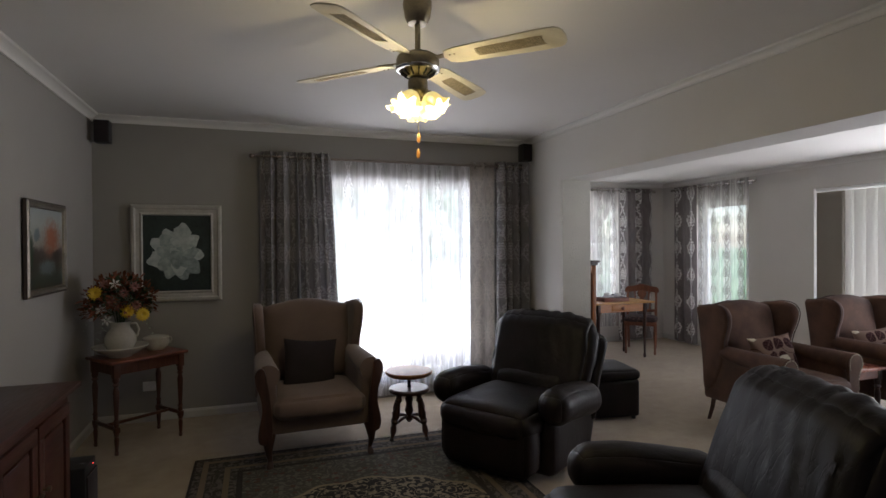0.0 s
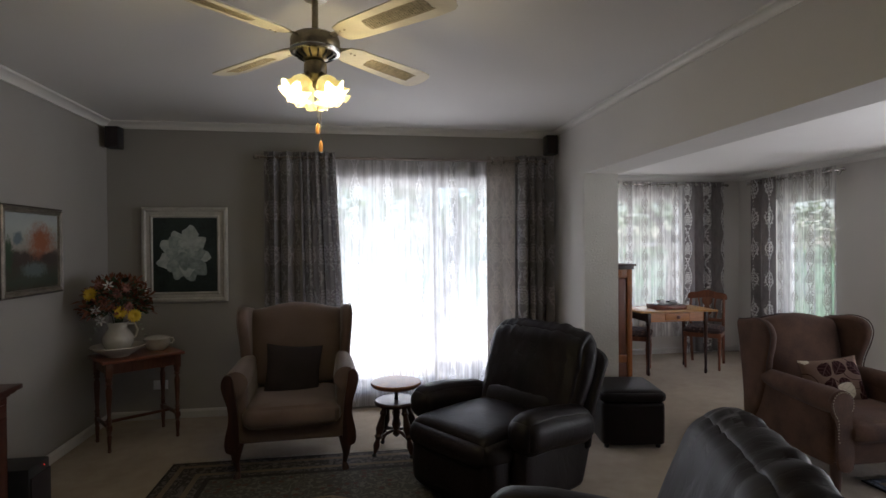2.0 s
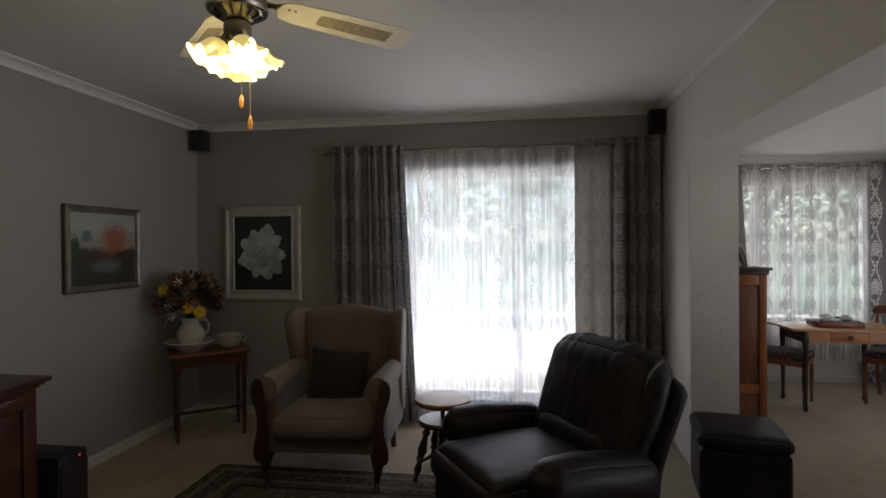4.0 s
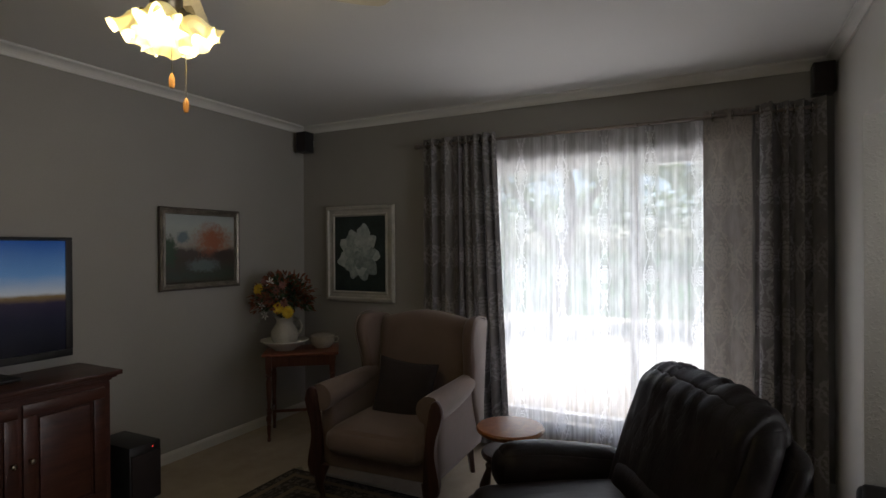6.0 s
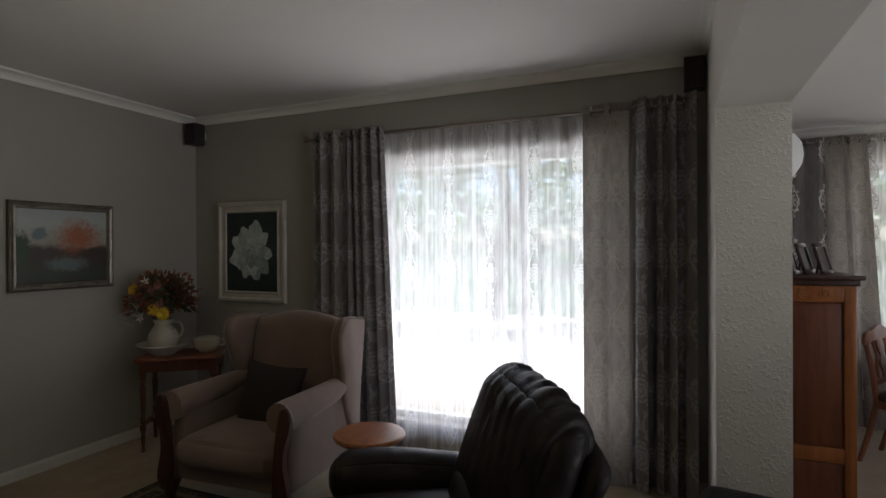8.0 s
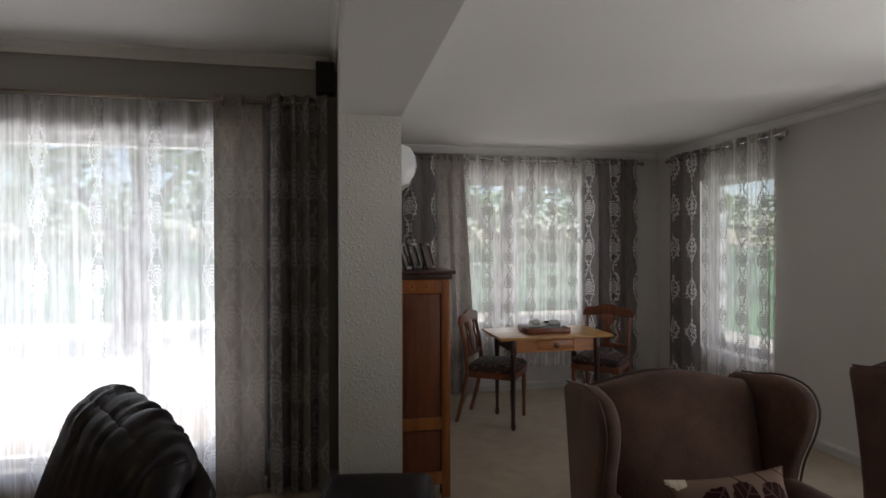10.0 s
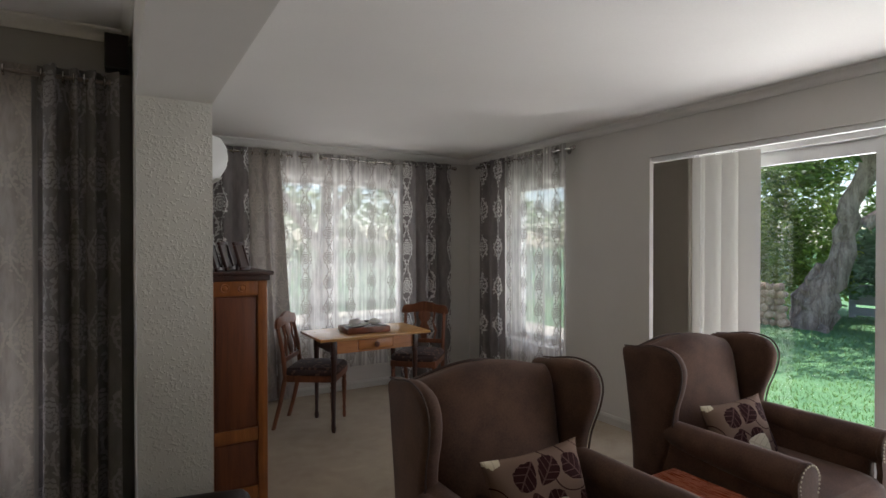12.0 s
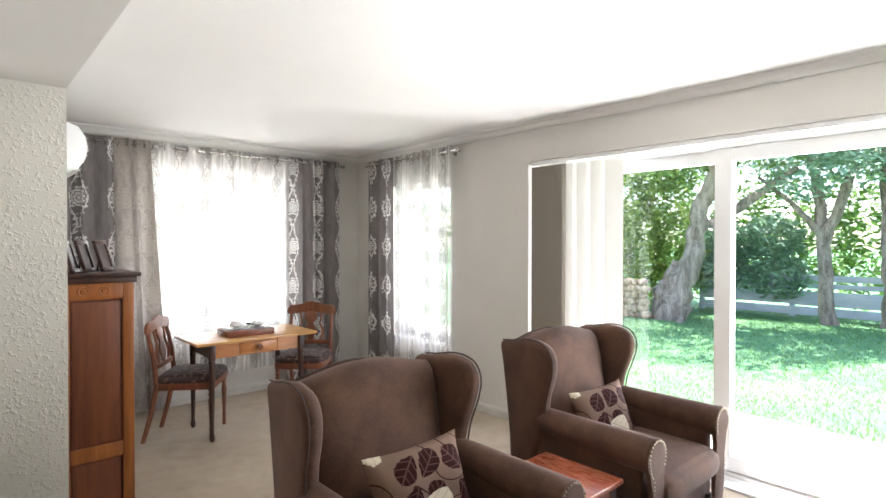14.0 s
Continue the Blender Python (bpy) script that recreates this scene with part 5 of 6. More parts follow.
# ---- ceiling fan ----
BRASS = surface("aged_brass", (0.22, 0.19, 0.13), (0.36, 0.31, 0.22), 12, 120, 0.34, metallic=1.0, bump=0.08)
BLADE = surface("cream_washed_blade", (0.56, 0.52, 0.42), (0.70, 0.66, 0.55), 5, 60, 0.45, (1, 6, 1), bump=0.1)
CANE = surface("woven_cane", (0.20, 0.17, 0.11), (0.42, 0.36, 0.25), 60, 300, 0.6, bump=0.5)
KNOBWOOD = surface("orange_pull_knob", (0.32, 0.14, 0.03), (0.42, 0.20, 0.045), 30, 120, 0.4)


def shade_mat():
    n = Nodes("lit_frosted_glass_shade")
    v = n.coords("Object")
    f = n.noise(v, 14)
    col = n.ramp(f, (0.35, (1.0, 0.70, 0.10)), (0.65, (1.0, 0.88, 0.34)))
    n.put(n.b.inputs["Emission Color"], col)
    return n.done(Base_Color=(0.85, 0.80, 0.62), Roughness=0.4, Emission_Strength=SHADE_GLOW, Transmission_Weight=0.2)


SHADE_GLOW = 0.32
SHADE = shade_mat()
BULB = glow("lit_bulb", (1.0, 0.82, 0.45), 5.0)


def ceiling_fan(at):
    f = thing("ceiling_fan", "cream four blade ceiling fan with brass body and lit frilled lamps", "ceiling fan", at)
    part_of("canopy", lambda b: lathe(b, [(0.028, -0.10), (0.045, -0.097), (0.058, -0.07), (0.066, -0.02), (0.066, 0.0)], 28), BRASS, f)
    part_of("downrod", lambda b: lathe(b, [(0.013, -0.22), (0.013, -0.09)], 14), BRASS, f)
    part_of("motor", lambda b: lathe(b, [(0.02, -0.215), (0.03, -0.228), (0.075, -0.238), (0.094, -0.25), (0.098, -0.265), (0.098, -0.295), (0.094, -0.303), (0.0, -0.303)], 36), BRASS, f)
    part_of("trim_ring", lambda b: lathe(b, [(0.098, -0.298), (0.102, -0.304), (0.098, -0.312), (0.086, -0.314), (0.084, -0.308)], 36, cap=False), CHROME, f)
    part_of("vented_bowl", lambda b: lathe(b, [(0.085, -0.308), (0.068, -0.325), (0.045, -0.338), (0.036, -0.345), (0.0, -0.345)], 32), BRASS, f)

    def vents(b):
        for k in range(14):
            m = pose(0, 0, 0, 0, 0, 360 / 14 * k)
            vs = box(b, 0.052, 0.078, -0.003, 0.003, -0.3335, -0.3145)
            for v in vs:
                v.co.z += 0.55 * (v.co.x - 0.065)
                v.co = m @ v.co
    part_of("vent_slot", vents, BLACK, f)
    for k in range(4):
        a = FAN_TURN + 90 * k
        m = pose(0, 0, -0.268, 0, 0, a)

        def blade(b):
            line = [(0.15, -0.045), (0.20, -0.060), (0.30, -0.063), (0.58, -0.074), (0.645, -0.071), (0.663, -0.060), (0.676, -0.035), (0.68, 0.0), (0.676, 0.035), (0.663, 0.060), (0.645, 0.071), (0.58, 0.074), (0.30, 0.063), (0.20, 0.060), (0.15, 0.045), (0.135, 0.0)]
            slab(b, line, 0.006, m @ pose(0, 0, 0, -12, 0, 0) @ pose(0, 0, 0, 90, 0, 0), 0.0015, 1)
        bl = part_of("blade", blade, BLADE, f)

        def cane(b):
            line = smooth_closed([(0.29, -0.018), (0.32, -0.032), (0.57, -0.034), (0.585, -0.02), (0.585, 0.02), (0.57, 0.034), (0.32, 0.032), (0.29, 0.018)], 3)
            mm = m @ pose(0, 0, 0, -12, 0, 0)
            slab(b, line, 0.0076, mm @ pose(0, 0, 0, 90, 0, 0))
            for i in range(24):
                x = 0.30 + i * 0.0122
                box_vs = box(b, x, x + 0.002, -0.030, 0.030, -0.0052, 0.0052)
                for v in box_vs:
                    v.co = mm @ v.co
            for j in range(5):
                y = -0.024 + j * 0.012
                for v in box(b, 0.295, 0.582, y - 0.001, y + 0.001, -0.0049, 0.0049):
                    v.co = mm @ v.co
        part_of("cane_inset", cane, CANE, bl, smooth=False)

        def iron(b):
            for v in box(b, 0.085, 0.20, -0.018, 0.018, 0.004, 0.009, 0.002):
                v.co = m @ v.co
        part_of("blade_bracket", lambda b: slab(b, [(0.085, -0.014), (0.13, -0.012), (0.17, -0.035), (0.20, -0.035), (0.205, 0.0), (0.20, 0.035), (0.17, 0.035), (0.13, 0.012), (0.085, 0.014)], 0.005, m @ pose(0, 0, 0.0065, -12, 0, 0) @ pose(0, 0, 0, 90, 0, 0)), BRASS, f)
        part_of("screw", lambda b: [lathe(b, [(0.005, -0.002), (0.004, -0.0045), (0, -0.005)], 8, m=m @ pose(x, y, -0.001, -12)) for x in (0.172, 0.195) for y in (-0.022, 0.022)], BRASS, f)
    part_of("light_fitter", lambda b: lathe(b, [(0.030, -0.345), (0.042, -0.350), (0.045, -0.36), (0.045, -0.40), (0.036, -0.415), (0.012, -0.425), (0.010, -0.45), (0.0, -0.452)], 24), BRASS, f)
    for k in range(4):
        m = pose(0, 0, -0.395, 0, 0, FAN_TURN + 90 * k) @ pose(0.032, 0, 0, 0, -33, 0) @ Matrix.Diagonal((1.04, 1.04, 1.12, 1))
        part_of("lamp_arm", lambda b: lathe(b, [(0.012, 0.012), (0.013, -0.022), (0.022, -0.026), (0.024, -0.042)], 14, m=m), BRASS, f)

        def shade(b):
            loops = []
            for r, z, w in ((0.020, -0.032, 0), (0.032, -0.040, 0), (0.041, -0.055, 0), (0.043, -0.070, 0.002), (0.044, -0.084, 0.006), (0.051, -0.098, 0.009), (0.062, -0.108, 0.013)):
                loops.append([m @ Vector(((r + w * math.cos(7 * t)) * math.cos(t), (r + w * math.cos(7 * t)) * math.sin(t), z + w * 0.6 * math.sin(7 * t + 1))) for t in [2 * math.pi * q / 56 for q in range(56)]])
            rings(b, loops, True, False)
        part_of("shade", shade, SHADE, f, "frilled tulip glass shade glowing yellow")
        part_of("bulb", lambda b: lathe(b, [(0.010, -0.042), (0.016, -0.055), (0.024, -0.072), (0.024, -0.085), (0.015, -0.098), (0, -0.102)], 14, m=m), BULB, f)
    for x, y, low in ((0.006, 0.012, -0.59), (0.016, 0.052, -0.655)):
        def chain(b):
            z = -0.42
            while z > low:
                lathe(b, [(0.0, 0.0022), (0.0021, 0), (0, -0.0022)], 6, (x, y, z))
                z -= 0.0052
        part_of("pull_chain", chain, BRASS, f)
        part_of("pull_knob", lambda b: lathe(b, [(0.002, 0.016), (0.005, 0.012), (0.0085, 0.0), (0.0085, -0.016), (0.006, -0.028), (0, -0.030)], 12, (x, y, low - 0.014)), KNOBWOOD, f)


FAN_TURN = 44.0
ceiling_fan(pose(0.71, 2.385, CL, 0, 0, 0))
for k in range(4):
    a = radians(FAN_TURN + 90 * k)
    lamp = new("fan_lamp", bpy.data.lights.new("fan_lamp", "POINT"))
    lamp.data.energy, lamp.data.color, lamp.data.shadow_soft_size = 1.3, (1.0, 0.80, 0.36), 0.025
    lamp.location = (0.71 + 0.15 * math.cos(a), 2.385 + 0.15 * math.sin(a), CL - 0.525)


# ---- pictures ----
CREAMFRAME = surface("antique_cream_frame", (0.36, 0.35, 0.31), (0.52, 0.50, 0.45), 8, 60, 0.5, bump=0.2)
SILVERFRAME = surface("dull_silver_frame", (0.13, 0.115, 0.095), (0.30, 0.27, 0.23), 12, 90, 0.4, metallic=0.6)
DARKEDGE = surface("dark_frame_edge", (0.03, 0.022, 0.018), (0.07, 0.05, 0.04), 10, 90, 0.4)
PAINTGREEN = surface("dark_green_paint", (0.010, 0.017, 0.016), (0.030, 0.048, 0.042), 7, 40, 0.5, bump=0.2)


def petal_mat():
    n = Nodes("painted_white_petals")
    v = n.coords("Object")
    rnd = n.node("NewGeometry").outputs["Random Per Island"]
    f = n.math("ADD", n.math("MULTIPLY", n.noise(v, 22, 4.0), 0.7), n.math("MULTIPLY", rnd, 0.35))
    return n.done(Base_Color=n.ramp(f, (0.3, (0.17, 0.22, 0.21)), (0.75, (0.50, 0.55, 0.52))), Roughness=0.55)


def moulding(b, w, h, width, depth, steps):
    """Four mitred lengths of frame; steps: (share of the width, share of the depth)."""
    def ring(inset, out):
        return [(sx * (w / 2 - inset), -out, sz * (h / 2 - inset)) for sx, sz in ((-1, -1), (1, -1), (1, 1), (-1, 1))]
    loops = [ring(0, 0)] + [ring(width * a, depth * d) for a, d in steps] + [ring(width, 0)]
    rings(b, [[Vector(p) for p in r] for r in loops], True, False)


def flower_picture():
    w, h = 0.715, 0.835
    p = thing("framed_picture", "cream framed painting of a large white flower on the grey wall", "picture", pose(-0.63, YW - 0.012, 1.44))
    part_of("frame", lambda b: moulding(b, w, h, 0.095, 0.03, [(0.0, 0.6), (0.12, 0.95), (0.3, 1.0), (0.42, 0.55), (0.7, 0.45), (0.86, 0.7), (0.95, 0.5)]), CREAMFRAME, p, smooth=False)
    part_of("canvas", lambda b: box(b, -w / 2 + 0.09, w / 2 - 0.09, -0.009, 0.008, -h / 2 + 0.09, h / 2 - 0.09), PAINTGREEN, p, "dark green painted ground", smooth=False)

    def petals(b):
        rng = random.Random(4)
        y = -0.0095
        for ring_n, r0, ln, wd in ((9, 0.155, 0.17, 0.075), (8, 0.105, 0.15, 0.07), (7, 0.06, 0.12, 0.055), (5, 0.025, 0.08, 0.035)):
            for k in range(ring_n):
                a = 2 * math.pi * (k + rng.uniform(-0.25, 0.25)) / ring_n
                y -= 0.00012
                k0 = r0 * rng.uniform(0.78, 1.12)
                c = Vector((k0 * math.cos(a), k0 * math.sin(a) * 1.12))
                pts = []
                for j in range(14):
                    t = 2 * math.pi * j / 14
                    q = Vector((math.cos(t) * ln / 2 * (1 + 0.15 * rng.random()), math.sin(t) * wd * (0.75 + 0.3 * rng.random()) * (1.0 if math.cos(t) < 0.6 else 0.75)))
                    pts.append((c.x + q.x * math.cos(a) - q.y * math.sin(a), y, c.y + q.x * math.sin(a) + q.y * math.cos(a)))
                b.faces.new([b.verts.new(q) for q in pts])
    part_of("painted_flower", petals, petal_mat(), p, "white painted petals", smooth=False)


def river_mat():
    n = Nodes("painted_autumn_river")
    v = n.coords("Object")
    s = n.node("SeparateXYZ", ins={0: v})
    wob = n.noise(v, 9, 5.0)
    fine = n.noise(v, 40, 4.0)
    x, z = s.outputs[0], s.outputs[2]
    zz = n.math("ADD", z, n.math("MULTIPLY", n.math("SUBTRACT", wob, 0.5), 0.10))
    base = n.ramp(n.math("ADD", n.math("MULTIPLY", zz, 1.9), 0.5), (0.0, (0.045, 0.035, 0.022)), (0.12, (0.035, 0.05, 0.035)), (0.34, (0.05, 0.035, 0.025)), (0.47, (0.06, 0.045, 0.04)), (0.53, (0.30, 0.28, 0.24)), (0.8, (0.36, 0.40, 0.38)), (1.0, (0.30, 0.33, 0.34)))

    def blob(cx, cz, rx, rz, soft):
        dx = n.math("DIVIDE", n.math("SUBTRACT", x, cx), rx)
        dz = n.math("DIVIDE", n.math("SUBTRACT", z, cz), rz)
        r = n.math("SQRT", n.math("ADD", n.math("MULTIPLY", dx, dx), n.math("MULTIPLY", dz, dz)))
        r = n.math("ADD", r, n.math("MULTIPLY", n.math("SUBTRACT", fine, 0.5), 1.1))
        return n.ramp(r, (1.0 - soft, 1.0), (1.0 + soft * 0.3, 0.0))
    col = n.mix(blob(0.10, 0.065, 0.19, 0.15, 0.7), base, (0.30, 0.105, 0.05))
    col = n.mix(blob(-0.16, 0.085, 0.06, 0.05, 0.4), col, (0.13, 0.18, 0.20))
    col = n.mix(blob(0.02, -0.12, 0.17, 0.06, 0.5), col, (0.11, 0.14, 0.14))
    col = n.mix(blob(-0.27, -0.02, 0.07, 0.13, 0.4), col, (0.03, 0.06, 0.03))
    col = n.mix(blob(0.21, -0.05, 0.14, 0.045, 0.4), col, (0.045, 0.03, 0.025))
    return n.done(Base_Color=col, Roughness=0.4, Normal=n.bump(fine, 0.25, 0.001))


def river_picture():
    w, h = 0.68, 0.575
    p = thing("framed_picture", "silver framed painting of an autumn river and orange trees", "picture", pose(XL + 0.012, 4.105, 1.49, 0, 0, 90))
    part_of("frame", lambda b: moulding(b, w, h, 0.045, 0.026, [(0.0, 0.7), (0.18, 1.0), (0.5, 0.7), (0.8, 0.8)]), SILVERFRAME, p, smooth=False)
    part_of("frame_edge", lambda b: moulding(b, w + 0.014, h + 0.014, 0.010, 0.02, [(0.1, 0.9), (0.8, 0.9)]), DARKEDGE, p, smooth=False)
    part_of("canvas", lambda b: box(b, -w / 2 + 0.04, w / 2 - 0.04, -0.008, 0.008, -h / 2 + 0.04, h / 2 - 0.04), river_mat(), p, "painted autumn river scene", smooth=False)


flower_picture()
river_picture()


# ---- flowers and china ----
CHINA = surface("cream_glazed_china", (0.50, 0.48, 0.42), (0.62, 0.60, 0.54), 9, 60, 0.2, bump=0.03)
Y_PETAL = surface("yellow_petals", (0.62, 0.42, 0.02), (0.80, 0.60, 0.05), 40, 200, 0.6)
W_PETAL = surface("white_petals", (0.62, 0.62, 0.58), (0.78, 0.78, 0.74), 40, 200, 0.6)
P_PETAL = surface("dusty_pink_petals", (0.22, 0.09, 0.08), (0.40, 0.19, 0.16), 40, 200, 0.6)
RUST = surface("rust_brown_leaves", (0.10, 0.03, 0.015), (0.26, 0.09, 0.04), 30, 150, 0.7)
DGREEN = surface("dark_green_leaves", (0.018, 0.04, 0.018), (0.05, 0.09, 0.04), 30, 150, 0.5)
PALELEAF = surface("grey_green_edged_leaves", (0.16, 0.20, 0.15), (0.40, 0.44, 0.36), 60, 150, 0.6)


def leaf_face(b, p, d, up, length, width):
    d, up = d.normalized(), up.normalized()
    s = d.cross(up).normalized()
    droop = -up * length * 0.18
    ring = [p, p + d * length * 0.35 + s * width / 2, p + d * length * 0.75 + s * width * 0.38 + droop * 0.5, p + d * length + droop, p + d * length * 0.75 - s * width * 0.38 + droop * 0.5, p + d * length * 0.35 - s * width / 2]
    mid = b.verts.new(p + d * length * 0.5 - up * width * 0.12)
    vs = [b.verts.new(q) for q in ring]
    for i in range(6):
        b.faces.new((vs[i], vs[(i + 1) % 6], mid))


def daisy(b, c, n, r, petals, layers, cup=0.35):
    n = n.normalized()
    a = n.orthogonal().normalized()
    bb = n.cross(a)
    for layer in range(layers):
        for k in range(petals):
            t = 2 * math.pi * (k + 0.5 * layer) / petals
            d = (a * math.cos(t) + bb * math.sin(t)) * (1 - 0.2 * layer) + n * (cup * (0.4 + layer))
            leaf_face(b, c + d.normalized() * r * 0.08, d, n, r * (1 - 0.18 * layer), r * 0.34)


def bouquet():
    base = TAB @ pose(-0.14, -0.02, 0)
    dish = thing("wash_bowl", "wide cream china bowl on the corner table", "bowl", TAB @ pose(-0.135, -0.01, 0.678) @ Matrix.Diagonal((1.12, 1.12, 1.2, 1)))
    part_of("bowl", lambda b: lathe(b, [(0.07, 0.0), (0.075, 0.008), (0.12, 0.03), (0.155, 0.055), (0.168, 0.064), (0.166, 0.07), (0.15, 0.060), (0.11, 0.036), (0.06, 0.016), (0, 0.014)], 40), CHINA, dish)
    v = thing("flower_vase", "cream china jug vase full of mixed flowers", "vase of flowers", TAB @ pose(-0.135, -0.01, 0.697) @ Matrix.Diagonal((1.1, 1.1, 1.13, 1)))
    part_of("jug", lambda b: lathe(b, [(0.05, 0.0), (0.055, 0.01), (0.082, 0.04), (0.098, 0.08), (0.096, 0.115), (0.075, 0.15), (0.058, 0.175), (0.060, 0.195), (0.072, 0.215), (0.068, 0.216), (0.054, 0.195), (0.05, 0.175)], 32, cap=False), CHINA, v, "plain cream jug")
    part_of("handle", lambda b: tube(b, [(0.062, 0, 0.195), (0.105, 0, 0.19), (0.122, 0, 0.15), (0.112, 0, 0.11), (0.09, 0, 0.09)], [0.009, 0.009, 0.009, 0.009, 0.008], 10), CHINA, v)
    rng = random.Random(12)
    core = Vector((0.0, 0.0, 0.34))

    def spot(lo=0.75, hi=1.0, rx=0.20, rz=0.17):
        while True:
            d = Vector((rng.gauss(0, 1), rng.gauss(0, 1), rng.gauss(0.25, 0.9))).normalized()
            if d.z > -0.45:
                break
        return core + Vector((d.x * rx, d.y * rx * 0.85, d.z * rz)) * rng.uniform(lo, hi), d

    def stems(b):
        for _ in range(34):
            p, d = spot(0.6, 0.95)
            tube(b, [(0.02 * d.x, 0.02 * d.y, 0.18), core * 0.8 + d * 0.04, p], 0.0022, 5)
    part_of("stems", stems, DGREEN, v)

    def foliage(count, ln, wd, rx, rz):
        def make(b):
            for _ in range(count):
                p, d = spot(0.45, 1.0, rx, rz)
                w = (d + Vector((rng.gauss(0, 0.5), rng.gauss(0, 0.5), rng.gauss(0, 0.4)))).normalized()
                leaf_face(b, p, w, (d.cross(w) + Vector((0, 0, 0.6))), ln * rng.uniform(0.6, 1.2), wd * rng.uniform(0.7, 1.2))
        return make
    part_of("green_foliage", foliage(420, 0.058, 0.024, 0.18, 0.16), DGREEN, v, "dark green leaves", smooth=False)
    part_of("rust_foliage", foliage(620, 0.052, 0.020, 0.22, 0.19), RUST, v, "rust brown sprays", smooth=False)

    def fern(b):
        for dx, dy, dz in ((-0.9, -0.5, -0.35), (-1.0, -0.1, -0.1), (-0.8, -0.7, -0.1), (0.5, -0.8, -0.3), (-0.6, 0.5, 0.1)):
            d = Vector((dx, dy, dz)).normalized()
            for k in range(9):
                p = core + d * (0.09 + 0.018 * k) + Vector((0, 0, -0.002 * k * k))
                for s in (-1, 1):
                    w = d * 0.5 + d.cross(Vector((0, 0, 1))) * s
                    leaf_face(b, p, w, Vector((0, 0, 1)), 0.042 - 0.002 * k, 0.014)
    part_of("fern_sprays", fern, PALELEAF, v, "pale edged fern sprays", smooth=False)
    inv = TAB.to_3x3().inverted()

    def facing(x, z, depth=0.9):
        """A bloom towards the room; x across, z up, from the bouquet's middle."""
        world_d = Vector((x + 0.15, -0.8, z * 0.8 + 0.1))
        d = inv @ world_d.normalized()
        c = core + inv @ Vector((x, -0.155 * depth, z))
        return c, d
    for x, z in ((-0.115, 0.075), (0.07, -0.045), (0.16, -0.07)):
        c, d = facing(x, z)
        r = 0.045 if z < 0.09 else 0.03
        bl = part_of("yellow_bloom", lambda b: daisy(b, c, d, r, 16, 3), Y_PETAL, v, "yellow chrysanthemum bloom", smooth=False)
    for x, z in ((-0.05, -0.10), (-0.08, -0.03), (0.0, 0.13)):
        c, d = facing(x, z)
        part_of("white_bloom", lambda b: daisy(b, c, d, 0.036, 6, 1, 0.8), W_PETAL, v, "white lily bloom", smooth=False)
    for x, z in ((-0.03, 0.02), (0.05, 0.07), (0.11, 0.11), (-0.06, 0.13), (0.12, -0.01), (0.02, -0.02)):
        c, d = facing(x, z, 0.85)
        part_of("pink_bloom", lambda b: daisy(b, c, d, 0.034, 9, 3, 0.7), P_PETAL, v, "dusty pink bloom", smooth=False)

    t = thing("lidded_dish", "cream lidded china pot on the corner table", "dish", TAB @ pose(0.16, 0.04, 0.678))
    part_of("pot", lambda b: lathe(b, [(0.06, 0.0), (0.065, 0.006), (0.088, 0.03), (0.098, 0.06), (0.096, 0.088), (0.100, 0.094), (0.092, 0.096), (0.086, 0.07), (0, 0.03)], 36), CHINA, t)
    part_of("lid", lambda b: lathe(b, [(0.097, 0.096), (0.094, 0.102), (0.06, 0.113), (0.02, 0.118), (0, 0.119)], 36), CHINA, t)
    part_of("handle", lambda b: tube(b, [(0.09, 0, 0.08), (0.12, 0, 0.085), (0.128, 0, 0.06), (0.115, 0, 0.04), (0.09, 0, 0.04)], 0.006, 8), CHINA, t)


bouquet()


# ---- small fittings ----
def wall_speaker(at):
    s = thing("wall_speaker", "small black box speaker on a wall bracket under the cornice", "loudspeaker", at, "wall speakers")
    part_of("box", lambda b: box(b, -0.055, 0.055, -0.155, -0.045, -0.09, 0.09, 0.006), BLACK, s)
    part_of("grille", lambda b: box(b, -0.048, 0.048, -0.160, -0.1555, -0.082, 0.082, 0.002), DARKCLOTH, s)
    part_of("bracket", lambda b: [box(b, -0.02, 0.02, -0.006, 0.0, -0.03, 0.03, 0.002), box(b, -0.008, 0.008, -0.045, -0.006, -0.008, 0.008)], TRIM, s)


wall_speaker(pose(-1.165, YW, 2.44, 0, 0, 0))
wall_speaker(pose(2.70, YW, 2.455, 0, 0, 0))


def socket(at):
    s = thing("power_socket", "white double power socket low on the wall", "socket", at)
    part_of("plate", lambda b: box(b, -0.06, 0.06, -0.010, 0.0, -0.04, 0.04, 0.004), FRAME_WHITE, s)
    for x in (-0.035, 0.02):
        part_of("switch", lambda b: box(b, x, x + 0.015, -0.014, -0.010, 0.01, 0.028, 0.002), FRAME_WHITE, s)


socket(pose(-0.85, YW, 0.30))


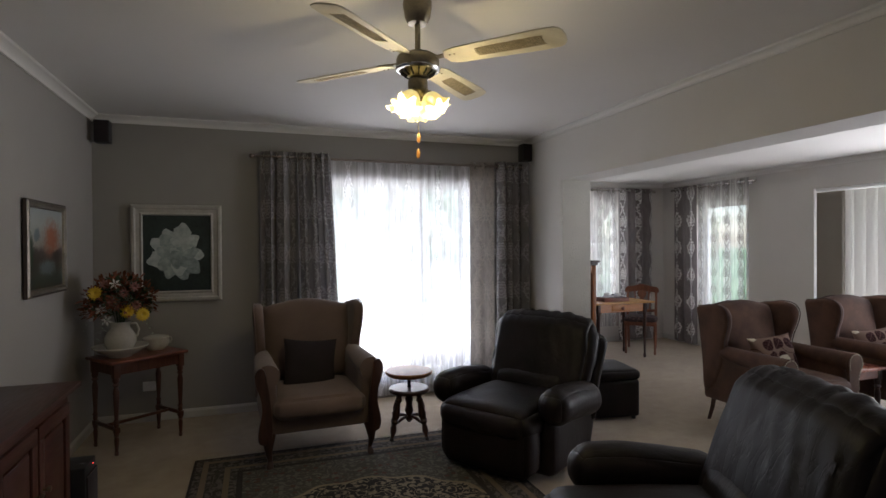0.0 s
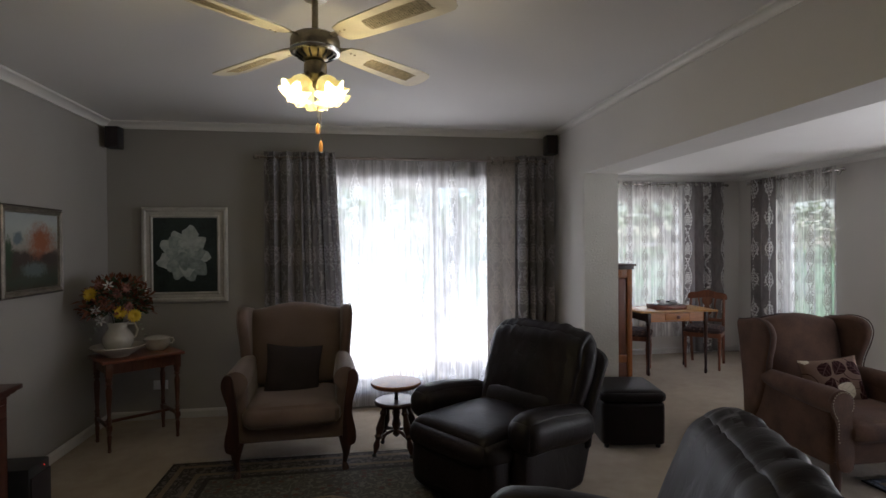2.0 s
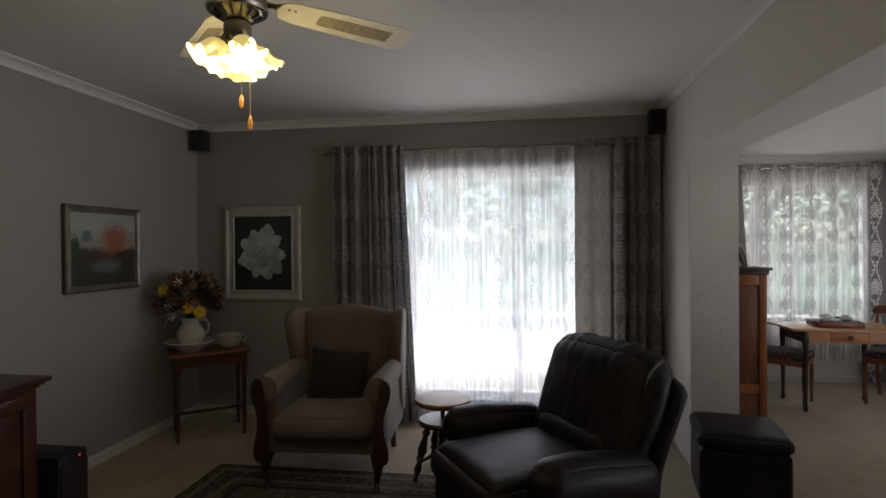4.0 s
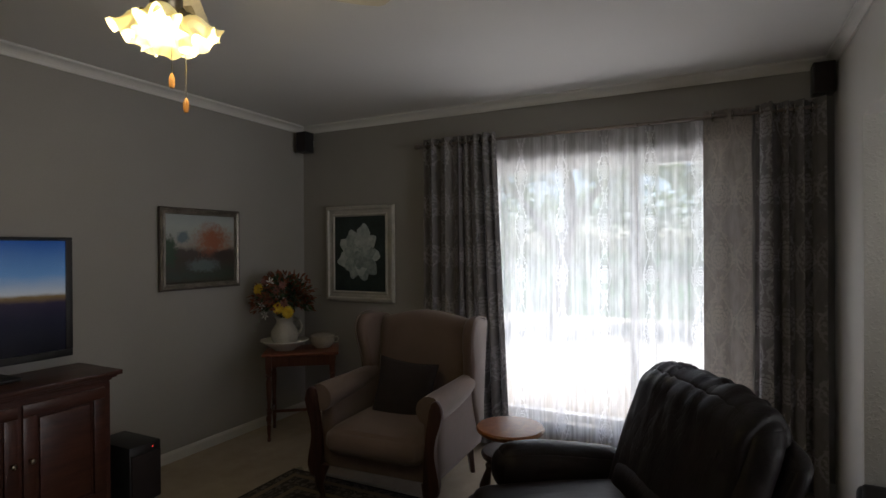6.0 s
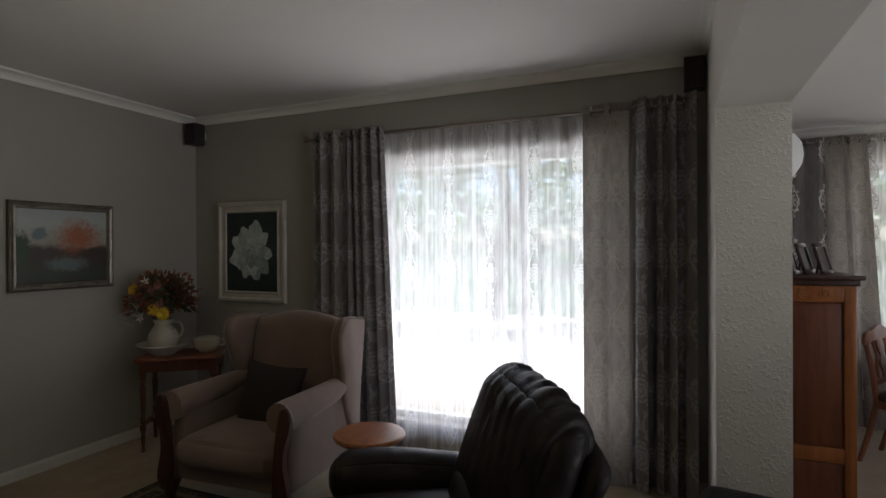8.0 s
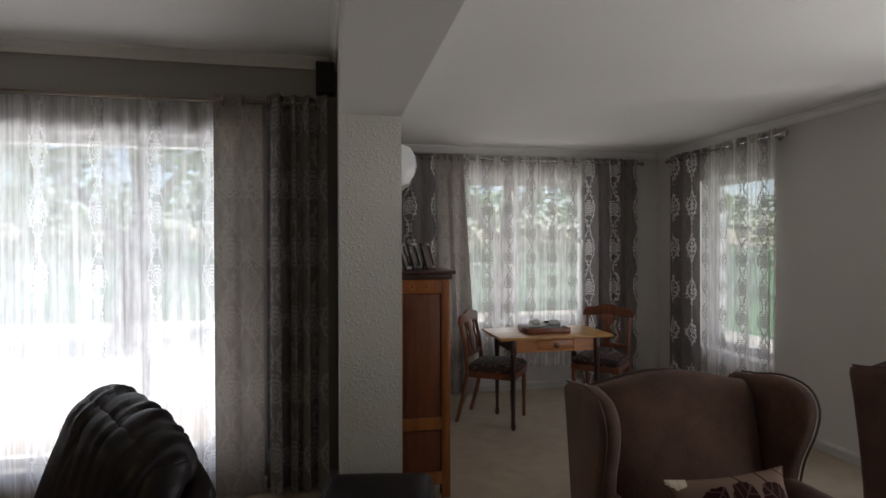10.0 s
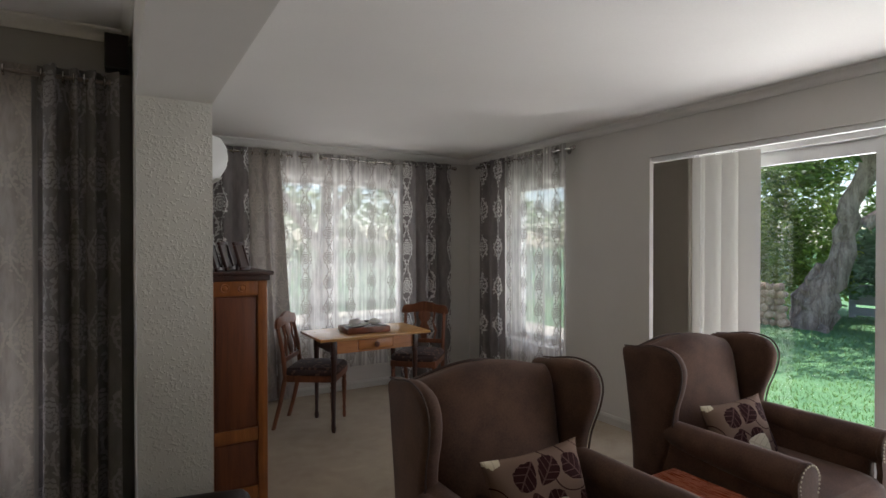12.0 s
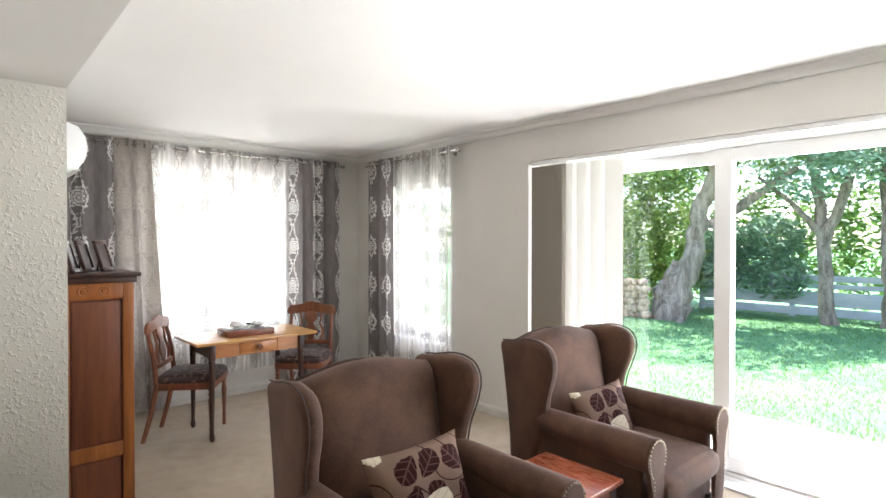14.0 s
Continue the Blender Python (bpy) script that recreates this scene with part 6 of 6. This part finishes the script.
def air_conditioner():
    a = thing("air_conditioner", "white wall mounted air conditioner above the tall cabinet", "air conditioner", pose(XP1, 5.95, 2.02, 0, 0, 90))
    prof = [(0.0, -0.145), (-0.12, -0.145), (-0.19, -0.12), (-0.225, -0.06), (-0.235, 0.0), (-0.225, 0.07), (-0.19, 0.125), (-0.12, 0.145), (0.0, 0.145)]

    def body(b):
        loops = [[Vector((x, y * k, z * k)) for y, z in prof] for x, k in ((-0.40, 0.95), (-0.39, 1.0), (0.39, 1.0), (0.40, 0.95))]
        rings(b, loops)
    part_of("casing", body, FRAME_WHITE, a, angle=50)
    part_of("louvre", lambda b: box(b, -0.34, 0.34, -0.205, -0.165, -0.128, -0.118, 0.003), TRIM, a)
    a.rotation_euler = (0, 0, radians(90))


air_conditioner()


# ---- sliding doors and blinds ----
def sliding_doors():
    d = tagged(new("door_1"), "wide white aluminium sliding garden doors", kind="structure")
    x = XR + 0.23
    z0, z1 = 0.0, DZ
    fr = 0.05
    part_of("door_frame", lambda b: [box(b, x - 0.06, x + 0.05, DY0, DY1, z1 - fr, z1), box(b, x - 0.06, x + 0.05, DY0, DY1, z0, 0.03), box(b, x - 0.06, x + 0.05, DY0, DY0 + fr, 0.03, z1 - fr), box(b, x - 0.06, x + 0.05, DY1 - fr, DY1, 0.03, z1 - fr)], FRAME_WHITE, d, smooth=False)
    part_of("track", lambda b: [box(b, x - 0.035, x - 0.03, DY0 + fr, DY1 - fr, 0.03, 0.042), box(b, x + 0.012, x + 0.017, DY0 + fr, DY1 - fr, 0.03, 0.042)], CHROME, d, smooth=False)
    for i, (a, b_, xx) in enumerate(((3.12, DY1 - fr, x + 0.02), (2.0, 3.22, x - 0.022), (DY0 + fr, 2.10, x + 0.02))):
        lf = part_of("door_leaf", lambda b: [box(b, xx - 0.016, xx + 0.016, a, b_, z1 - fr - 0.085, z1 - fr - 0.002), box(b, xx - 0.016, xx + 0.016, a, b_, 0.044, 0.13), box(b, xx - 0.016, xx + 0.016, a, a + 0.10, 0.13, z1 - fr - 0.085), box(b, xx - 0.016, xx + 0.016, b_ - 0.10, b_, 0.13, z1 - fr - 0.085)], FRAME_WHITE, d, smooth=False)
        g = part_of("pane", lambda b: box(b, xx - 0.003, xx + 0.003, a + 0.10, b_ - 0.10, 0.13, z1 - fr - 0.085), GLASS, lf, smooth=False)
        g.visible_shadow = False
    part_of("threshold", lambda b: box(b, XR + 0.004, x - 0.06, DY0, DY1, 0.0, 0.012), FRAME_WHITE, d, smooth=False)


sliding_doors()


def slat_mat(name, low, high, through_light):
    n = Nodes(name)
    v = n.coords("Object")
    col = n.mix(n.noise(v, 240, 2.0), low, high)
    dd = n.node("BsdfDiffuse", ins={"Color": col})
    t = n.node("BsdfTranslucent", ins={"Color": col})
    mx = n.node("MixShader", ins={0: through_light, 1: dd.outputs[0], 2: t.outputs[0]})
    n.t.links.new(mx.outputs[0], n.out.inputs["Surface"])
    return n.m


def vertical_blind():
    bl = thing("vertical_blind", "off-white vertical blind drawn to one end of the garden doors", "blind", pose(0, 0, 0))
    x = XR + 0.035
    part_of("head_rail", lambda b: box(b, x - 0.018, x + 0.018, DY0 + 0.02, DY1 - 0.01, DZ - 0.034, DZ - 0.001, 0.003), FRAME_WHITE, bl)
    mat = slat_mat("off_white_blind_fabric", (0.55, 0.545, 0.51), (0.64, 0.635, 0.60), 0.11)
    # Stacked slats: the off-white fabric darkened, with the bunch's shade in its colour.
    stack_mat = slat_mat("shaded_blind_fabric", (0.27, 0.245, 0.21), (0.33, 0.30, 0.26), 0.05)
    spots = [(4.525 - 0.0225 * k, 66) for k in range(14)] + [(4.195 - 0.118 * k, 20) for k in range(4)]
    for y, a in spots:
        def slat(b):
            broad = 0.089 if a > 50 else 0.127
            pts = [(broad * (k / 4 - 0.5), 0.006 * (1 - (k / 2 - 1) ** 2)) for k in range(5)]
            lo = [b.verts.new((px, py, 0.035)) for px, py in pts]
            hi = [b.verts.new((px, py, DZ - 0.05)) for px, py in pts]
            for i in range(4):
                b.faces.new((lo[i], lo[i + 1], hi[i + 1], hi[i]))
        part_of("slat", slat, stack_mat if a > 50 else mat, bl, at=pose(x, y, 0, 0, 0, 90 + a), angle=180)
        part_of("hanger", lambda b: box(b, -0.004, 0.004, -0.004, 0.004, DZ - 0.052, DZ - 0.034), FRAME_WHITE, bl, at=pose(x, y, 0))


    def cord(b):
        z = DZ - 0.06
        while z > 0.9:
            lathe(b, [(0, 0.003), (0.0028, 0), (0, -0.003)], 6, (x - 0.075, 4.13, z))
            z -= 0.007
    part_of("pull_cord", cord, FRAME_WHITE, bl, "white beaded pull cord")
    part_of("cord_weight", lambda b: lathe(b, [(0.003, 0.02), (0.009, 0.01), (0.009, -0.02), (0.004, -0.026)], 10, (x - 0.075, 4.13, 0.88)), FRAME_WHITE, bl)


vertical_blind()


# ---- rugs ----
def rug_mat(name, ground, border, accent, w, l, medallion):
    n = Nodes(name)
    s = n.node("SeparateXYZ", ins={0: n.coords("Object")})
    x, y = s.outputs[0], s.outputs[1]
    vec = n.coords("Object")
    vr = n.node("TexVoronoi", ins={"Vector": vec, "Scale": 19.0, "Randomness": 0.7})
    fl = n.math("LESS_THAN", n.math("ADD", vr.outputs["Distance"], n.math("MULTIPLY", n.noise(vec, 60, 3.0), 0.35)), 0.50)
    curl = n.math("GREATER_THAN", n.math("SINE", n.math("MULTIPLY", n.noise(vec, 7, 2.0), 60.0)), 0.72)
    pat = n.math("MAXIMUM", fl, curl)
    ex = n.math("SUBTRACT", w / 2, n.math("ABSOLUTE", x))
    ey = n.math("SUBTRACT", l / 2, n.math("ABSOLUTE", y))
    e = n.math("MINIMUM", ex, ey)
    r = n.math("SQRT", n.math("ADD", n.math("MULTIPLY", x, x), n.math("MULTIPLY", y, y)))
    r = n.math("ADD", r, n.math("MULTIPLY", 0.018, n.math("SINE", n.math("MULTIPLY", n.math("ARCTAN2", y, x), 16.0))))
    field = n.mix(pat, ground, tuple(q * 2.2 for q in ground))
    field = n.mix(n.math("MULTIPLY", fl, n.math("GREATER_THAN", n.node("SeparateXYZ", ins={0: vr.outputs["Color"]}).outputs[0], 0.6)), field, accent)
    med = n.mix(pat, (0.010, 0.008, 0.009), (0.30, 0.25, 0.17))
    inner = n.math("LESS_THAN", r, medallion)
    line = n.math("LESS_THAN", n.math("ABSOLUTE", n.math("SUBTRACT", r, medallion)), 0.012)
    core = n.math("LESS_THAN", r, medallion * 0.3)
    col = n.mix(inner, field, med)
    col = n.mix(core, col, n.mix(pat, (0.30, 0.24, 0.16), (0.05, 0.02, 0.02)))
    col = n.mix(line, col, (0.30, 0.24, 0.15))
    bord = n.mix(pat, border, tuple(min(1, q * 4) for q in border))
    col = n.mix(n.math("LESS_THAN", e, 0.30), col, bord)
    for a, c in ((0.30, (0.02, 0.015, 0.015)), (0.22, (0.20, 0.15, 0.09)), (0.08, (0.22, 0.16, 0.10)), (0.0, (0.018, 0.012, 0.014))):
        col = n.mix(n.math("LESS_THAN", n.math("ABSOLUTE", n.math("SUBTRACT", e, a)), 0.018), col, c)
    pile = n.noise(vec, 420, 2.0)
    col = n.mix(n.math("MULTIPLY", pile, 0.5), col, tuple(q * 0.5 for q in ground))
    return n.done(Base_Color=col, Roughness=0.95, Normal=n.bump(n.math("ADD", pile, n.math("MULTIPLY", pat, 0.5)), 0.5, 0.003))


FRINGE = surface("cream_fringe", (0.36, 0.33, 0.27), (0.5, 0.46, 0.38), 40, 200, 0.9)


def rug(label, x0, x1, y0, y1, mat, fringe_ends):
    t = thing("rug", label, "rug", pose((x0 + x1) / 2, (y0 + y1) / 2, 0))
    w, l = x1 - x0, y1 - y0
    part_of("carpet", lambda b: box(b, -w / 2, w / 2, -l / 2, l / 2, 0.001, 0.011, 0.003), mat, t, smooth=False)

    def strands(b):
        rng = random.Random(3)
        for s in fringe_ends:
            k = -w / 2 + 0.01
            while k < w / 2 - 0.01:
                dx, ln = rng.uniform(-0.02, 0.02), rng.uniform(0.04, 0.07)
                tube(b, [(k, s * l / 2, 0.007), (k + dx * 0.4, s * (l / 2 + ln * 0.5), 0.006), (k + dx, s * (l / 2 + ln), 0.0035)], [0.0022, 0.003, 0.0015], 4)
                k += 0.011
    part_of("fringe", strands, FRINGE, t, "cream knotted fringe", kind="stuff")


rug("dark patterned oriental rug with a round floral medallion", -0.40, 1.62, 1.15, 4.13, rug_mat("dark_oriental_rug", (0.070, 0.066, 0.050), (0.035, 0.030, 0.026), (0.10, 0.040, 0.030), 2.02, 2.98, 0.80), (1, -1))
rug("pale blue patterned rug in front of the brown armchairs", 4.0, 5.8, 1.3, 3.12, rug_mat("pale_blue_rug", (0.16, 0.20, 0.21), (0.05, 0.06, 0.08), (0.22, 0.10, 0.08), 1.8, 1.82, 0.42), (1, -1))


# ---- garden ----
GZ = -0.10
tree("old leaning tree with thick twisted grey bark", (13.8, 6.95, GZ),
     [((0, 0.1, -0.05), 0.36), ((0.05, 0.0, 0.4), 0.30), ((0.1, -0.12, 0.9), 0.24), ((0.2, -0.32, 1.6), 0.19), ((0.2, -0.45, 2.3), 0.17), ((0.1, -0.95, 3.4), 0.18), ((-0.2, -1.0, 5.0), 0.12)],
     [[((0, 0.25, 0.0), 0.22), ((-0.05, 0.30, 0.45), 0.19), ((0.0, 0.15, 0.8), 0.14), ((0.05, 0.0, 1.2), 0.06)], [((0.3, -0.6, 1.9), 0.13), ((0.5, -1.2, 2.4), 0.09), ((0.7, -2.0, 3.0), 0.05)],
      [((0.1, 0.1, 0.0), 0.24), ((-0.25, -0.2, 0.02), 0.10), ((-0.5, -0.35, -0.05), 0.04)]],
     [((0.2, 0.6, 3.6), (2.0, 2.0, 1.1)), ((0.0, -1.6, 4.0), (1.9, 1.9, 1.2)), ((0.6, 2.4, 3.2), (1.6, 1.6, 1.3)), ((-0.6, -0.4, 5.2), (2.4, 2.4, 1.2))], 3, LEAF, 9000, 0.085)
tree("slender forked tree with smooth grey bark", (15.3, 4.62, GZ),
     [((0, 0, -0.05), 0.17), ((0.0, 0.05, 0.5), 0.13), ((0.0, 0.10, 1.4), 0.12), ((0.1, 0.2, 2.3), 0.10), ((0.2, 0.42, 3.6), 0.08), ((0.2, 0.8, 4.8), 0.04)],
     [[((0.0, 0.10, 1.6), 0.11), ((0.0, -0.25, 2.6), 0.09), ((0.1, -0.4, 3.6), 0.06), ((0.2, -0.5, 4.6), 0.03)], [((0.0, 0.12, 1.7), 0.07), ((-0.3, 0.6, 2.4), 0.05), ((-0.5, 1.1, 2.9), 0.03)]],
     [((0.2, 0.9, 3.8), (1.5, 1.5, 1.0)), ((-0.4, -0.8, 3.4), (1.5, 1.5, 0.9)), ((-0.2, 0.0, 4.8), (1.9, 1.9, 1.0)), ((-0.9, 0.2, 2.9), (0.9, 0.9, 0.6))], 5, LEAF2, 6500, 0.07)
tree("twin stemmed tree leaning over the board fence", (15.6, 3.75, GZ),
     [((0, 0, -0.05), 0.17), ((0.0, -0.02, 0.6), 0.13), ((0.05, 0.05, 1.3), 0.10), ((0.1, 0.1, 2.4), 0.08), ((0.1, 0.1, 3.6), 0.04)],
     [[((0.0, -0.02, 0.55), 0.12), ((0.0, -0.35, 1.0), 0.10), ((0.0, -0.75, 1.6), 0.09), ((0.05, -1.1, 2.6), 0.06), ((0.1, -1.3, 3.8), 0.03)]],
     [((-0.2, -1.6, 3.4), (1.6, 1.6, 1.1)), ((0.2, 0.3, 3.6), (1.3, 1.3, 0.9)), ((-0.6, -2.8, 2.6), (1.1, 1.1, 0.9))], 8, LEAF2, 6500, 0.07)
hedge("tall dark green shrubbery behind the garden fence", 16.6, 18.2, -6.0, 13.0, 0.3, 6.0, 46000, 1, LEAF, 0.085)
hedge("dense leafy shrubs beside the old tree", 14.4, 16.0, 7.0, 13.0, 0.2, 5.0, 24000, 2, LEAF3, 0.08)
hedge("low blue-green shrubs in front of the fence", 15.5, 16.4, 4.9, 7.4, 0.35, 2.0, 6000, 6, LEAF2, 0.075)
hedge("leafy shrubs along the front boundary", -8.0, 16.0, 15.5, 17.0, 0.6, 3.0, 13000, 3, LEAF, 0.11)


def board_fence(x, y0, y1):
    f = thing("board_fence", "weathered grey board fence with open gaps between rails", "fence", pose(x, y0, GZ))
    n = int((y1 - y0) / 1.9)
    for k in range(n + 1):
        part_of("post", lambda b: box(b, -0.05, 0.05, -0.05, 0.05, 0, 1.0, 0.006), FENCE, f, at=pose(0, k * 1.9, 0))
    for k in range(n):
        for z, h in ((0.06, 0.17), (0.27, 0.30), (0.62, 0.10), (0.78, 0.13)):
            part_of("board", lambda b: box(b, -0.075, -0.052, 0, 1.89, z, z + h, 0.004), FENCE, f, at=pose(0, k * 1.9 + 0.005, 0.01 * math.sin(k * 2.3 + z * 9)))


board_fence(16.2, -4.0, 8.0)
boxes("garden_post", FRAME_WHITE, None, (14.2, 14.35, 3.02, 3.17, GZ, 1.6), smooth=False)
tagged(bpy.data.objects["garden_post"], "square white painted post standing in the lawn", "post")


def stone_pile():
    p = thing("stone_wall", "low dry wall of rounded field stones by the old tree", "wall", pose(13.4, 7.4, GZ))
    rng = random.Random(5)
    protos = []
    for k in range(4):
        bm = bmesh.new()
        bmesh.ops.create_icosphere(bm, subdivisions=1, radius=1.0)
        for v in bm.verts:
            v.co *= 1 + 0.25 * noise.noise(v.co * 1.5 + Vector((k * 5, 0, 0)))
        me = bpy.data.meshes.new("stone")
        bm.to_mesh(me)
        bm.free()
        me.materials.append(STONE)
        me.shade_smooth()
        protos.append(me)
    for row in range(6):
        for k in range(15):
            for d in range(2):
                o = new("stone", protos[rng.randrange(4)])
                o.parent = p
                r = rng.uniform(0.065, 0.1)
                o.matrix_basis = pose(d * 0.13 + rng.uniform(-0.02, 0.02), k * 0.15 + (row % 2) * 0.07, 0.07 + row * 0.135, rng.uniform(0, 90), 0, rng.uniform(0, 180)) @ Matrix.Diagonal((r, r * 1.15, r, 1))


stone_pile()


def picket_fence(y, x0, x1):
    f = thing("picket_fence", "long pale picket fence beyond the front garden", "fence", pose(x0, y, GZ))
    part_of("rail", lambda b: box(b, 0, x1 - x0, 0.0, 0.04, 0.3, 0.37), FRAME_WHITE, f)
    part_of("rail", lambda b: box(b, 0, x1 - x0, 0.0, 0.04, 1.05, 1.12), FRAME_WHITE, f)
    bm = bmesh.new()
    box(bm, -0.035, 0.035, -0.022, -0.002, 0.0, 1.25, 0.003)
    me = bpy.data.meshes.new("picket")
    bm.to_mesh(me)
    bm.free()
    me.materials.append(FRAME_WHITE)
    for k in range(int((x1 - x0) / 0.16)):
        o = new("picket", me)
        o.parent = f
        o.matrix_basis = pose(0.1 + 0.16 * k, 0, 0)


picket_fence(14.2, -5.0, 14.0)
for k, (x, y) in enumerate(((-0.6, 11.5), (2.9, 12.6), (5.6, 11.0), (8.4, 12.4))):
    tree(("old garden tree with spreading leafy limbs", "slim front garden tree with pale bark", "front garden tree with crooked trunk", "leafy tree near the front fence")[k], (x, y, GZ),
         [((0, 0, -0.05), 0.22), ((0.1, 0, 0.9), 0.16), ((0.25, 0.1, 2.0), 0.13), ((0.2, 0.1, 3.4), 0.08), ((0.1, 0.0, 4.6), 0.04)],
         [[((0.15, 0.05, 1.4), 0.10), ((-0.5, 0.0, 2.3), 0.07), ((-1.1, 0.1, 3.0), 0.04)], [((0.2, 0.1, 1.9), 0.09), ((0.9, 0.1, 2.8), 0.06), ((1.4, 0.0, 3.3), 0.03)]],
         [((-1.0, 0, 3.2), (1.1, 1.1, 0.8)), ((1.2, 0, 3.3), (1.1, 1.1, 0.8)), ((0.1, 0.2, 4.3), (1.7, 1.7, 1.1))], 20 + k, LEAF, 3800, 0.09)
bm = bmesh.new()
rng = random.Random(77)
for _ in range(26000):
    u = rng.random()
    x, y = XO + 1.5 + 8.5 * u * u ** 0.3, rng.uniform(1.2, 9.5)
    h, a = rng.uniform(0.02, 0.05), rng.uniform(0, 6.28)
    dx, dy = 0.006 * math.cos(a), 0.006 * math.sin(a)
    lx, ly = rng.gauss(0, 0.02), rng.gauss(0, 0.02)
    bm.faces.new([bm.verts.new(q) for q in ((x - dx, y - dy, GZ), (x + dx, y + dy, GZ), (x + lx, y + ly, GZ + h))])
tagged(part("grass", bm, LEAF_GRASS, None, "bright green grass blades over the lawn", smooth=False, kind="stuff"), category="grass")
